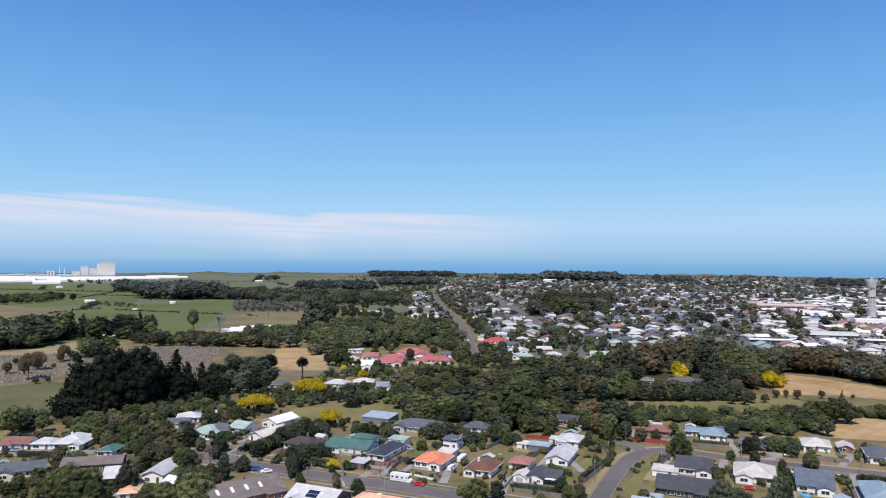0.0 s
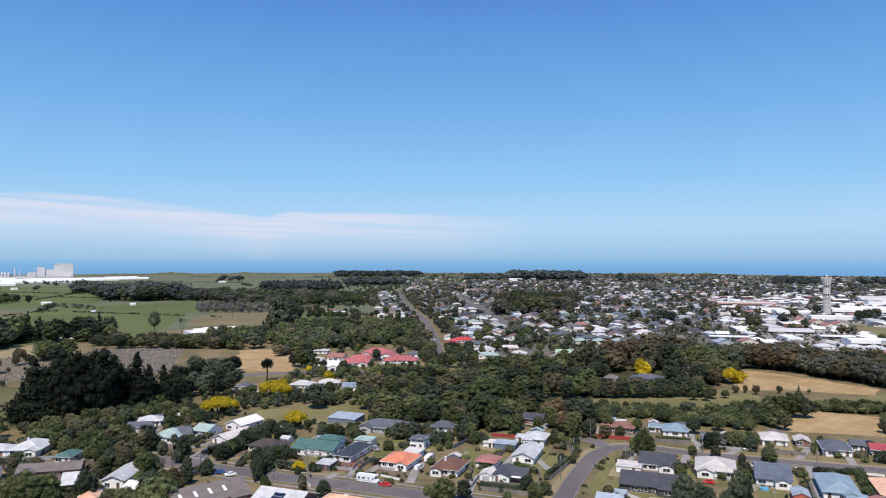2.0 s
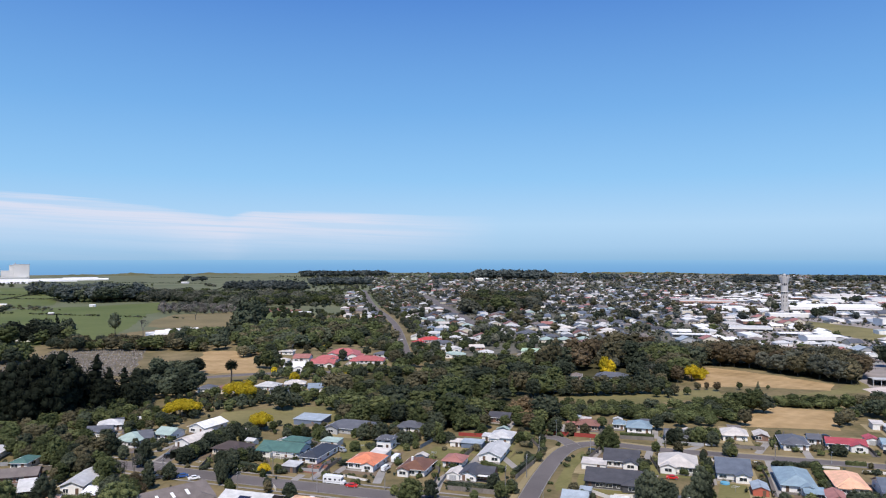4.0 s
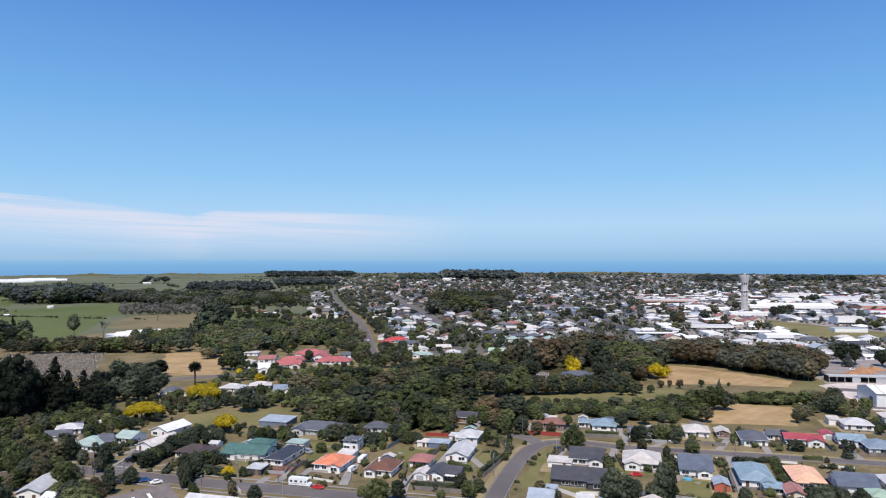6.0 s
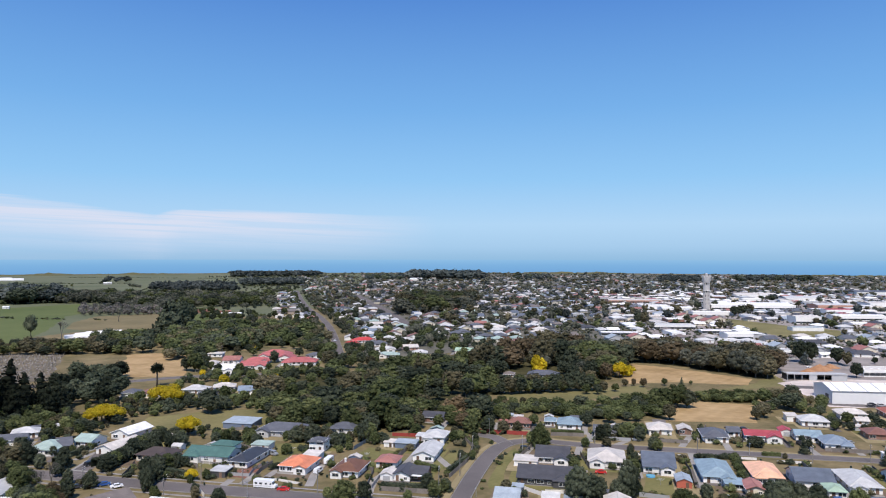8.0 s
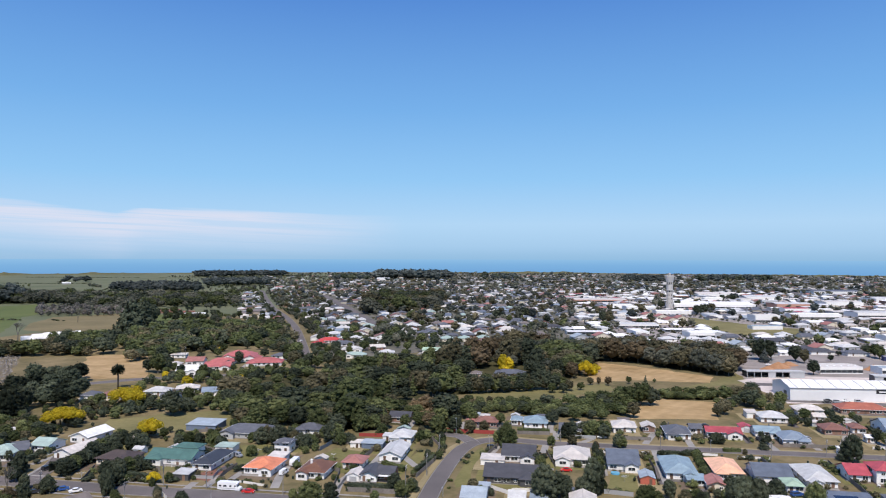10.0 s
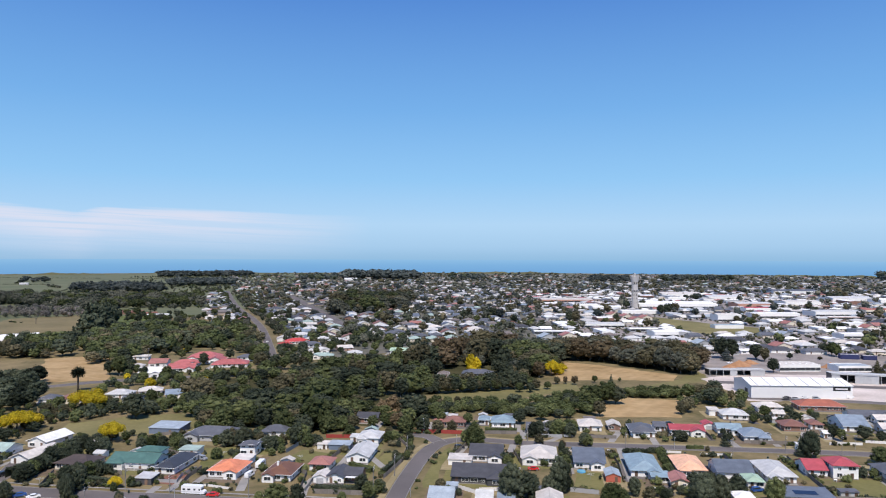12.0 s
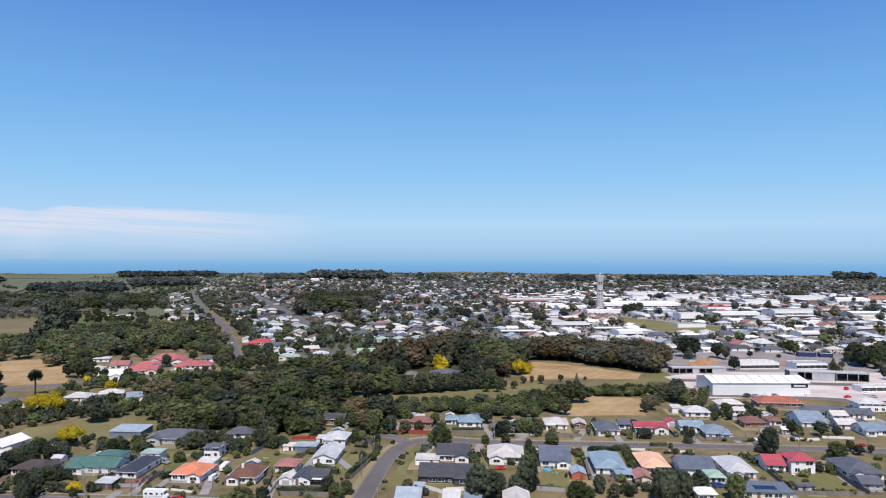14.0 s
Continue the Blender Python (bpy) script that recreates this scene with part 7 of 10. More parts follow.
fence([(188.5, 279.5), (202.1, 304.5)], 1.6, "timber")
fence([(204.0, 269.1), (211.1, 285.6)], 1.5, "timber")
fence([(216.8, 264.9), (233.3, 294.3)], 1.6, "timber")
fence([(51.4, 255.3), (63.4, 275.3), (67.8, 289.2)], 1.7, "timber")
fence([(83.5, 273.7), (96.6, 293.0)], 1.7, "timber")
fence([(72.3, 241.8), (79.7, 229.2)], 1.4, "white")
fence([(80.9, 232.6), (90.7, 230.6)], 1.4, "white")
fence([(110.8, 275.2), (106.4, 254.8)], 1.7, "timber")
fence([(131.2, 268.5), (119.4, 238.6)], 1.7, "timber")
fence([(171.9, 250.7), (156.2, 231.6)], 1.7, "timber")
fence([(111.5, 223.7), (119.8, 218.5)], 1.6, "grey")
fence([(25.1, 246.0), (42.0, 239.3)], 1.7, "timber")
fence([(22.1, 248.2), (27.3, 263.3)], 1.5, "grey")
fence([(48.8, 319.7), (53.1, 315.2)], 1.3, "white")
fence([(68.9, 316.3), (69.6, 288.6)], 1.6, "timber")
fence([(72.9, 308.7), (67.4, 287.6)], 1.0, "white")
fence([(214.8, 261.4), (234.8, 252.8)], 1.6, "timber")
fence([(-185.5, 287.8), (-172.6, 286.4)], 1.5, "grey")
fence([(-154.8, 288.4), (-143.6, 291.1)], 1.6, "grey")
fence([(-52.7, 276.9), (-42.2, 273.4)], 1.0, "white")
fence([(-137.3, 279.2), (-123.8, 284.1)], 1.6, "timber")
fence([(-66.9, 295.1), (-67.3, 277.4)], 1.6, "timber")
fence([(-51.5, 295.4), (-41.8, 285.6)], 1.6, "timber")
fence([(-35.2, 343.4), (-22.9, 346.0)], 1.5, "timber")
fence([(-37.0, 323.8), (-20.1, 304.8)], 1.5, "timber")
fence([(-37.7, 258.3), (-34.6, 250.7)], 1.4, "white")
hedge([(-172.2, 285.6), (-153.3, 286.0)], 2.2, 2.0, "dark")
hedge([(-81.5, 293.1), (-76.2, 303.7), (-70.2, 315.1), (-64.0, 328.4), (-56.4, 343.0)], 3.5, 3.0, "dark")
hedge([(-99.2, 303.2), (-89.4, 324.7)], 2.0, 2, "dark")
hedge([(25.5, 249.6), (42.7, 243.3)], 2.0, 1.6, "dark")
hedge([(52.1, 260.7), (63.3, 277.8)], 2.0, 1.6, "dark")
hedge([(156.4, 263.0), (169.7, 257.7)], 1.6, 1.5, "dark")
hedge([(170.3, 255.7), (157.9, 231.1)], 1.8, 1.5, "dark")
hedge([(110.6, 310.3), (124.4, 304.7)], 2.2, 2, "green")
hedge([(-52.4, 281.5), (-42.6, 274.5)], 2.0, 1.8, "dark")
hedge([(41.7, 273.0), (48.7, 263.3)], 2.2, 2.0, "green")
hedge([(277.0, 280.2), (262.0, 253.3)], 1.5, 1.4, "dark")
hedge([(191.3, 258.1), (184.3, 260.4)], 1.6, 1.5, "green")
hedge([(-208.0, 330.7), (-191.0, 328.9)], 2, 2, "green")
drive([(-88.0, 290.5), (-85.9, 303.5), (-83.6, 317.8)], 3.2)
drive([(0.4, 255.4), (2.7, 270.0), (5.5, 281.1)], 3.2)
drive([(20.1, 241.9), (23.6, 256.5), (27.3, 263.3)], 3.2)
drive([(157.5, 269.2), (148.6, 249.8), (138.0, 226.9)], 3.2)
drive([(95.5, 291.4), (84.1, 273.5)], 3)
drive([(158.5, 278.7), (171.4, 293.9)], 3)
drive([(175.2, 268.3), (181.0, 281.9)], 3)
drive([(207.3, 255.8), (213.6, 273.5)], 3)
drive([(215.9, 240.8), (205.9, 215.3)], 3)
drive([(129.6, 285.1), (139.8, 292.1)], 3)
drive([(51.2, 289.4), (54.2, 268.9)], 3)
drive([(109.6, 275.5), (115.8, 287.7)], 3)
drive([(-29.8, 261.7), (-27.4, 268.6)], 3)
drive([(-23.4, 262.0), (-18.9, 275.1)], 3)
drive([(262.4, 276.1), (233.6, 249.2)], 3.4)
motorhome(-14.8, 256.5, -22)
car(-8.3, 252.3, -18, CAR_RED, "red")
van(3.9, 271.0, 61, CAR_WHITE)
caravan(8.2, 282.2, 68)
car(-71.4, 269.6, 14, CAR_BLUE, "blue")
car(-66.5, 266.5, 24, CAR_WHITE, "white")
suv(-83.9, 296.9, 53, CAR_DARK, "dark")
car(-21.4, 239.2, -23, CAR_WHITE, "white")
suv(90.6, 286.4, -18, CAR_DARK, "dark")
car(108.9, 250.1, -18, CAR_RED, "red")
car(271.9, 230.8, -18, CAR_RED, "bright red")
suv(174.8, 206.1, -3, CAR_BLUE, "dark blue")
car(233.5, 269.2, 13, CAR_SILVER, "silver")
car(144.2, 291.7, -18, CAR_SILVER, "silver")
suv(212.2, 272.8, 10, CAR_DARK, "dark")
car(302.2, 333.3, -18, CAR_DARK, "dark")
car(305.7, 324.5, -0, CAR_WHITE, "white")
car(-181.4, 293.3, 17, CAR_DARK, "dark")
car(-177.6, 293.4, 18, CAR_SILVER, "silver")
car(-80.2, 268.4, 21, CAR_DARK, "dark")
van(-14.2, 298.3, -43, CAR_SILVER)
suv(309.0, 332.9, -18, CAR_SILVER, "silver")
car(306.6, 337.3, -18, CAR_DARK, "dark")
car(316.2, 334.1, -18, CAR_WHITE, "white")
suv(321.4, 330.7, -18, CAR_SILVER, "silver")
suv(380.7, 334.0, 20, CAR_RED, "bright red")
car(364.8, 460.2, 10, CAR_WHITE, "white")
car(394.9, 418.3, -10, CAR_SILVER, "silver")
suv(435.9, 410.9, -10, CAR_DARK, "dark")
car(377.6, 318.0, -30, CAR_WHITE, "white")
car(374.1, 310.2, -30, CAR_SILVER, "silver")
car(202.7, 300.5, -20, CAR_DARK, "dark")
car(359.0, 314.2, -3, CAR_RED, "red")
van(342.9, 328.2, -3, CAR_WHITE)
car(25.7, 688.7, 67, CAR_WHITE, "white")
power_pole(43.8, 235.2, 11.0)
power_pole(239.5, 233.1, 8.8)
power_pole(-38.0, 266.9, 7.7)
power_pole(3.3, 247.4, 8.1)
power_pole(55.9, 257.3, 8.4)
street_lamp(82.4, 315.1, 7.6)
power_pole(67.9, 287.4, 7.1)
power_pole(197.2, 246.9, 7.1)
power_pole(159.9, 268.4, 6.1)
power_pole(123.6, 290.1, 7.6)
power_pole(220.9, 243.7, 7.3)
power_pole(264.7, 222.1, 7.8)
street_lamp(56.4, 233.4, 3.8)
power_pole(-65.8, 569.4, 12.4)
power_pole(-47.9, 251.7, 6.9)
street_lamp(-20.2, 247.3, 5.9)
power_pole(-80.0, 274.9, 5.9)
street_lamp(253.4, 239.8, 6.4)
street_lamp(179.6, 262.0, 5.4)
power_pole(610.1, 548.3, 14.4)
street_lamp(88.2, 282.6, 7.6)
power_pole(-22.9, 260.7, 6.1)
paddling_pool(125.7, 243.1)
garden_table(210.6, 207.9)
garden_table(141.0, 217.8)
garden_table(72.1, 234.2)
garden_table(-124.8, 321.9)
washing_line(124.8, 234.0)
washing_line(43.8, 286.7)
washing_line(167.8, 211.6)
washing_line(267.0, 251.7)
washing_line(-6.1, 300.5)
washing_line(23.7, 286.7)
washing_line(-68.6, 282.8)
washing_line(-114.8, 263.6)
wheelie_bin(73.1, 272.1)
wheelie_bin(104.3, 248.7)
wheelie_bin(135.0, 240.8)
wheelie_bin(158.4, 259.6)
wheelie_bin(178.5, 253.0)
wheelie_bin(189.3, 244.2)
wheelie_bin(207.2, 238.3)
wheelie_bin(183.6, 278.9)
wheelie_bin(170.5, 283.2)
wheelie_bin(23.2, 256.6)
wheelie_bin(7.1, 264.5)
wheelie_bin(-10.8, 264.0)
wheelie_bin(-56.4, 268.1)
wheelie_bin(-36.4, 263.6)
water_tank(96.1, 269.5)
water_tank(14.2, 270.3)
water_tank(219.5, 269.4)
water_tank(252.2, 260.9)
water_tank(-144.1, 283.7)
water_tank(-90.8, 320.6)
headstones([(-251, 544), (-280, 640), (-201, 643), (-168, 506), (-191, 493)], -20, 3)
headstones([(-295, 446), (-360, 571), (-301, 590), (-271, 609), (-254, 491), (-257, 468), (-274, 446)], 10, 4, 3.4, 0.6)
dunes(-34, -28, 3480, 12, 1, "low grassy hills above the sea cliffs")
dunes(-24, -9, 3500, 13, 5, "low brown-green hills above the sea cliffs")
dunes(-8, 3, 3540, 9, 9, "low coastal rise")
dunes(12, 27, 3540, 13, 7, "low coastal rise behind the town")
dunes(33, 55, 3540, 10, 11, "low coastal rise behind the town")
cabbage_tree(-93.4, 468.3, 14.3)
bare_tree(-88.8, 269.7, 10.2, 0)
bare_tree(-237.6, 746.6, 21.0, 1)
bare_tree(-234.3, 943.3, 16.7, 2)
bare_tree(-91.0, 265.4, 8.1, 3)
polytunnel(-238.8, 757.8, -65, 9, 34)
polytunnel(-234.4, 775.6, -65, 9, 34)
polytunnel(-227.4, 788.2, -65, 9, 34)
earth_heap(365.0, 449.5, 10, 4.5, 0)
earth_heap(380.2, 457.1, 8, 3.2, 1)
earth_heap(426.2, 425.1, 8, 4, 2)
earth_heap(351.8, 444.8, 6, 2.5, 3)
yard_things()

# ---------------------------------------------------------------- single trees, then woods
tree(107.2, 223.9, 13.2, "broad", "dark", 0.62)
tree(101.9, 220.7, 8.1, "broad", "dark", 0.8)
tree(111.6, 226.2, 5.2, "broad", "green", 0.9)
tree(117.7, 206.8, 7.9, "broad", "light", 1.1)
tree(122.1, 207.1, 6.0, "broad", "green", 1.0)
tree(147.1, 200.0, 10.6, "broad", "dark", 0.9)
tree(148.9, 208.9, 3.9, "broad", "green", 1)
tree(136.7, 212.9, 3.3, "broad", "green", 1)
tree(102.7, 238.4, 2.9, "shrub", "green", 1)
tree(134.9, 219.8, 4.4, "conifer", "dark", 1.0)
tree(225.4, 235.0, 12.1, "broad", "dark", 0.75)
tree(223.4, 238.3, 8.4, "conifer", "dark", 1.0)
tree(246.2, 220.4, 7.4, "broad", "green", 1.3)
tree(260.1, 226.3, 5.3, "broad", "light", 0.9)
tree(229.9, 208.9, 3.3, "broad", "dark", 1.0)
tree(154.6, 207.0, 6.7, "broad", "dark", 1.0)
tree(160.2, 205.2, 5.3, "broad", "dark", 1.0)
tree(166.5, 205.6, 4.0, "broad", "green", 1.0)
tree(177.2, 202.1, 5.6, "broad", "light", 0.9)
tree(269.9, 249.7, 7.3, "broad", "dark", 1.2)
tree(274.4, 246.1, 5.9, "broad", "dark", 1.0)
tree(41.3, 244.4, 6.3, "broad", "dark", 1.0)
tree(46.9, 240.7, 4.9, "broad", "green", 0.9)
tree(11.6, 235.3, 8.5, "broad", "green", 1.3)
tree(33.2, 235.3, 3.7, "broad", "light", 1)
tree(27.1, 313.7, 8.8, "broad", "green", 0.95)
tree(33.5, 306.0, 4.6, "broad", "dark", 1.0)
tree(97.8, 288.7, 11.0, "broad", "green", 0.9)
tree(96.6, 296.9, 5.5, "broad", "green", 1.0)
tree(66.8, 306.7, 5.0, "broad", "light", 1.0)
tree(102.0, 259.4, 4.5, "broad", "green", 1.0)
tree(130.0, 268.9, 5.2, "broad", "dark", 0.7)
tree(145.3, 275.1, 5.7, "broad", "green", 1.0)
tree(126.5, 284.2, 5.0, "broad", "olive", 1.0)
tree(134.6, 302.5, 6.1, "broad", "dark", 1.0)
tree(148.7, 301.3, 6.4, "broad", "green", 1.0)
tree(145.5, 307.0, 5.7, "broad", "dark", 1.0)
tree(190.5, 271.4, 5.1, "broad", "dark", 1.1)
tree(202.8, 259.3, 7.5, "conifer", "dark", 1.0)
tree(-18.1, 346.8, 5.7, "broad", "green", 1.0)
tree(-49.5, 517.5, 3.2, "broad", "green", 1.25)
tree(-44.3, 515.0, 4.5, "broad", "dark", 1.25)
tree(-38.7, 517.8, 2.8, "broad", "light", 1.25)
tree(-33.2, 515.4, 3.8, "broad", "olive", 1.25)
tree(-28.2, 523.5, 5.0, "broad", "green", 1.25)
tree(-22.2, 521.0, 3.2, "broad", "dark", 1.25)
tree(-16.0, 523.9, 4.5, "broad", "light", 1.25)
tree(-10.5, 521.4, 2.8, "broad", "olive", 1.25)
tree(-4.6, 524.3, 3.8, "broad", "green", 1.25)
tree(1.3, 521.8, 5.0, "broad", "dark", 1.25)
tree(7.3, 530.2, 3.2, "broad", "light", 1.25)
tree(11.9, 547.4, 4.5, "broad", "olive", 1.25)
tree(-49.2, 497.3, 2.8, "broad", "green", 1.25)
tree(-53.7, 494.7, 3.8, "broad", "dark", 1.25)
tree(-59.5, 496.9, 5.0, "broad", "light", 1.25)
tree(-3.5, 320.0, 7.5, "broad", "olive", 1.1)
tree(3.2, 323.5, 6.5, "broad", "green", 1.1)
tree(-9.3, 321.8, 4.5, "broad", "green", 1.1)
tree(12.0, 307.5, 6.5, "broad", "dark", 1.1)
tree(16.7, 308.7, 5, "broad", "green", 1.1)
tree(9.1, 317.7, 5.5, "broad", "olive", 1.1)
tree(7.5, 322.0, 6.2, "broad", "dark", 1.0)
tree(22.5, 321.5, 5.6, "broad", "green", 1.1)
tree(12.0, 345.0, 9.5, "broad", "green", 1.2)
tree(-4.2, 320.2, 6.5, "broad", "dark", 0.9)
tree(2.6, 317.9, 7.7, "broad", "dark", 1.0)
tree(-34.0, 329.9, 5.3, "broad", "light", 1.0)
tree(-24.4, 321.2, 6.2, "broad", "green", 1.0)
tree(-41.1, 334.1, 3.6, "broad", "dark", 1.0)
tree(-54.1, 271.0, 7.3, "broad", "dark", 0.8)
tree(-55.1, 260.1, 9.1, "broad", "dark", 0.6)
tree(-51.8, 302.2, 2.2, "broad", "dark", 1.0)
tree(-55.0, 293.8, 4.2, "broad", "dark", 1.0)
tree(-46.8, 289.0, 3.7, "broad", "dark", 1.0)
tree(-36.8, 271.3, 3.9, "broad", "green", 1.0)
tree(-34.8, 283.7, 2.5, "shrub", "light", 1.0)
tree(-70.7, 306.1, 7.9, "broad", "dark", 1.0)
tree(-66.5, 308.5, 6.5, "broad", "dark", 1.0)
tree(-62.2, 310.9, 6.6, "broad", "dark", 1.0)
tree(-57.5, 317.4, 6.8, "broad", "dark", 1.0)
tree(-53.7, 318.6, 7.3, "broad", "dark", 1.0)
tree(-122.6, 234.3, 10.9, "broad", "green", 1.3)
tree(-114.2, 230.8, 8.3, "broad", "green", 1)
tree(-108.9, 243.5, 8.6, "broad", "green", 0.9)
tree(-81.1, 231.3, 11.7, "broad", "green", 1.3)
tree(-99.2, 267.4, 8.6, "broad", "light", 1)
tree(-114.2, 285.9, 9.2, "broad", "olive", 1)
tree(-119.4, 281.8, 9.0, "broad", "green", 1)
tree(-134.7, 298.1, 8.4, "broad", "green", 1)
tree(-143.9, 302.3, 7.3, "broad", "light", 1)
tree(-136.7, 313.7, 6.5, "broad", "green", 1.0)
tree(-108.9, 303.0, 9.7, "broad", "dark", 1.0)
tree(-92.8, 294.6, 8.3, "broad", "dark", 0.8)
tree(-75.7, 267.8, 6.4, "broad", "dark", 1.0)
tree(-87.2, 257.4, 5.2, "broad", "olive", 1.0)
tree(-80.0, 257.6, 7.2, "broad", "dark", 0.8)
tree(-90.6, 229.5, 8.8, "broad", "green", 1.2)
tree(-95.7, 228.4, 7.3, "broad", "olive", 1.2)
tree(-75.2, 290.7, 3.5, "broad", "dark", 1.0)
tree(-73.2, 296.7, 4.3, "broad", "dark", 1.0)
tree(-70.9, 302.0, 5.8, "broad", "dark", 1.0)
tree(-67.5, 308.5, 6.7, "broad", "dark", 1.0)
tree(-64.5, 318.1, 5.9, "broad", "dark", 1.0)
tree(-61.3, 328.5, 4.5, "broad", "dark", 1.0)
tree(-56.0, 266.0, 8.1, "broad", "dark", 0.7)
tree(-50.9, 251.7, 5.0, "broad", "green", 0.8)
tree(-52.7, 295.3, 3.5, "shrub", "dark", 1.0)
tree(-55.5, 285.4, 5.5, "broad", "dark", 1.0)
tree(-48.0, 288.7, 4.2, "broad", "dark", 1.0)
tree(-29.0, 241.3, 6.4, "broad", "dark", 0.9)
tree(-37.3, 248.8, 5.0, "broad", "olive", 0.7)
tree(-195.1, 320.4, 14.1, "broad", "green", 1)
tree(-185.3, 325.8, 9.1, "broad", "green", 1.0)
tree(-146.0, 266.6, 4.3, "broad", "olive", 1.0)
tree(-145.8, 238.4, 4.8, "broad", "green", 1.0)
tree(-136.6, 235.8, 4.7, "broad", "light", 1.0)
tree(-51.8, 384.5, 13.9, "broad", "dark", 1.0)
tree(-46.1, 416.0, 9.4, "broad", "green", 1.0)
tree(-65.0, 333.8, 5.4, "broad", "green", 1.0)
tree(-27.1, 329.2, 5.3, "broad", "green", 1.0)
tree(-268.8, 756.4, 25.0, "open", "dark", 0.62)
tree(-292.9, 542.3, 13.9, "umbrella", "olive", 0.5)
tree(-272.9, 462.8, 18.6, "umbrella", "bronze", 0.5)
tree(-289.8, 501.7, 14.1, "umbrella", "bronze", 0.6)
tree(-295.2, 557.3, 7.6, "broad", "olive", 1.0)
tree(-273.2, 558.1, 15.7, "broad", "dark", 1.1)
tree(-129.0, 413.8, 15.0, "broad", "dark", 0.8)
tree(-169.8, 965.4, 24.9, "broad", "dark", 0.8)
tree(-663.6, 1260.2, 15.2, "broad", "dark", 1.0)
tree(-25.3, 556.6, 10.5, "broad", "dark", 0.9)
tree(-48.3, 500.1, 6.6, "broad", "green", 1.2)
tree(-41.9, 492.1, 6.9, "broad", "dark", 1.1)
tree(5.5, 484.1, 7.7, "broad", "green", 1)
tree(17.1, 489.1, 6.5, "broad", "green", 1)
tree(26.7, 525.3, 7.5, "broad", "dark", 1)
tree(378.1, 485.5, 19.0, "broad", "dark", 0.85)
tree(385.8, 483.1, 17.1, "broad", "dark", 0.8)
tree(372.8, 473.8, 10.3, "conifer", "hazy_dark", 1.6)
tree(399.3, 472.1, 14.1, "broad", "dark", 0.95)
tree(398.8, 462.3, 12.4, "broad", "olive", 0.8)
tree(366.7, 416.3, 11.8, "broad", "dark", 0.9)
tree(427.2, 466.7, 6.2, "broad", "dark", 1.0)
tree(434.5, 392.1, 9.5, "conifer", "olive", 1.7)
tree(478.2, 475.6, 13.1, "broad", "green", 0.8)
tree(475.9, 469.0, 11.9, "broad", "green", 0.9)
tree(483.6, 489.1, 10.1, "broad", "dark", 0.9)
tree(447.6, 456.9, 3.6, "shrub", "bronze", 1.4)
tree(459.1, 492.9, 4.4, "shrub", "dark", 1.4)
tree(487.2, 424.8, 9.5, "broad", "dark", 1)
tree(451.8, 400.3, 5.9, "broad", "olive", 1)
tree(380.2, 458.5, 3.4, "shrub", "olive", 1.3)
tree(453.9, 506.2, 4.4, "shrub", "green", 1.4)
tree(529.6, 494.8, 7.6, "broad", "olive", 1.2)
tree(504.5, 523.9, 7.1, "broad", "dark", 1.2)
tree(528.6, 573.5, 7.6, "broad", "dark", 1.2)
tree(213.7, 449.4, 5.7, "shrub", "yellow", 1.5)
tree(217.0, 450.8, 6.5, "broad", "yellow", 0.9)
tree(219.2, 465.8, 6.3, "broad", "yellow", 1.1)
tree(224.7, 464.0, 5.5, "shrub", "yellow", 1.3)
tree(224.4, 477.9, 10.3, "broad", "light", 0.9)
tree(229.6, 481.9, 7.8, "broad", "olive", 0.9)
tree(223.9, 483.8, 11.3, "broad", "light", 0.6)
tree(203.3, 415.5, 5.3, "broad", "bronze", 0.75)
tree(207.1, 410.0, 6.0, "broad", "bronze", 1.0)
tree(197.5, 415.2, 5.6, "shrub", "olive", 1.0)
tree(223.6, 413.4, 5.0, "broad", "green", 1.0)
tree(227.4, 399.3, 7.5, "spire", "dark", 1.6)
tree(241.2, 412.2, 3.1, "shrub", "green", 0.9)
tree(184.8, 351.3, 9.8, "broad", "green", 1.2)
tree(189.9, 349.7, 13.1, "broad", "green", 1.0)
tree(196.5, 350.7, 13.2, "broad", "green", 1.1)
tree(202.2, 350.5, 11.0, "broad", "dark", 1.1)
tree(188.3, 353.4, 9.9, "broad", "olive", 1.1)
tree(195.6, 354.2, 10.7, "broad", "green", 1.2)
tree(-78.5, 523.2, 15.1, "broad", "green", 0.9)
tree(-85.7, 530.1, 10.7, "broad", "dark", 1)
tree(-72.0, 525.7, 8.8, "broad", "dark", 1)
tree(102.2, 294.1, 6.5, "broad", "green", 1.0)
tree(128.8, 295.7, 7.7, "broad", "dark", 0.8)
tree(139.9, 295.3, 7.3, "broad", "green", 1.0)
tree(145.2, 291.4, 7.2, "broad", "dark", 0.9)
tree(90.5, 225.7, 10.9, "broad", "green", 1.05)
tree(94.8, 221.9, 9.6, "broad", "dark", 1.0)
tree(119.8, 244.3, 7.4, "broad", "light", 0.8)
tree(139.0, 212.2, 3.7, "shrub", "green", 1.2)
tree(142.7, 210.9, 3.1, "shrub", "dark", 1.2)
tree(147.2, 210.7, 3.6, "broad", "dark", 1.0)
tree(258.6, 256.6, 7.3, "broad", "dark", 0.8)
tree(259.1, 252.2, 6.2, "broad", "green", 0.8)
tree(259.0, 221.3, 4.9, "broad", "dark", 1.2)
tree(266.0, 221.7, 4.0, "broad", "bronze", 1.0)
tree(224.0, 208.6, 4.5, "broad", "dark", 0.9)
tree(227.1, 206.8, 4.1, "broad", "green", 0.9)
tree(245.1, 291.8, 5.1, "broad", "green", 1.0)
tree(251.9, 289.6, 5.1, "broad", "dark", 1.0)
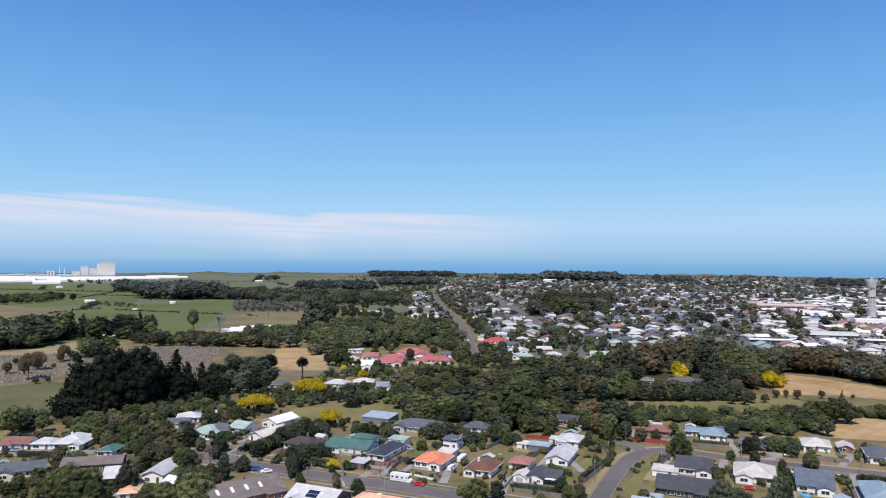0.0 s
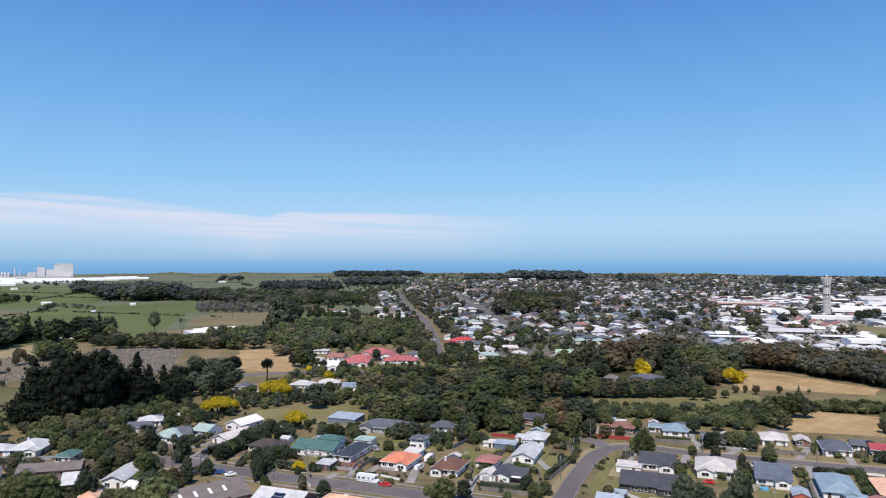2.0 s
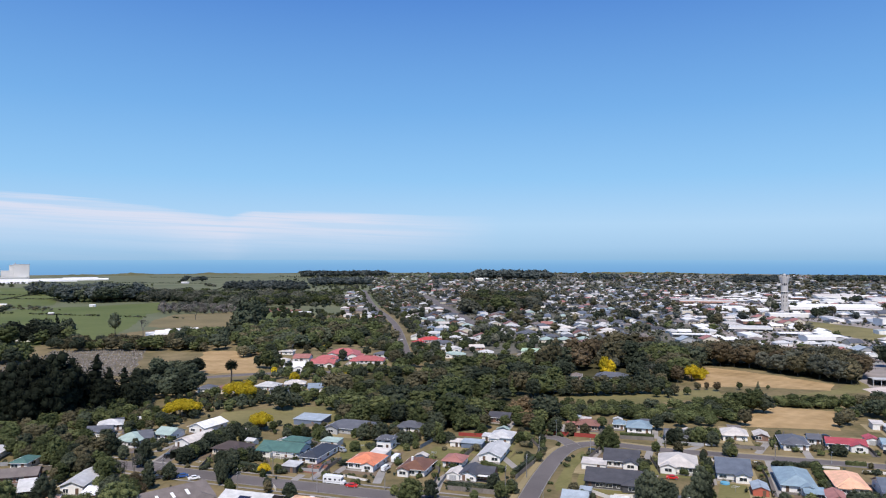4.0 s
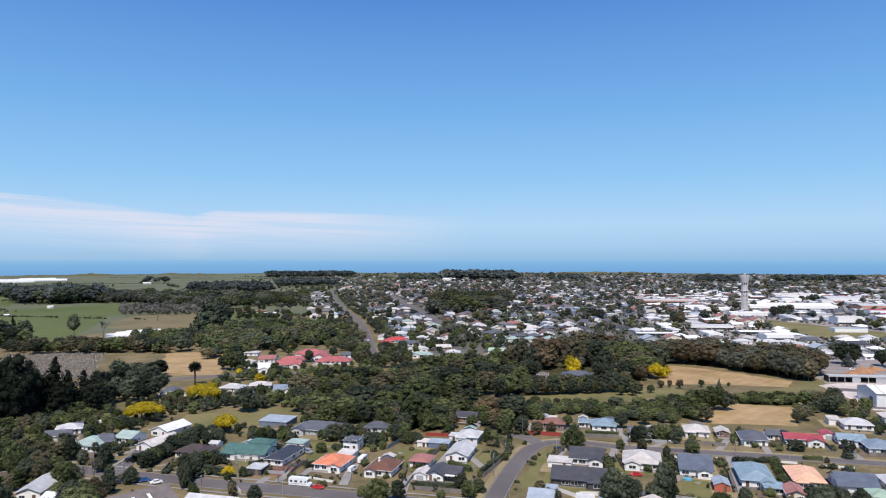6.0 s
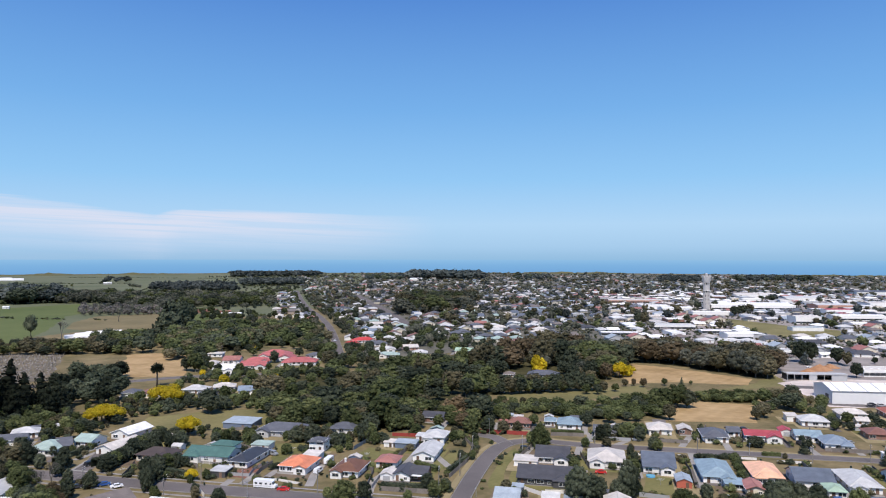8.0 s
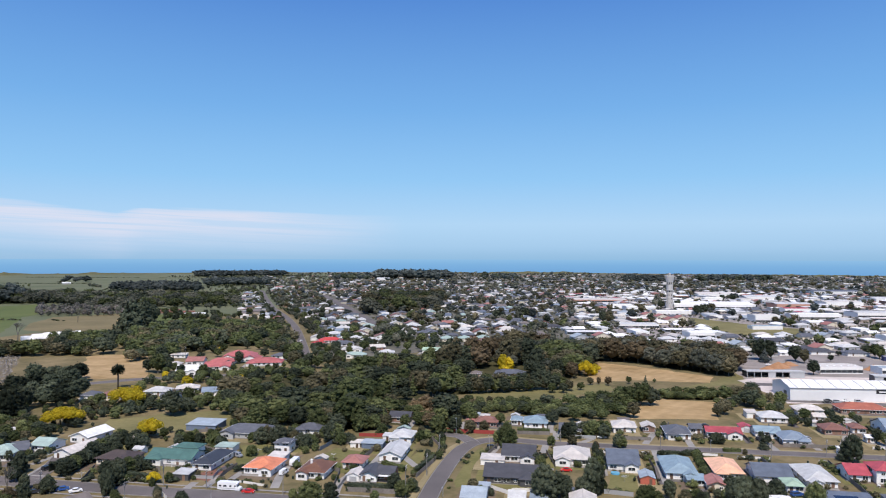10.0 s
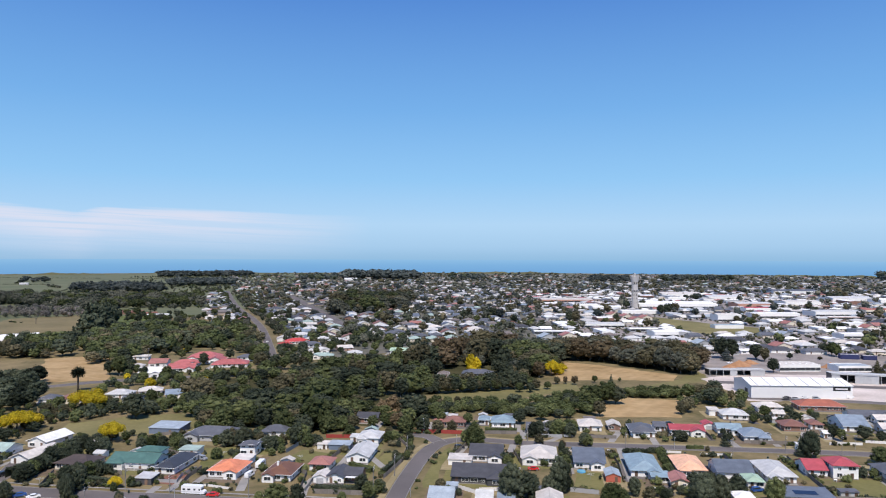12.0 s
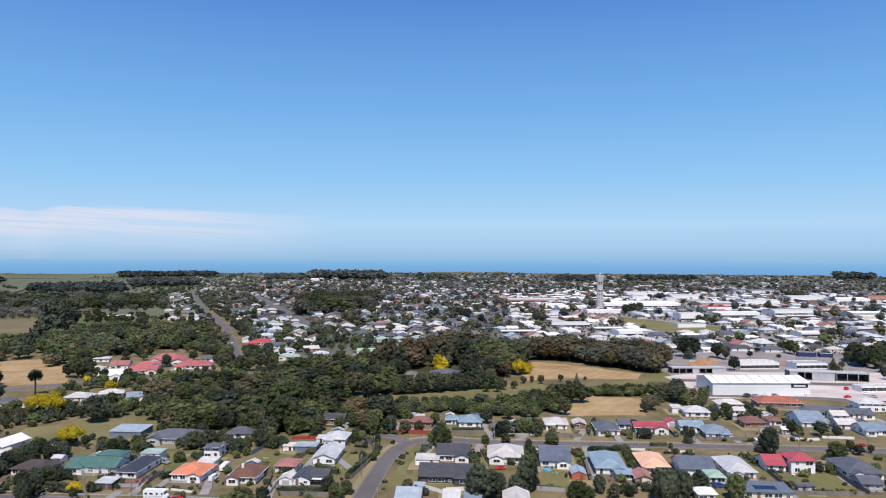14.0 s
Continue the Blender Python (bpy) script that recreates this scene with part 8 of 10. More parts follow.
tree(254.7, 284.8, 4.8, "broad", "dark", 1.0)
tree(261.6, 287.8, 4.3, "broad", "olive", 1.0)
tree(270.3, 287.5, 3.7, "broad", "green", 1.0)
tree(13.7, 305.1, 6.3, "broad", "dark", 1.0)
tree(17.1, 300.5, 3.7, "broad", "green", 1.1)
tree(10.5, 309.8, 4.8, "broad", "green", 1.0)
tree(-70.2, 308.2, 8.0, "broad", "dark", 1.0)
tree(-66.8, 318.8, 7.2, "broad", "dark", 1.1)
tree(-63.0, 330.3, 6.3, "broad", "dark", 1.1)
tree(-58.8, 333.4, 5.9, "broad", "dark", 1.1)
tree(-54.1, 340.3, 5.9, "broad", "olive", 1.0)
tree(-69.0, 313.9, 7.5, "broad", "green", 1.0)
tree(-60.3, 284.1, 5.4, "broad", "dark", 0.9)
tree(-55.3, 281.2, 6.8, "broad", "dark", 0.9)
tree(-50.2, 287.4, 4.9, "broad", "dark", 1.0)
tree(-57.9, 269.9, 6.4, "broad", "dark", 0.8)
tree(-37.5, 331.0, 4.1, "broad", "olive", 1.1)
tree(-24.5, 322.2, 5.2, "broad", "green", 1.0)
tree(-20.6, 316.4, 4.0, "broad", "dark", 1.0)
tree(-41.1, 334.1, 4.4, "broad", "dark", 1.0)
tree(-31.9, 326.4, 4.1, "broad", "green", 1.1)
tree(-49.7, 382.5, 11.9, "broad", "dark", 1.1)
tree(-14.8, 354.5, 9.8, "broad", "olive", 1.1)
tree(-7.2, 348.7, 11.3, "broad", "green", 1.2)
tree(3.4, 348.6, 11.7, "broad", "green", 1.2)
tree(11.6, 342.6, 11.3, "broad", "dark", 1.1)
tree(20.1, 336.5, 10.4, "broad", "green", 1.2)
tree(29.8, 331.2, 9.1, "broad", "dark", 1.0)
tree(39.9, 330.0, 9.9, "broad", "green", 1.1)
tree(46.6, 331.2, 7.9, "broad", "light", 1.0)
tree(74.7, 318.7, 8.6, "broad", "green", 1.1)
tree(82.7, 318.3, 7.4, "broad", "dark", 1.1)
tree(95.1, 333.0, 7.8, "broad", "light", 1.0)
tree(107.6, 326.4, 6.6, "broad", "green", 1.0)
tree(132.1, 320.9, 7.8, "broad", "dark", 1.1)
tree(146.7, 326.3, 7.7, "broad", "green", 1.1)
tree(178.4, 325.4, 8.8, "broad", "olive", 1.0)
tree(129.0, 407.0, 7.5, "broad", "dark", 1.1)
tree(137.1, 406.3, 6.5, "broad", "green", 1.1)
tree(151.2, 403.7, 8.3, "broad", "olive", 1.0)
tree(114.6, 411.7, 6.9, "broad", "dark", 1.1)
tree(121.1, 405.9, 5.4, "shrub", "light", 1.2)
tree(163.0, 396.1, 6.2, "broad", "light", 1.1)
tree(169.6, 394.0, 6.9, "broad", "dark", 1.0)
tree(98.5, 405.9, 11.7, "broad", "green", 1.0)
tree(90.3, 399.8, 12.1, "broad", "dark", 1.0)
tree(84.1, 410.5, 15.0, "broad", "olive", 1.0)
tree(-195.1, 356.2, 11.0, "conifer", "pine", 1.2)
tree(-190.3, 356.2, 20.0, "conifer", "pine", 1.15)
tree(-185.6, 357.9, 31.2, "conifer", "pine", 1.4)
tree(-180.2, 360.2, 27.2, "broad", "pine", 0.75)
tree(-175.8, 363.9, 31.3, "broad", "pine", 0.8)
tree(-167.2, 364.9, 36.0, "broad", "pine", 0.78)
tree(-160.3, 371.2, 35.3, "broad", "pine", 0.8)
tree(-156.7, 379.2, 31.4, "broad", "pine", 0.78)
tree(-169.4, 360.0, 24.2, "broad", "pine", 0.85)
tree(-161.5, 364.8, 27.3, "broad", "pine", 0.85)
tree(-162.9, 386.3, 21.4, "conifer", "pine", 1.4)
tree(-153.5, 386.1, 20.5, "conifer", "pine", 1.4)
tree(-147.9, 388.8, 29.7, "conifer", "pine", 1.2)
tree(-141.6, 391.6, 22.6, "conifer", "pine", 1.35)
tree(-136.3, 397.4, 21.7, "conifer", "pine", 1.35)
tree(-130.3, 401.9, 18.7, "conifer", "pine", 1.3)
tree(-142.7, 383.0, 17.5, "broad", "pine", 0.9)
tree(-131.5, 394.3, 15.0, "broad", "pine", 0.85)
tree(-300.1, 484.3, 8.6, "broad", "bronze", 1.0)
tree(-288.6, 484.7, 8.6, "broad", "bronze", 1.0)
tree(-301.2, 525.0, 4.6, "broad", "olive", 1.1)
tree(-293.0, 539.4, 8.2, "broad", "olive", 0.9)
tree(-290.1, 554.4, 7.1, "broad", "olive", 1.0)
tree(-243.2, 468.1, 10.5, "broad", "bronze", 1.0)
tree(-239.9, 472.6, 7.6, "broad", "dark", 1.0)
tree(-258.7, 446.8, 5.4, "shrub", "dark", 1.0)
tree(-254.3, 452.9, 4.4, "shrub", "dark", 1.0)
tree(-262.7, 574.5, 7.4, "conifer", "dark", 1.0)
tree(-256.5, 581.4, 5.6, "conifer", "dark", 1.0)
tree(-282.1, 509.6, 4.1, "shrub", "olive", 1.0)
tree(-320.3, 527.1, 5.5, "broad", "green", 1.0)
tree(-172.2, 376.8, 9, "broad", "light", 1.15)
tree(-167.9, 383.7, 10.5, "broad", "light", 1.15)
tree(-158.0, 378.1, 10, "broad", "light", 1.15)
tree(-154.2, 385.1, 10.5, "broad", "light", 1.15)
tree(-145.9, 380.8, 9.5, "broad", "green", 1.15)
tree(-139.7, 383.5, 9, "broad", "light", 1.15)
tree(-134.5, 387.8, 8, "broad", "green", 1.15)
tree(-160.5, 358.5, 7, "broad", "green", 1.15)
tree(-149.7, 357.2, 7.5, "broad", "olive", 1.15)
tree(-140.1, 358.3, 7, "broad", "light", 1.15)
tree(-130.2, 360.7, 6.5, "broad", "green", 1.15)
tree(-99.4, 370.7, 9.5, "umbrella", "yellow", 1.3)
tree(-76.1, 406.9, 12.4, "umbrella", "yellow", 1.0)
tree(-73.7, 415.3, 6.7, "umbrella", "yellow", 0.9)
tree(-54.2, 339.6, 9.0, "umbrella", "yellow", 0.85)
tree(-53.2, 469.5, 6.8, "broad", "yellow", 1.2)
tree(-70.6, 501.4, 5.2, "broad", "yellow", 1.1)
tree(-21.1, 479.4, 4.6, "broad", "yellow", 1.2)
tree(-25.7, 470.4, 4.5, "broad", "yellow", 1.1)
tree(-41.7, 270.5, 4.3, "umbrella", "yellow", 0.8)
tree(161.0, 483.0, 12.5, "broad", "yellow", 0.75)
tree(165.0, 481.5, 10.0, "broad", "yellow", 0.9)
tree(162.5, 480.0, 6.0, "shrub", "yellow", 1.3)
tree(207.9, 446.2, 11.4, "umbrella", "yellow", 0.7)
tree(219.6, 465.6, 9.5, "broad", "light", 0.8)
tree(109.6, 500.5, 16.4, "broad", "light", 0.9)
tree(77.6, 362.2, 9.6, "broad", "straw", 1.1)
tree(81.4, 356.5, 9.0, "broad", "straw", 0.9)
tree(71.7, 360.8, 8.2, "broad", "straw", 0.8)
tree(164.8, 526.3, 22.2, "broad", "bronze", 0.95)
tree(150.5, 524.6, 22.8, "broad", "bronze", 0.9)
tree(190.3, 518.3, 19.5, "broad", "bronze", 0.9)
tree(128.3, 494.5, 20.5, "broad", "olive", 0.9)
tree(111.6, 416.4, 10.8, "broad", "green", 1.1)
tree(119.9, 417.6, 10.1, "broad", "dark", 1.2)
tree(127.5, 415.1, 10.9, "broad", "green", 1.2)
tree(135.2, 412.7, 11.3, "broad", "olive", 1.2)
tree(143.1, 412.1, 9.2, "broad", "light", 1.2)
tree(149.8, 411.9, 11.4, "broad", "dark", 1.1)
tree(157.2, 409.5, 12.7, "broad", "dark", 0.8)
tree(163.9, 407.4, 13.4, "broad", "dark", 0.8)
tree(171.4, 409.0, 11.0, "broad", "green", 0.8)
tree(175.8, 399.6, 7.7, "broad", "olive", 1.0)
tree(184.1, 400.9, 5.6, "broad", "green", 1.1)
tree(172.3, 438.6, 12.1, "broad", "dark", 0.9)
tree(184.9, 439.2, 15.3, "broad", "dark", 0.9)
tree(195.8, 440.4, 12.7, "broad", "bronze", 0.9)
tree(-40.1, 491.8, 6.9, "broad", "dark", 1.1)
tree(-28.4, 485.3, 5.3, "broad", "green", 1.1)
tree(-17.3, 488.0, 6.1, "broad", "olive", 1.1)
tree(-7.4, 486.3, 5.4, "broad", "dark", 1.1)
tree(3.6, 489.0, 6.2, "broad", "green", 1.1)
tree(14.8, 514.0, 6.0, "broad", "dark", 1.0)
tree(-54.9, 567.5, 8.9, "broad", "dark", 1.0)
tree(-44.2, 597.6, 8.4, "broad", "green", 1.0)
tree(-7.1, 584.7, 9.3, "broad", "dark", 1.0)
tree(11.6, 605.6, 9.6, "broad", "green", 1.0)
tree(79.4, 430.6, 13.9, "broad", "light", 0.9)
tree(58.8, 385.8, 12.3, "broad", "light", 1.0)
tree(38.2, 425.3, 15.0, "broad", "olive", 1.0)
tree(16.9, 377.7, 10.2, "broad", "light", 1.0)
tree(-2.4, 370.8, 11.2, "broad", "dark", 1.0)
tree(185.0, 476.5, 18.5, "broad", "dark", 0.8)
tree(233.3, 490.6, 6.3, "broad", "light", 1.2)
tree(-44.4, 633.3, 4.0, "broad", "yellow", 1.3)
wood("woodland", "mixed evergreen wood across the gully", [(-107, 576), (-133, 715), (-101, 843), (-23, 830), (14, 725), (20, 604), (16, 541), (12, 606), (-13, 660), (-44, 665), (-70, 630), (-83, 572)], 7.0, (6, 14), ("green", "dark", "olive", "green"), ("broad",), 1.2, 1)
wood("woodland", "dense mixed wood behind the gardens", [(-24, 364), (-26, 435), (-21, 489), (25, 500), (77, 517), (130, 522), (130, 470), (136, 430), (114, 403), (93, 403), (76, 356), (91, 341), (68, 331), (56, 339), (41, 332), (20, 345), (-4, 361)], 8.6, (6, 16), ("green", "dark", "light", "olive", "dark", "green", "light"), ("broad", "broad", "broad", "broad", "broad", "broad", "spire"), 1.25, 2)
wood("woodland", "tall bronze-green trees behind the hay field", [(129, 537), (124, 483), (137, 469), (135, 427), (181, 419), (203, 451), (240, 503), (256, 515), (230, 569), (183, 577)], 9.5, (10, 19), ("bronze", "hazy_grey", "olive", "green", "dark", "olive", "dark"), ("broad",), 1.15, 3)
wood("shelter_belt", "tall dark belt of trees along the hay field", [(247, 516), (270, 493), (304, 420), (324, 441), (344, 470), (289, 527), (262, 558)], 7, (14, 20), ("olive", "hazy_grey", "dark", "olive", "bronze", "hazy_grey"), ("broad",), 1.0, 4)
wood("woodland", "thicket between the garden fences and the grass strip", [(90, 347), (118, 364), (127, 338), (145, 336), (171, 337), (175, 329), (196, 357), (217, 368), (211, 385), (186, 374), (153, 365), (130, 366), (96, 356)], 4.2, (4, 6.5), ("green", "dark", "light"), ("broad",), 1.35, 5)
wood("woodland", "trees at the corner of the works yard", [(218, 313), (244, 350), (276, 367), (272, 328), (252, 311), (247, 333)], 6.5, (6, 10), ("dark", "green", "olive"), ("broad",), 1.0, 6)
wood("hedgerow", "low hedge between two dry fields", [(217, 364), (227, 379), (257, 370), (247, 355)], 2.4, (3, 5.5), ("green", "light"), ("shrub", "broad"), 1.35, 7)
wood("thicket", "light green scrub and small trees below the pines", [(-176, 326), (-169, 361), (-147, 371), (-117, 376), (-110, 359), (-130, 358), (-138, 349), (-148, 316), (-146, 302), (-170, 319)], 4.2, (4, 8), ("light", "green", "olive"), ("broad",), 1.0, 9)
wood("thicket", "bushes beside the sloping grass", [(-227, 336), (-219, 348), (-209, 360), (-192, 342), (-191, 329), (-218, 322)], 5, (4, 7), ("green", "light"), ("broad", "shrub"), 1.0, 10)
wood("woodland", "dark trees in front of the hay paddock", [(-138, 431), (-156, 482), (-148, 506), (-127, 520), (-116, 476), (-106, 432), (-114, 414)], 7.5, (10, 14), ("dark", "dark", "pine"), ("broad",), 1.0, 11)
wood("tree_row", "row of rounded trees behind the cemetery", [(-288, 652), (-251, 633), (-196, 635), (-148, 626), (-158, 671), (-305, 697)], 6.5, (8, 12.5), ("olive", "dark", "light", "olive"), ("broad",), 1.15, 12)
wood("woodland", "dark trees left of the cemetery", [(-405, 596), (-357, 613), (-365, 675), (-394, 728), (-465, 684)], 8, (17, 24), ("dark", "green", "dark"), ("broad",), 1.1, 13)
wood("woodland", "trees and slender pines around a white shed", [(-339, 676), (-286, 693), (-315, 754), (-371, 740)], 7.5, (13, 22), ("dark", "pine", "green", "pine"), ("broad", "broad", "conifer"), 1.0, 14)
wood("woodland", "trees beyond the paddocks", [(-183, 661), (-152, 621), (-127, 646), (-94, 640), (-81, 702), (-81, 815), (-140, 780), (-185, 964), (-141, 751), (-204, 737)], 9, (10, 14), ("dark", "green"), ("broad",), 1.0, 15)
wood("shelter_belt", "broad dark belt of old trees across the pastures", [(-575, 1337), (-479, 1310), (-434, 1350), (-485, 1510), (-633, 1472)], 15, (26, 35), ("hazy_dark", "hazy_dark", "dark"), ("broad",), 1.25, 16)
wood("shelter_belt", "mixed green belt of trees across the plain", [(-422, 1315), (-361, 1303), (-218, 1112), (-174, 1180), (-214, 1448), (-275, 1402), (-420, 1516), (-485, 1510)], 13, (12, 22), ("dark", "hazy_grey", "green", "hazy_grey"), ("broad",), 1.15, 17)
wood("shelter_belt", "dark pine belt", [(-360, 1705), (-166, 1670), (-192, 1922), (-388, 1897)], 20, (19, 24), ("hazy_dark",), ("broad",), 1.3, 18)
wood("shelter_belt", "long dark pine belt near the coast", [(-294, 2829), (38, 2891), (42, 3210), (-325, 3133)], 26, (21, 26), ("hazy_dark",), ("broad",), 1.5, 19)
wood("shelter_belt", "dark pine plantation near the coast", [(-178, 2000), (-14, 2022), (-16, 2245), (-198, 2218)], 18, (19, 22), ("hazy_dark",), ("broad",), 1.4, 20)
wood("shelter_belt", "dark clipped pine block on the skyline", [(353, 2535), (543, 2368), (644, 2759), (414, 2889)], 32, (30, 35), ("hazy_dark",), ("broad",), 1.5, 21)
wood("shelter_belt", "short pine block on the skyline", [(570, 2486), (623, 2474), (708, 2828), (655, 2839)], 30, (29, 34), ("hazy_dark",), ("broad",), 1.5, 22)
wood("shelter_belt", "dark pines on the skyline of the town", [(1102, 2069), (1223, 2041), (1457, 2429), (1322, 2459)], 28, (15, 21), ("hazy_dark",), ("broad",), 1.5, 23)
wood("shelter_belt", "dark trees on the skyline beyond the tower", [(1368, 2061), (1602, 2006), (1818, 2276), (1550, 2336)], 32, (16, 24), ("hazy_dark", "hazy_dark", "dark"), ("broad",), 1.2, 24)
wood("shelter_belt", "dark trees on the far skyline", [(2214, 1984), (2356, 1951), (2702, 2238), (2537, 2274)], 32, (24, 32), ("hazy_dark", "hazy_dark", "dark"), ("broad",), 1.5, 25)
wood("shelter_belt", "skyline trees", [(199, 2447), (318, 2420), (370, 2817), (231, 2847)], 30, (16, 22), ("hazy_dark", "hazy_dark", "dark"), ("broad",), 1.2, 26)
wood("shelter_belt", "skyline scrub", [(704, 2331), (820, 2304), (958, 2693), (822, 2721)], 34, (14, 24), ("hazy_dark", "hazy_dark", "dark"), ("broad",), 1.2, 27)
wood("woodland", "wooded rise in the town", [(124, 984), (245, 1042), (308, 1310), (186, 1387)], 10, (14, 22), ("dark", "green", "olive", "hazy_grey"), ("broad",), 1.2, 28)
wood("shelter_belt", "small dark clump on the plain", [(-612, 2311), (-549, 2320), (-590, 2491), (-657, 2480)], 32, (14, 20), ("hazy_dark", "hazy_dark", "dark"), ("broad",), 1.5, 29)
wood("bare_row", "row of grey leafless trees", [(-311, 1047), (-198, 1033), (-228, 1162), (-346, 1180)], 8, (8, 12), ("bare", "bare", "hazy_grey"), ("broad",), 0.9, 30)
wood("shelter_belt", "dark hedge line on the pasture", [(-779, 1146), (-726, 1151), (-689, 1182), (-698, 1290), (-748, 1378), (-809, 1281), (-878, 1292)], 11, (9, 14), ("dark", "green"), ("broad",), 1.1, 31)
wood("thicket", "garden trees beside the mown paddock", [(-91, 372), (-90, 395), (-66, 407), (-42, 408), (-28, 417), (-29, 392), (-57, 390), (-80, 381)], 5.5, (4, 7), ("green", "dark", "light"), ("broad", "shrub"), 1.0, 32)
wood("thicket", "shrubs round the houses across the gully", [(-70, 407), (-89, 496), (-75, 509), (-30, 510), (-21, 417)], 10, (3, 7), ("green", "light", "dark"), ("broad", "shrub"), 1.0, 33)
wood("woodland", "trees round the red-roofed buildings", [(-78, 498), (-77, 571), (-69, 497), (-36, 487), (-6, 505), (18, 514), (22, 555), (24, 481), (-6, 477), (-49, 467)], 8, (5, 9), ("green", "light", "dark"), ("broad", "shrub"), 1.0, 34)
wood("thicket", "trees between town gardens", [(26, 512), (48, 818), (132, 804), (170, 684), (142, 535), (77, 522)], 13, (6, 10), ("green", "dark"), ("broad",), 1.0, 35)
wood("thicket", "garden trees and scrub below the wood", [(50, 330), (67, 334), (75, 322), (87, 333), (100, 351), (82, 378), (56, 365)], 5, (4, 7.5), ("green", "light", "olive", "light", "straw"), ("broad",), 1.1, 36)
wood("thicket", "scrub and trees round the sheds", [(-57, 318), (-38, 329), (-37, 352), (-62, 345)], 6, (3, 6), ("green", "dark", "light"), ("broad",), 1.0, 37)
wood("thicket", "gardens with mixed trees", [(-142, 294), (-145, 332), (-119, 327), (-107, 294), (-119, 274), (-129, 278)], 4.4, (4, 8), ("green", "olive", "light", "dark"), ("broad",), 1.0, 38)
wood("thicket", "gardens with mixed trees and shrubs", [(-148, 236), (-149, 256), (-114, 257), (-89, 245), (-78, 231), (-105, 226), (-141, 225)], 4.6, (3, 7), ("green", "olive", "light"), ("broad",), 1.0, 39)
wood("thicket", "scrub and garden trees behind the long roof", [(-194, 301), (-188, 316), (-172, 319), (-145, 302), (-144, 294), (-166, 302), (-191, 296)], 4.6, (3, 6), ("green", "olive", "light", "dark"), ("broad", "broad", "shrub"), 1.0, 71)
wood("thicket", "garden trees and shrubs round the back fences", [(-174, 270), (-163, 281), (-134, 276), (-98, 270), (-90, 257), (-114, 257), (-148, 255), (-165, 256)], 5, (3, 6), ("green", "olive", "light", "dark"), ("broad", "broad", "shrub"), 1.0, 70)
wood("thicket", "garden trees between the works and the houses", [(250, 302), (273, 325), (291, 289), (281, 279), (249, 283)], 6, (3, 6), ("green", "dark", "olive"), ("broad",), 1.0, 45)
wood("woodland", "large dark trees at the edge of the works", [(461, 403), (476, 384), (525, 413), (558, 454), (519, 448)], 8, (12, 17), ("dark", "green"), ("broad",), 1.0, 46)
wood("tree_row", "trees along the paddock", [(-171, 1045), (-161, 1091), (-76, 1010), (-69, 919), (-140, 949)], 12, (6, 11), ("dark", "green"), ("broad",), 1.0, 47)
wood("woodland", "slender pines at the paddock edge", [(-361, 675), (-340, 676), (-367, 729), (-388, 728)], 7, (16, 24), ("dark", "pine"), ("spire", "conifer"), 1.0, 48)
wood("thicket", "scrub and trees along the mown paddock", [(-94, 397), (-81, 406), (-56, 408), (-24, 410), (-29, 436), (-46, 444), (-63, 437), (-89, 441), (-115, 439)], 4.5, (3, 7), ("green", "dark", "light", "olive"), ("broad",), 1.0, 51)
wood("thicket", "bushes below the pines", [(-138, 349), (-131, 359), (-110, 356), (-110, 372), (-120, 390), (-131, 431), (-132, 414), (-147, 379)], 4.2, (3.5, 7), ("green", "light", "olive", "dark"), ("broad",), 1.0, 52)
wood("thicket", "bushes round the golden trees", [(-110, 356), (-82, 363), (-89, 391), (-83, 407), (-103, 423), (-119, 414)], 4.5, (2.5, 5), ("green", "dark", "olive"), ("broad",), 1.0, 53)
wood("thicket", "scrub by the lane", [(-107, 322), (-98, 344), (-92, 357), (-115, 356), (-122, 346)], 5.5, (3, 6), ("green", "dark"), ("broad",), 1.0, 54)
wood("thicket", "trees behind the back fences", [(-14, 346), (5, 341), (10, 322), (28, 337), (51, 335), (54, 353), (30, 360), (6, 360), (-18, 364)], 5.5, (4, 8), ("green", "dark", "olive", "light"), ("broad",), 1.0, 61)
wood("thicket", "trees behind the cross street houses", [(87, 333), (95, 353), (126, 352), (139, 338), (164, 323), (171, 337), (132, 370), (93, 360)], 4.3, (3.5, 6.2), ("green", "dark", "light"), ("broad",), 1.3, 62)
wood("thicket", "scrub below the olive strip", [(69, 390), (103, 384), (130, 375), (126, 352), (94, 349), (62, 354)], 4.3, (3, 5), ("green", "light", "light", "dark", "olive"), ("broad",), 1.3, 64)
wood("thicket", "trees by the sheds and drive", [(229, 309), (243, 295), (265, 288), (274, 298), (255, 310)], 6, (3, 6), ("green", "dark"), ("broad",), 1.0, 63)
wood("shelter_belt", "dark old trees at the end of the belt", [(-734, 1581), (-662, 1539), (-753, 1750), (-809, 1744)], 17, (20, 26), ("hazy_dark", "hazy_dark", "dark"), ("broad",), 1.2, 81)
wood("woodland", "dark round trees at the cemetery edge", [(-284, 561), (-268, 568), (-285, 601), (-303, 601)], 6, (11, 16), ("dark", "green"), ("broad",), 1.1, 82)
wood("shelter_belt", "haze-greyed green trees along the lane into town", [(-174, 1180), (-59, 1189), (-71, 1421), (-208, 1408)], 13, (10, 19), ("hazy_grey", "green", "dark"), ("broad",), 1.15, 83)
wood("woodland", "dark conifer clump beyond the paddocks", [(-151, 786), (-126, 787), (-146, 923), (-175, 921)], 9, (20, 30), ("pine", "dark"), ("broad", "conifer", "conifer"), 0.95, 84)
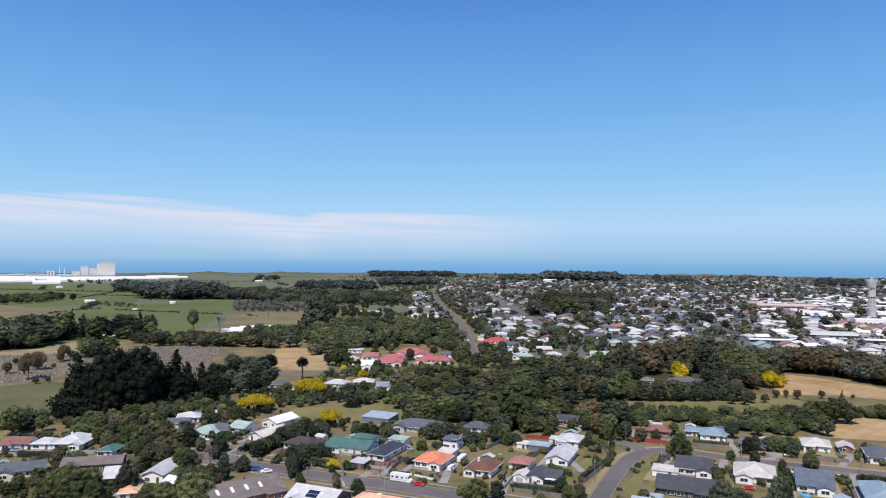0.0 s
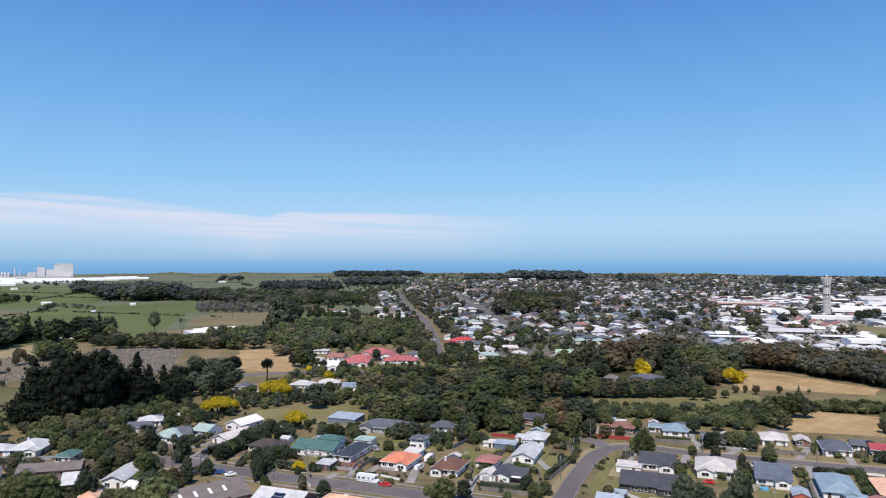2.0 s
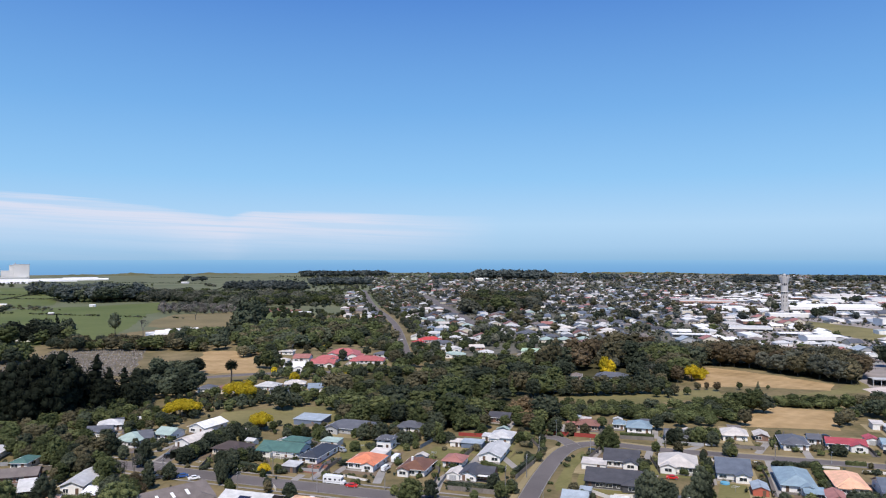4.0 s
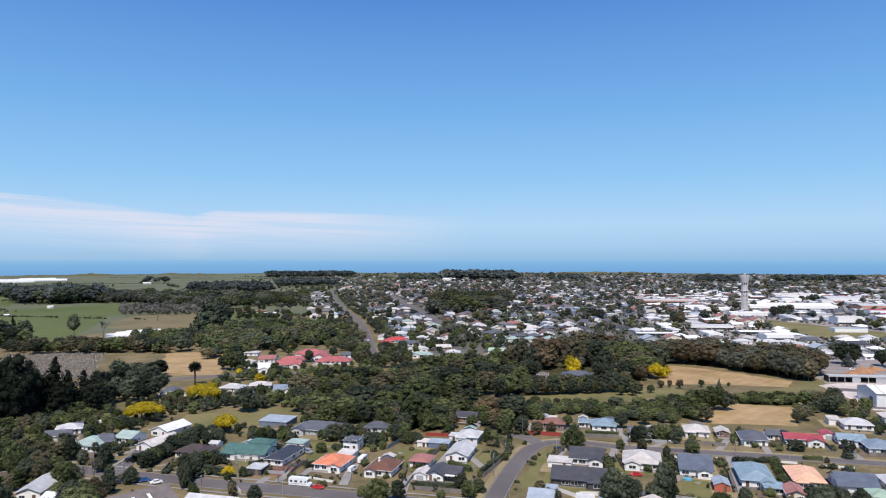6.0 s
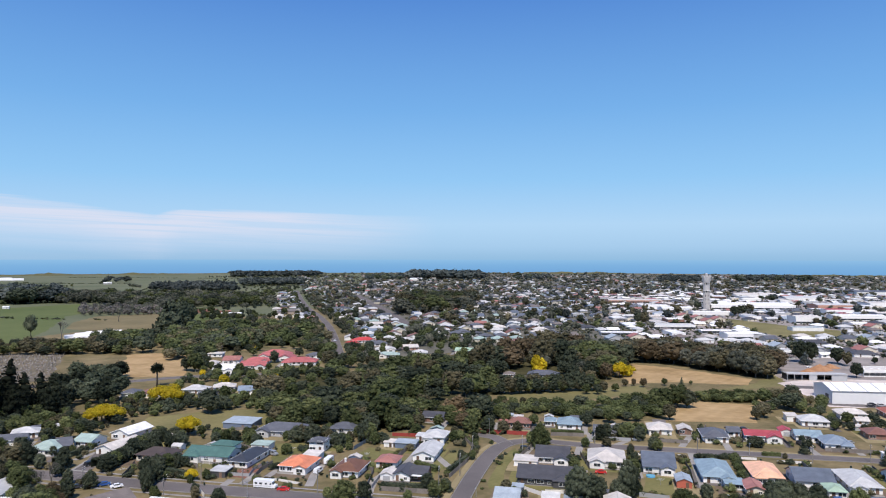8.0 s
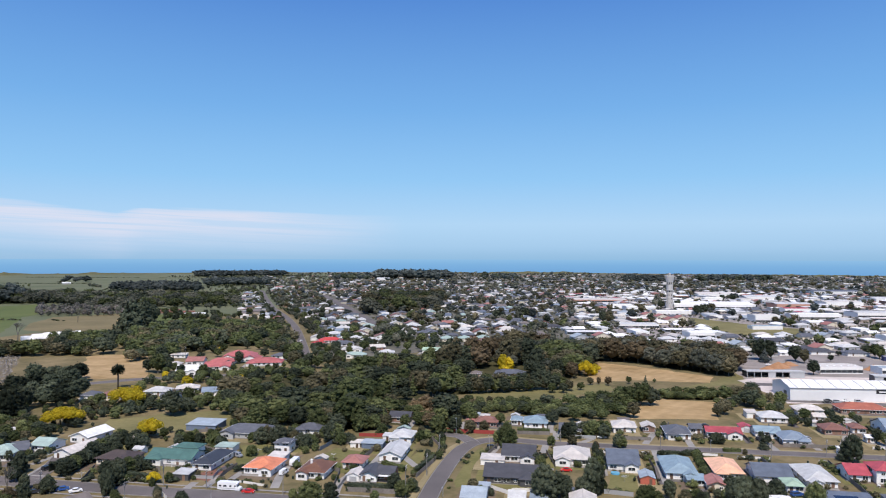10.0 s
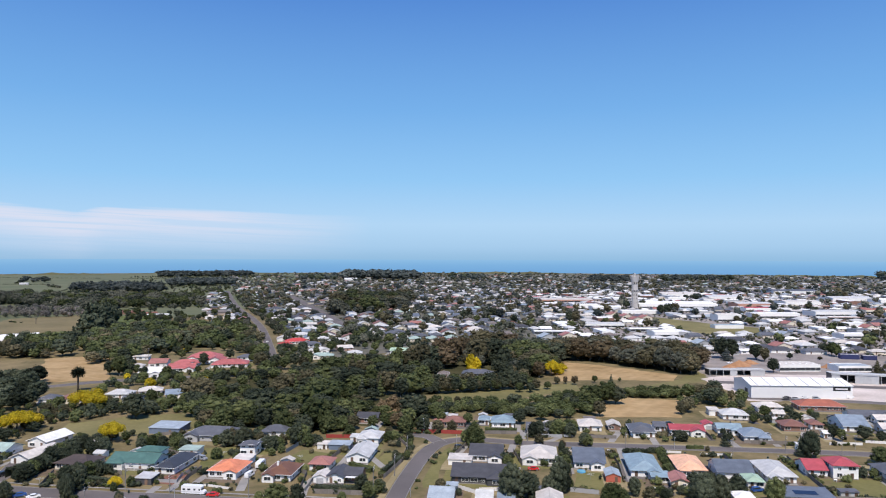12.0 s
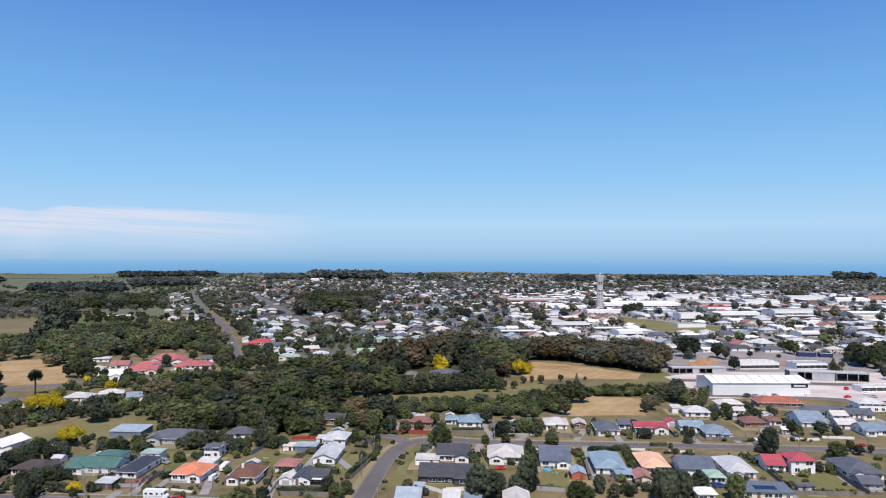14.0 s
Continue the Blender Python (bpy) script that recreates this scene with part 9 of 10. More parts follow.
wood("woodland", "tall trees between the town gardens", [(88, 631), (112, 632), (156, 754), (113, 764)], 11, (9, 15), ("hazy_grey", "green", "dark"), ("broad",), 1.0, 85)
wood("thicket", "farm garden trees on the green paddock's edge", [(-496, 1103), (-477, 1130), (-583, 1220), (-616, 1188)], 9, (2.5, 5), ("hazy_grey", "olive"), ("broad",), 1.4, 86)

# garden trees and hedges of the near streets
tree(-126.0, 298.2, 7.5, "broad", "green", 1.1)
tree(-118.8, 292.7, 8.4, "broad", "dark", 1.1)
tree(-113.0, 290.3, 7.3, "broad", "olive", 1.0)
tree(-117.4, 282.7, 7.2, "broad", "dark", 1.1)
tree(-108.3, 277.3, 7.5, "broad", "dark", 1.0)
tree(-101.1, 277.5, 6.9, "broad", "light", 1.15)
tree(-106.9, 283.8, 7.6, "broad", "green", 1.0)
tree(-99.2, 279.8, 5.0, "broad", "dark", 1.0)
tree(-115.6, 272.0, 6.4, "broad", "green", 1.0)
tree(-95.7, 255.9, 6.0, "broad", "green", 1.1)
tree(-91.1, 254.1, 6.8, "broad", "dark", 1.1)
tree(-87.4, 255.8, 6.4, "broad", "green", 1.1)
tree(-84.0, 256.4, 6.8, "broad", "bronze", 0.9)
tree(-84.6, 273.6, 6.2, "broad", "dark", 0.7)
tree(-91.1, 284.1, 6.5, "broad", "dark", 0.9)
tree(-75.9, 269.6, 6.1, "broad", "green", 0.8)
tree(-101.6, 295.9, 6.3, "broad", "dark", 0.9)
tree(-113.7, 312.1, 7.2, "broad", "dark", 0.7)
tree(-110.5, 306.7, 7.0, "broad", "olive", 0.8)
tree(-124.5, 324.2, 3.5, "broad", "olive", 1.1)
tree(-131.2, 320.0, 6.3, "broad", "green", 1.0)
tree(-139.2, 328.3, 7.7, "broad", "dark", 1.1)
tree(-137.0, 343.2, 7.3, "broad", "green", 1.1)
tree(-146.8, 353.0, 8.2, "broad", "olive", 1.1)
tree(-135.0, 355.4, 6.9, "broad", "light", 1.0)
tree(-131.3, 361.4, 7.0, "broad", "green", 1.0)
tree(-113.8, 339.6, 6.5, "broad", "dark", 1.2)
tree(-109.9, 341.0, 6.5, "broad", "green", 1.2)
tree(-106.0, 342.4, 5.9, "broad", "olive", 1.2)
tree(-102.2, 346.0, 6.6, "broad", "green", 1.0)
tree(-98.2, 349.6, 7.2, "broad", "dark", 1.1)
tree(-117.4, 354.8, 6.2, "broad", "green", 1.1)
tree(-113.3, 360.8, 5.6, "broad", "light", 1.0)
tree(-127.9, 367.8, 7.1, "broad", "green", 1.1)
tree(-142.9, 365.5, 7.1, "broad", "dark", 1.0)
tree(-102.9, 313.8, 4.4, "broad", "dark", 0.9)
tree(-98.8, 314.9, 3.8, "broad", "dark", 1.1)
tree(-96.1, 316.2, 3.8, "broad", "green", 1.0)
tree(-92.8, 317.5, 3.3, "broad", "dark", 1.1)
tree(-90.6, 320.7, 3.3, "broad", "green", 1.0)
tree(-60.0, 282.0, 6.8, "broad", "dark", 1.0)
tree(-56.4, 282.9, 7.3, "broad", "dark", 1.1)
tree(-53.4, 286.8, 6.4, "broad", "green", 1.1)
tree(-50.7, 291.0, 5.4, "broad", "dark", 1.0)
tree(-55.2, 262.6, 6.3, "broad", "dark", 0.75)
tree(-41.9, 270.8, 4.6, "broad", "yellow", 0.8)
tree(-41.7, 266.8, 3.6, "broad", "green", 0.8)
tree(-49.8, 249.9, 4.3, "broad", "green", 0.9)
tree(-38.0, 253.8, 4.3, "broad", "dark", 0.9)
tree(-75.7, 287.4, 6.0, "broad", "dark", 1.15)
tree(-74.8, 291.0, 6.0, "broad", "dark", 1.15)
tree(-74.2, 295.5, 5.9, "broad", "green", 1.15)
tree(-73.2, 299.2, 5.9, "broad", "dark", 1.15)
tree(-72.2, 303.1, 6.0, "broad", "dark", 1.15)
tree(-71.4, 307.2, 6.0, "broad", "green", 1.15)
tree(-70.5, 312.2, 5.6, "broad", "dark", 1.15)
tree(-69.6, 316.5, 5.7, "broad", "dark", 1.15)
tree(-68.5, 320.9, 5.7, "broad", "green", 1.15)
tree(-67.3, 325.4, 5.8, "broad", "dark", 1.15)
tree(-66.6, 331.2, 5.6, "broad", "dark", 1.15)
tree(-65.3, 336.0, 5.7, "broad", "green", 1.15)
tree(-39.8, 322.1, 5.4, "broad", "dark", 1.0)
tree(-35.5, 323.3, 6.0, "broad", "green", 1.0)
tree(-31.0, 322.6, 5.4, "broad", "dark", 1.1)
tree(-26.4, 319.9, 4.8, "broad", "green", 1.1)
tree(-22.1, 315.5, 5.3, "broad", "dark", 1.0)
tree(-5.0, 316.6, 7.9, "broad", "dark", 1.0)
tree(1.9, 313.6, 9.4, "broad", "dark", 1.0)
tree(4.5, 321.0, 6.4, "broad", "olive", 0.9)
tree(14.6, 309.7, 5.7, "broad", "green", 1.0)
tree(18.3, 312.9, 5.2, "broad", "olive", 1.0)
tree(24.8, 313.8, 9.4, "broad", "dark", 1.0)
tree(28.8, 307.5, 6.2, "broad", "green", 0.9)
tree(32.4, 308.8, 5.2, "broad", "dark", 1.1)
tree(13.1, 297.3, 3.5, "broad", "light", 1.1)
tree(45.9, 318.5, 2.7, "broad", "green", 0.9)
tree(18.8, 238.0, 6.9, "broad", "dark", 0.9)
tree(6.4, 242.2, 4.1, "broad", "light", 0.9)
tree(29.7, 256.9, 2.6, "broad", "olive", 1.0)
tree(63.8, 305.8, 5.2, "broad", "green", 1.1)
tree(66.7, 307.2, 3.7, "broad", "dark", 1.0)
tree(66.3, 296.0, 3.5, "broad", "dark", 0.7)
tree(42.9, 236.5, 6.1, "broad", "green", 1.1)
tree(47.2, 241.6, 5.0, "broad", "dark", 1.1)
tree(61.2, 279.7, 3.8, "broad", "dark", 1.0)
tree(68.0, 237.2, 4.6, "broad", "olive", 1.1)
tree(69.5, 232.3, 3.7, "broad", "green", 1.2)
tree(72.8, 230.6, 2.9, "broad", "dark", 1.0)
tree(101.7, 262.5, 4.7, "broad", "dark", 1.0)
tree(101.2, 256.7, 5.1, "broad", "green", 1.0)
tree(104.3, 272.9, 3.9, "broad", "dark", 0.9)
tree(117.5, 286.2, 4.6, "broad", "green", 1.0)
tree(133.9, 276.6, 3.6, "broad", "bronze", 1.0)
tree(127.7, 259.9, 4.9, "broad", "dark", 0.9)
tree(76.4, 324.3, 6.6, "broad", "dark", 1.1)
tree(82.5, 321.2, 7.2, "broad", "green", 1.1)
tree(89.2, 315.8, 6.5, "broad", "olive", 1.1)
tree(95.7, 314.8, 6.0, "broad", "olive", 1.0)
tree(61.8, 333.3, 6.8, "broad", "green", 1.0)
tree(68.6, 336.8, 6.8, "broad", "light", 1.0)
tree(131.5, 297.0, 7.6, "broad", "dark", 0.9)
tree(139.2, 299.8, 6.6, "broad", "dark", 1.2)
tree(143.7, 299.1, 7.2, "broad", "green", 1.2)
tree(150.7, 300.0, 6.1, "broad", "green", 1.0)
tree(144.5, 276.6, 6.2, "broad", "dark", 1.0)
tree(190.4, 272.9, 5.0, "broad", "dark", 1.4)
tree(188.5, 273.2, 4.4, "broad", "dark", 1.2)
tree(214.0, 274.6, 4.0, "broad", "dark", 1.0)
tree(210.7, 266.2, 4.5, "broad", "dark", 0.9)
tree(190.6, 254.6, 2.6, "broad", "olive", 1.0)
tree(180.5, 238.6, 2.5, "broad", "dark", 1.0)
tree(134.6, 220.9, 4.4, "broad", "dark", 1.0)
tree(124.9, 221.3, 3.0, "broad", "olive", 1.2)
tree(156.6, 216.3, 5.9, "broad", "dark", 1.1)
tree(162.1, 216.6, 5.0, "broad", "green", 1.1)
tree(166.2, 213.7, 4.6, "broad", "dark", 1.1)
tree(172.7, 213.8, 3.7, "broad", "green", 1.1)
tree(155.2, 261.0, 2.8, "shrub", "dark", 0.9)
tree(157.0, 260.7, 2.8, "shrub", "dark", 0.9)
tree(158.8, 260.4, 2.8, "shrub", "dark", 0.9)
tree(160.6, 260.1, 2.8, "shrub", "dark", 0.9)
tree(165.5, 259.3, 2.8, "shrub", "dark", 0.9)
tree(167.3, 259.1, 2.8, "shrub", "dark", 0.9)
tree(169.0, 258.8, 2.8, "shrub", "dark", 0.9)
tree(169.9, 257.9, 3.1, "shrub", "green", 1.3)
tree(167.8, 253.6, 3.0, "shrub", "green", 1.3)
tree(165.8, 249.4, 3.0, "shrub", "green", 1.3)
tree(163.8, 245.4, 3.0, "shrub", "green", 1.3)
tree(161.9, 241.5, 2.9, "shrub", "green", 1.3)
tree(160.1, 237.8, 2.9, "shrub", "green", 1.3)
tree(158.3, 234.1, 2.8, "shrub", "green", 1.3)
tree(105.7, 411.5, 7.3, "broad", "dark", 1.2)
tree(110.8, 410.7, 8.4, "broad", "green", 1.2)
tree(114.4, 404.9, 8.6, "broad", "dark", 1.2)
tree(119.4, 404.1, 10.7, "broad", "olive", 1.2)
tree(124.9, 405.0, 10.8, "broad", "dark", 1.2)
tree(130.4, 405.8, 9.1, "broad", "green", 1.2)
tree(134.8, 403.4, 9.8, "broad", "dark", 1.2)
tree(141.6, 407.6, 7.4, "broad", "olive", 1.2)
tree(145.4, 403.5, 7.7, "broad", "dark", 1.2)
tree(151.1, 404.3, 8.1, "broad", "green", 1.2)
tree(157.4, 406.9, 8.6, "broad", "dark", 1.2)
tree(162.5, 406.1, 6.8, "broad", "olive", 1.2)
tree(166.9, 403.6, 10.0, "broad", "dark", 1.2)
tree(174.1, 407.9, 8.4, "broad", "green", 1.2)
tree(127.2, 464.3, 11.0, "broad", "dark", 1.1)
tree(133.5, 472.5, 8.8, "broad", "dark", 1.1)
tree(175.0, 466.0, 10.6, "broad", "dark", 1.1)
tree(178.7, 460.7, 10.5, "broad", "dark", 1.1)
tree(186.6, 464.1, 11.4, "broad", "dark", 1.1)
tree(117.4, 456.9, 10.0, "broad", "dark", 1.1)
tree(189.1, 454.5, 9.7, "broad", "dark", 1.1)
tree(148.2, 200.4, 11.4, "broad", "dark", 0.95)
tree(153.8, 199.7, 10.3, "broad", "dark", 0.9)
tree(165.2, 204.5, 7.6, "broad", "dark", 1.0)
tree(171.8, 194.1, 9.6, "broad", "green", 0.8)
tree(120.1, 209.3, 7.4, "broad", "green", 1.0)
tree(131.2, 214.0, 6.8, "broad", "dark", 0.7)
tree(132.6, 207.6, 5.4, "broad", "olive", 1.0)
tree(139.0, 208.0, 3.8, "broad", "dark", 1.1)
tree(108.3, 223.7, 12.2, "broad", "dark", 0.6)
tree(88.7, 221.6, 12.6, "broad", "dark", 0.9)
tree(-196.1, 332.4, 8.3, "broad", "dark", 1.2)
tree(-192.9, 336.7, 8.3, "broad", "green", 1.2)
tree(-178.5, 334.4, 6.3, "broad", "olive", 1.2)
tree(-167.6, 325.9, 8.5, "broad", "green", 1.1)
tree(-149.1, 306.6, 7.9, "broad", "green", 1.0)
tree(-145.2, 308.3, 8.5, "broad", "dark", 1.0)
tree(-126.2, 292.5, 10.6, "broad", "green", 0.9)
tree(-115.2, 278.3, 8.6, "broad", "dark", 0.9)
tree(-108.9, 276.8, 8.5, "broad", "olive", 1.0)
tree(-99.7, 270.9, 8.7, "broad", "light", 1.0)
tree(-131.7, 240.1, 9.7, "broad", "green", 1.1)
tree(-125.8, 238.9, 11.4, "broad", "light", 1.0)
tree(-120.7, 239.9, 10.4, "broad", "green", 1.1)
tree(-108.1, 242.0, 10.7, "broad", "dark", 0.9)
tree(-98.1, 236.4, 6.1, "broad", "green", 1.3)
tree(-86.2, 239.5, 10.8, "broad", "dark", 1.0)
tree(-81.3, 241.7, 9.5, "broad", "green", 1.0)
tree(-79.7, 248.6, 5.7, "broad", "bronze", 0.9)
tree(-141.9, 244.7, 5.7, "broad", "olive", 1.2)
tree(-114.6, 239.9, 3.6, "broad", "green", 1.2)
tree(-154.0, 262.0, 2.5, "broad", "dark", 1.3)
tree(-147.4, 268.6, 3.1, "broad", "dark", 1.0)
# trees round the red-roofed houses
tree(24.6, 526.4, 11.2, "broad", "dark", 1.0)
tree(31.3, 519.8, 10.2, "broad", "green", 1.1)
tree(39.5, 529.2, 11.3, "broad", "dark", 1.0)
tree(44.8, 517.3, 10.2, "broad", "olive", 1.0)
tree(37.7, 552.6, 9.9, "broad", "green", 1.1)
tree(18.5, 556.1, 10.9, "broad", "dark", 1.0)
tree(13.3, 575.7, 9.4, "broad", "green", 1.1)
tree(-58.8, 615.8, 7.0, "broad", "olive", 1.2)
tree(-50.1, 621.4, 7.6, "broad", "dark", 1.2)
tree(-41.3, 630.8, 7.7, "broad", "green", 1.2)
tree(-22.6, 646.7, 6.8, "broad", "dark", 1.2)
tree(-12.5, 637.0, 8.3, "broad", "green", 1.2)
tree(-0.2, 619.6, 8.1, "broad", "dark", 1.2)
tree(-45.8, 499.2, 9.8, "broad", "green", 0.9)
tree(-28.4, 491.4, 4.8, "broad", "dark", 1.3)
tree(-20.2, 492.2, 4.4, "broad", "green", 1.3)
tree(-12.7, 493.1, 4.4, "broad", "dark", 1.3)
tree(-4.0, 501.0, 4.9, "broad", "olive", 1.3)
tree(5.0, 504.2, 4.9, "broad", "dark", 1.3)
tree(13.9, 512.6, 5.9, "broad", "green", 1.2)
tree(-62.5, 511.7, 7.6, "broad", "dark", 1.1)
tree(-69.2, 527.8, 6.9, "broad", "green", 1.1)
tree(21.1, 491.6, 7.2, "broad", "dark", 1.2)
# large dark trees standing out among the town roofs
tree(602.2, 1009.0, 13.3, "broad", "dark", 1.2)
tree(614.8, 1005.7, 15.2, "broad", "dark", 1.1)
tree(634.6, 1013.8, 13.5, "broad", "dark", 1.2)
tree(584.1, 885.2, 15.4, "broad", "dark", 1.1)
tree(599.8, 891.5, 17.4, "broad", "dark", 1.0)
tree(629.4, 916.5, 16.2, "broad", "olive", 1.1)
tree(318.7, 889.1, 13.8, "broad", "dark", 1.0)
tree(328.2, 886.5, 16.8, "broad", "dark", 1.0)
tree(333.3, 876.2, 15.2, "broad", "hazy_dark", 0.9)
tree(447.3, 954.1, 9.4, "broad", "dark", 1.2)
tree(458.8, 951.0, 10.2, "broad", "dark", 1.2)
tree(397.0, 800.2, 15.2, "broad", "dark", 0.9)
tree(403.9, 798.3, 16.7, "broad", "olive", 1.0)
tree(621.4, 762.9, 9.6, "broad", "dark", 1.3)
tree(610.8, 757.5, 8.7, "broad", "olive", 1.2)
tree(659.4, 654.6, 7.5, "broad", "dark", 1.3)
tree(669.1, 651.9, 8.3, "broad", "dark", 1.2)
tree(793.5, 818.4, 12.9, "broad", "dark", 0.9)
tree(613.5, 566.2, 9.5, "broad", "olive", 1.1)
tree(622.6, 563.6, 10.9, "broad", "olive", 1.2)
tree(634.6, 565.5, 9.6, "broad", "dark", 1.0)
tree(1132.0, 1129.3, 16.8, "broad", "dark", 1.1)
tree(1149.1, 1125.0, 18.2, "broad", "dark", 1.1)
tree(1177.0, 1137.9, 14.5, "broad", "olive", 1.1)
tree(826.8, 1168.6, 11.6, "broad", "dark", 1.2)
tree(844.1, 1164.2, 12.8, "broad", "dark", 1.3)
tree(558.5, 650.3, 6.3, "broad", "olive", 1.3)
tree(569.1, 647.3, 7.0, "broad", "olive", 1.3)
tree(577.8, 644.9, 5.6, "broad", "green", 1.2)
tree(289.4, 870.7, 11.1, "broad", "dark", 1.1)
tree(288.3, 838.0, 10.0, "broad", "green", 1.0)
tree(347.2, 806.1, 8.5, "broad", "dark", 1.2)
tree(336.1, 801.5, 7.7, "broad", "olive", 1.2)
tree(478.7, 747.1, 6.5, "broad", "dark", 1.2)

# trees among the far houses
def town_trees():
    rnd = random.Random(5)
    places = []
    for k in range(13000):
        az = rnd.uniform(-1.5, 58) if k < 12600 else rnd.uniform(1.0, 13) + rnd.uniform(0, 16)
        d = 560 + 2900 * rnd.random() ** 1.15
        if d < 1750 and rnd.random() < np.interp(az, [17, 31], [0, 0.6]):
            continue
        x, y = d * math.sin(radians(az)), d * math.cos(radians(az))
        if d < town_edge(az) - 20 or x < lane_side(y) or inside((x, y), SPORTS) or inside((x, y), WORKS):
            continue
        if noise.noise((x * 0.009, y * 0.006, 8)) < rnd.uniform(-0.55, 0.15):
            continue
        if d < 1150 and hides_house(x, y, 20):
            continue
        if d < 1500 and (not clear_of(x, y, 1.8) or any((x - q.x) ** 2 + (y - q.y) ** 2 < 210 for q in ROADS[6][0])):
            continue
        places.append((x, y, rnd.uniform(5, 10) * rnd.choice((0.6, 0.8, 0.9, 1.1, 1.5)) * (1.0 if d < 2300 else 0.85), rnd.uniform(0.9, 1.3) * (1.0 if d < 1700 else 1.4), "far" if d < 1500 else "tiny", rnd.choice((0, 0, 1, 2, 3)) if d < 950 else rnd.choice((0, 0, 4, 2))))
    # hedges and shrubs before and between the houses
    for k in range(15000):
        az, d = rnd.uniform(-1.5, 56), 570 + 1500 * rnd.random() ** 1.3
        x, y = d * math.sin(radians(az)), d * math.cos(radians(az))
        if d < town_edge(az) - 15 or x < lane_side(y) or inside((x, y), SPORTS) or inside((x, y), WORKS) or any(abs(x - a) < w / 2 + 1 and abs(y - b) < e / 2 + 1 for a, b, w, e in BLOCKS):
            continue
        if any((x - q.x) ** 2 + (y - q.y) ** 2 < 60 for line, _ in ROADS[5:7] for q in line):
            continue
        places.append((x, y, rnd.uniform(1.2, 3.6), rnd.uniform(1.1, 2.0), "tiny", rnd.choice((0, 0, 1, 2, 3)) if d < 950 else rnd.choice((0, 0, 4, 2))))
    grove("town_trees", "dark green garden trees between the far houses", places, ("hazy_grey", "dark", "olive", "green", "hazy_dark"))


town_trees()
grove("scattered_trees", "scattered garden and field trees beyond the near streets", SCATTERED, MASS_TONES)


GARDEN_GROUND = (([(-70, 335), (-60, 275), (20, 240), (65, 240), (85, 290), (60, 345), (-10, 350)], 41), ([(85, 235), (170, 190), (250, 170), (262, 215), (110, 285)], 42),
                 ([(115, 330), (120, 300), (250, 245), (340, 220), (380, 280), (230, 305)], 43), ([(-200, 340), (-200, 240), (-70, 215), (-75, 345)], 44))


def garden_plants():
    """Shrubs near the houses as things of their own, low growth between them as one mass."""
    rnd = random.Random(9)
    big = 0
    for poly, seed in GARDEN_GROUND:
        for x, y in scatter(poly, 6.0, seed, pad=0.8):
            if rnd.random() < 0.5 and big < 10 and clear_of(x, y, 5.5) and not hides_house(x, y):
                big += 1
                tree(x, y, rnd.uniform(3.0, 6.0), "broad", rnd.choice(("green", "dark", "light", "olive")), rnd.uniform(0.8, 1.2))
            elif rnd.random() < (0.22 if clear_of(x, y, 3.5) else 0.95):
                tree(x, y, rnd.choice((1.2, 1.6, 2.2, 3.0)) * rnd.uniform(0.8, 1.2), "shrub", rnd.choice(("green", "dark", "light", "olive")), rnd.uniform(0.9, 1.5))
    low = []
    for poly, seed in GARDEN_GROUND:
        for x, y in scatter(poly, 3.2, seed + 100, pad=0.2):
            if rnd.random() < 0.8 and not clear_of(x, y, 2.2) and (noise.noise((x * 0.09, y * 0.09, 3)) > -0.12) and all((x - q.x) ** 2 + (y - q.y) ** 2 > 110 for line, wd in ROADS[:4] for q in line):
                low.append((x, y, rnd.uniform(0.6, 1.6), rnd.uniform(0.9, 1.6), "tiny", rnd.randrange(4)))
    for x0, y0, x1, y1 in FENCE_LINES:
        ln = math.hypot(x1 - x0, y1 - y0)
        side = rnd.choice((-1, 1))
        for i in range(int(ln / 1.7)):
            t = (i + rnd.random()) / (ln / 1.7)
            o = side * rnd.uniform(0.9, 2.0)
            px, py = x0 + (x1 - x0) * t - (y1 - y0) / ln * o, y0 + (y1 - y0) * t + (x1 - x0) / ln * o
            if noise.noise((px * 0.07, py * 0.07, 6)) > -0.08 and clear_of(px, py, -1.0):
                low.append((px, py, rnd.uniform(0.9, 2.6), rnd.uniform(0.9, 1.3), "shrub", rnd.randrange(4)))
    grove("garden_plants", "low shrubs and flower beds between the houses", low, ("green", "dark", "olive", "light"))


garden_plants()


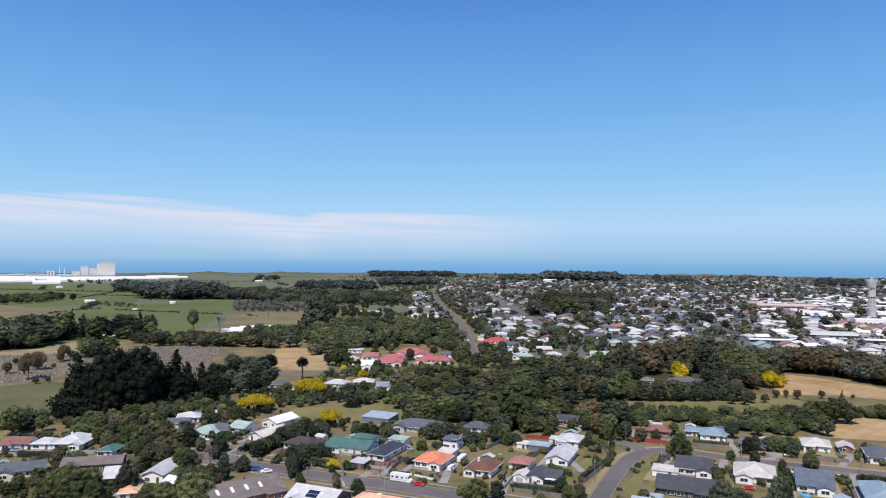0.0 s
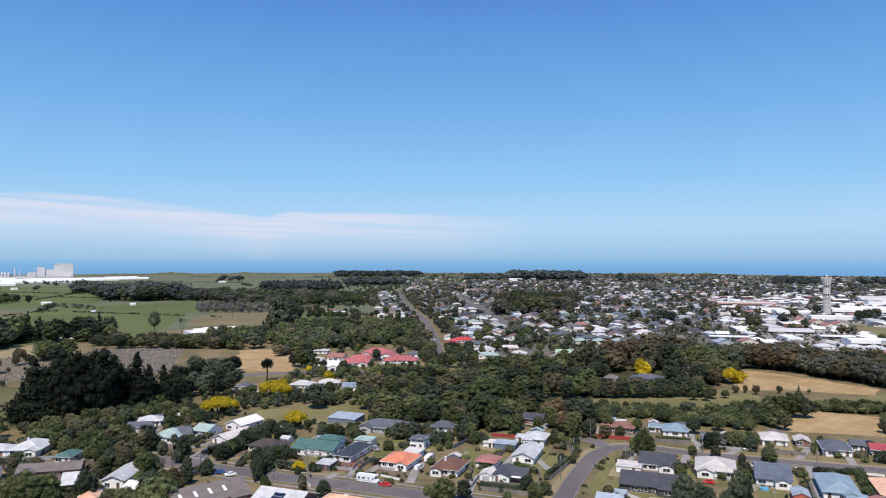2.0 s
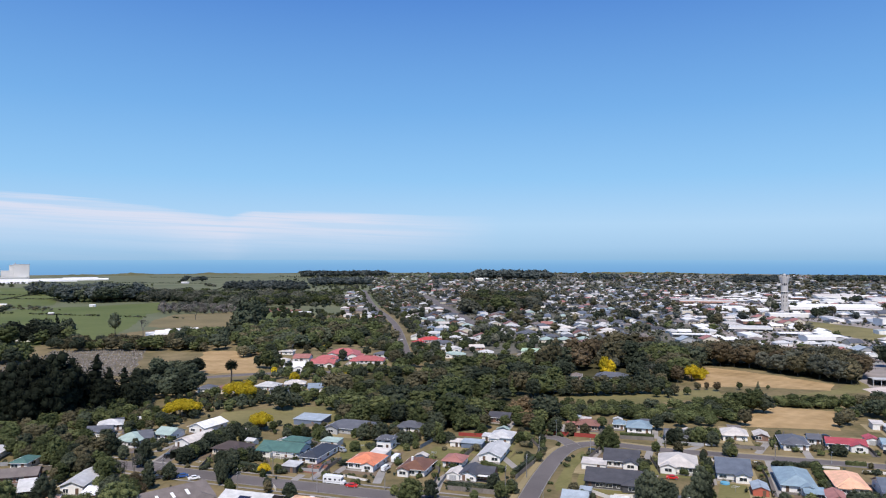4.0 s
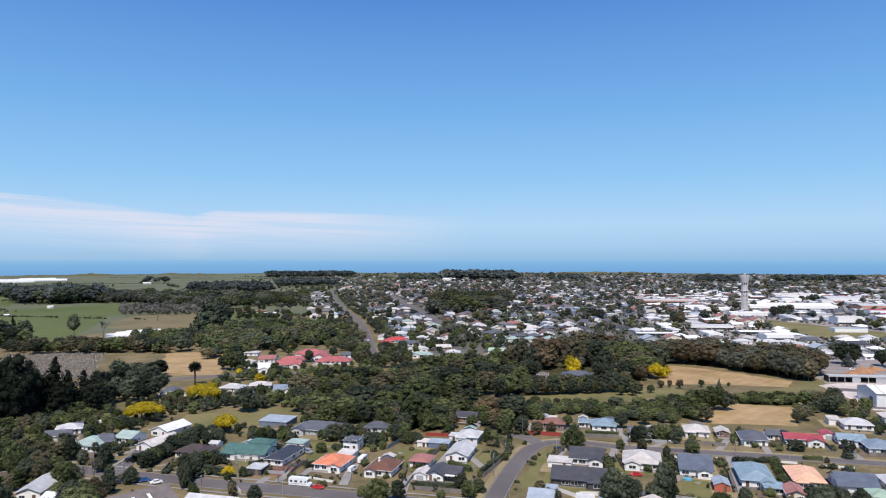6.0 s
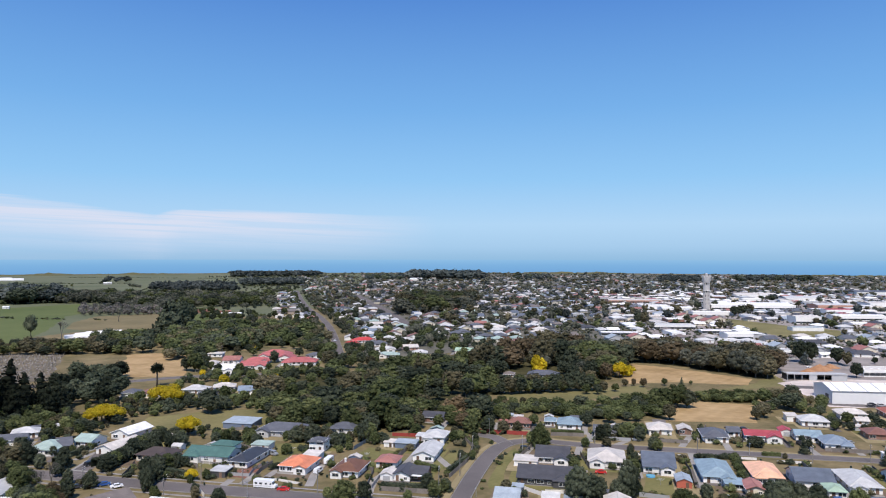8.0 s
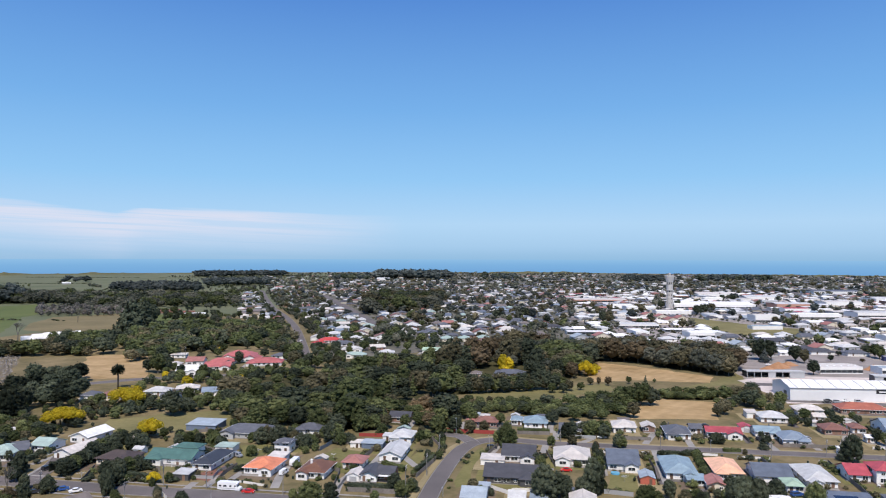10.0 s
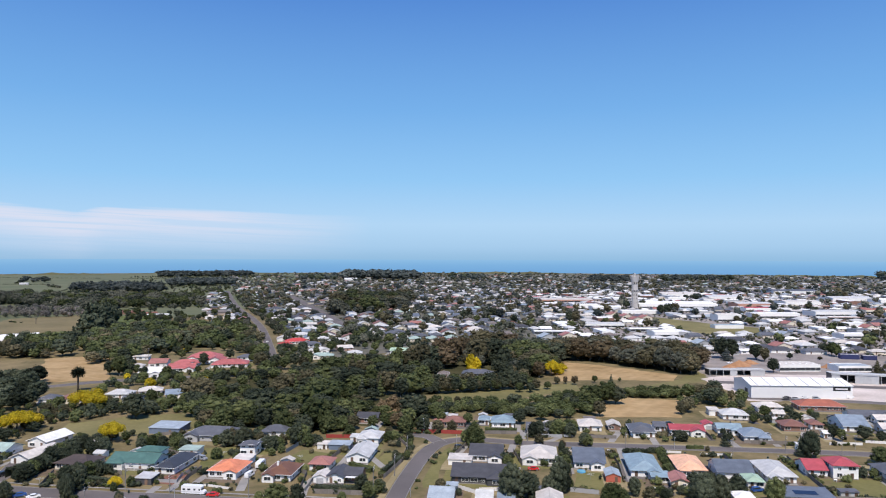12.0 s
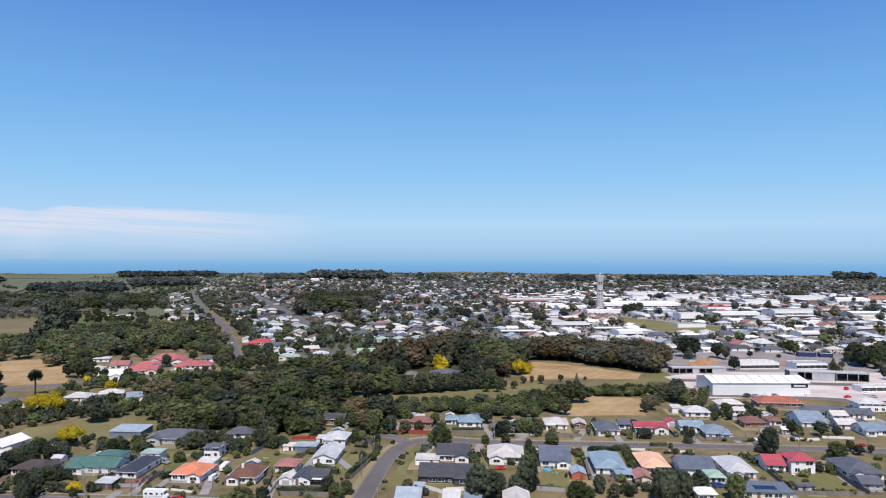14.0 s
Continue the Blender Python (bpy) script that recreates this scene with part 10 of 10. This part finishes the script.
def plain_trees():
    """Hedges, lone trees and farm clumps on the far plain."""
    rnd = random.Random(61)
    places = []
    for _ in range(34):
        az, d = rnd.uniform(-36, 1), rnd.uniform(1150, 3300)
        x, y = d * math.sin(radians(az)), d * math.cos(radians(az))
        a = radians(rnd.choice((24, 114)) + rnd.uniform(-8, 8))
        n = rnd.randrange(3, 22)
        for i in range(n):
            places.append((x + math.cos(a) * i * 9 + rnd.uniform(-3, 3), y + math.sin(a) * i * 9 + rnd.uniform(-3, 3), rnd.uniform(4, 10), 1.2, "far" if d < 1700 else "tiny", rnd.randrange(3)))
    for x0, y0, x1, y1 in ((-545, 1075, -250, 960), (-560, 800, -545, 1070), (-900, 1500, -350, 1330), (-1500, 1800, -700, 1560), (-700, 1350, -860, 2400), (-1300, 2450, -500, 2200), (-350, 1310, -420, 2100), (-1900, 1750, -1500, 1420), (-420, 2100, 60, 2250), (-250, 2700, -900, 2900)):
        ln = math.hypot(x1 - x0, y1 - y0)
        for i in range(int(ln / 4)):
            t = (i + rnd.random()) / (ln / 4)
            if noise.noise((t * 5, x0 * 0.01, 2)) > -0.25:
                places.append((x0 + (x1 - x0) * t, y0 + (y1 - y0) * t + rnd.uniform(-2, 2), rnd.uniform(1.5, 3.5), 2.0, "tiny", rnd.randrange(3)))
    for _ in range(260):
        az, d = rnd.uniform(-6.5, 2.2), rnd.uniform(1000, 2900)
        if not clear_of(d * math.sin(radians(az)), d * math.cos(radians(az)), 9):
            continue
        places.append((d * math.sin(radians(az)), d * math.cos(radians(az)), rnd.uniform(3, 8), 1.2, "far" if d < 1700 else "tiny", rnd.randrange(3)))
    for _ in range(520):
        az, d = rnd.uniform(-6.5, 4.5), rnd.uniform(760, 1900)
        x, y = d * math.sin(radians(az)), d * math.cos(radians(az))
        if clear_of(x, y, 5) and noise.noise((x * 0.012, y * 0.006, 5)) > -0.12:
            places.append((x, y, rnd.uniform(5, 11), 1.1, "mid" if d < 1100 else "far", rnd.randrange(3)))
    for y in range(556, 1500, 11):
        x = np.interp(y, [545, 708, 835, 981, 1147, 1416, 1724], [26, 26, 24, 15, -1, -15, -27])
        for off in (-10, -17, 11, 19):
            px, py = x + off + rnd.uniform(-3, 3), y + rnd.uniform(-5, 5)
            if rnd.random() < (0.75 if off < 0 else 0.5) and clear_of(px, py, 2.5):
                places.append((px, py, rnd.uniform(4, 8), 1.1, "mid" if y < 1000 else "far", rnd.randrange(3)))
    grove("hedgerow_trees", "hedgerow trees and farm clumps on the plain", places, ("dark", "hazy_grey", "green"))


plain_trees()
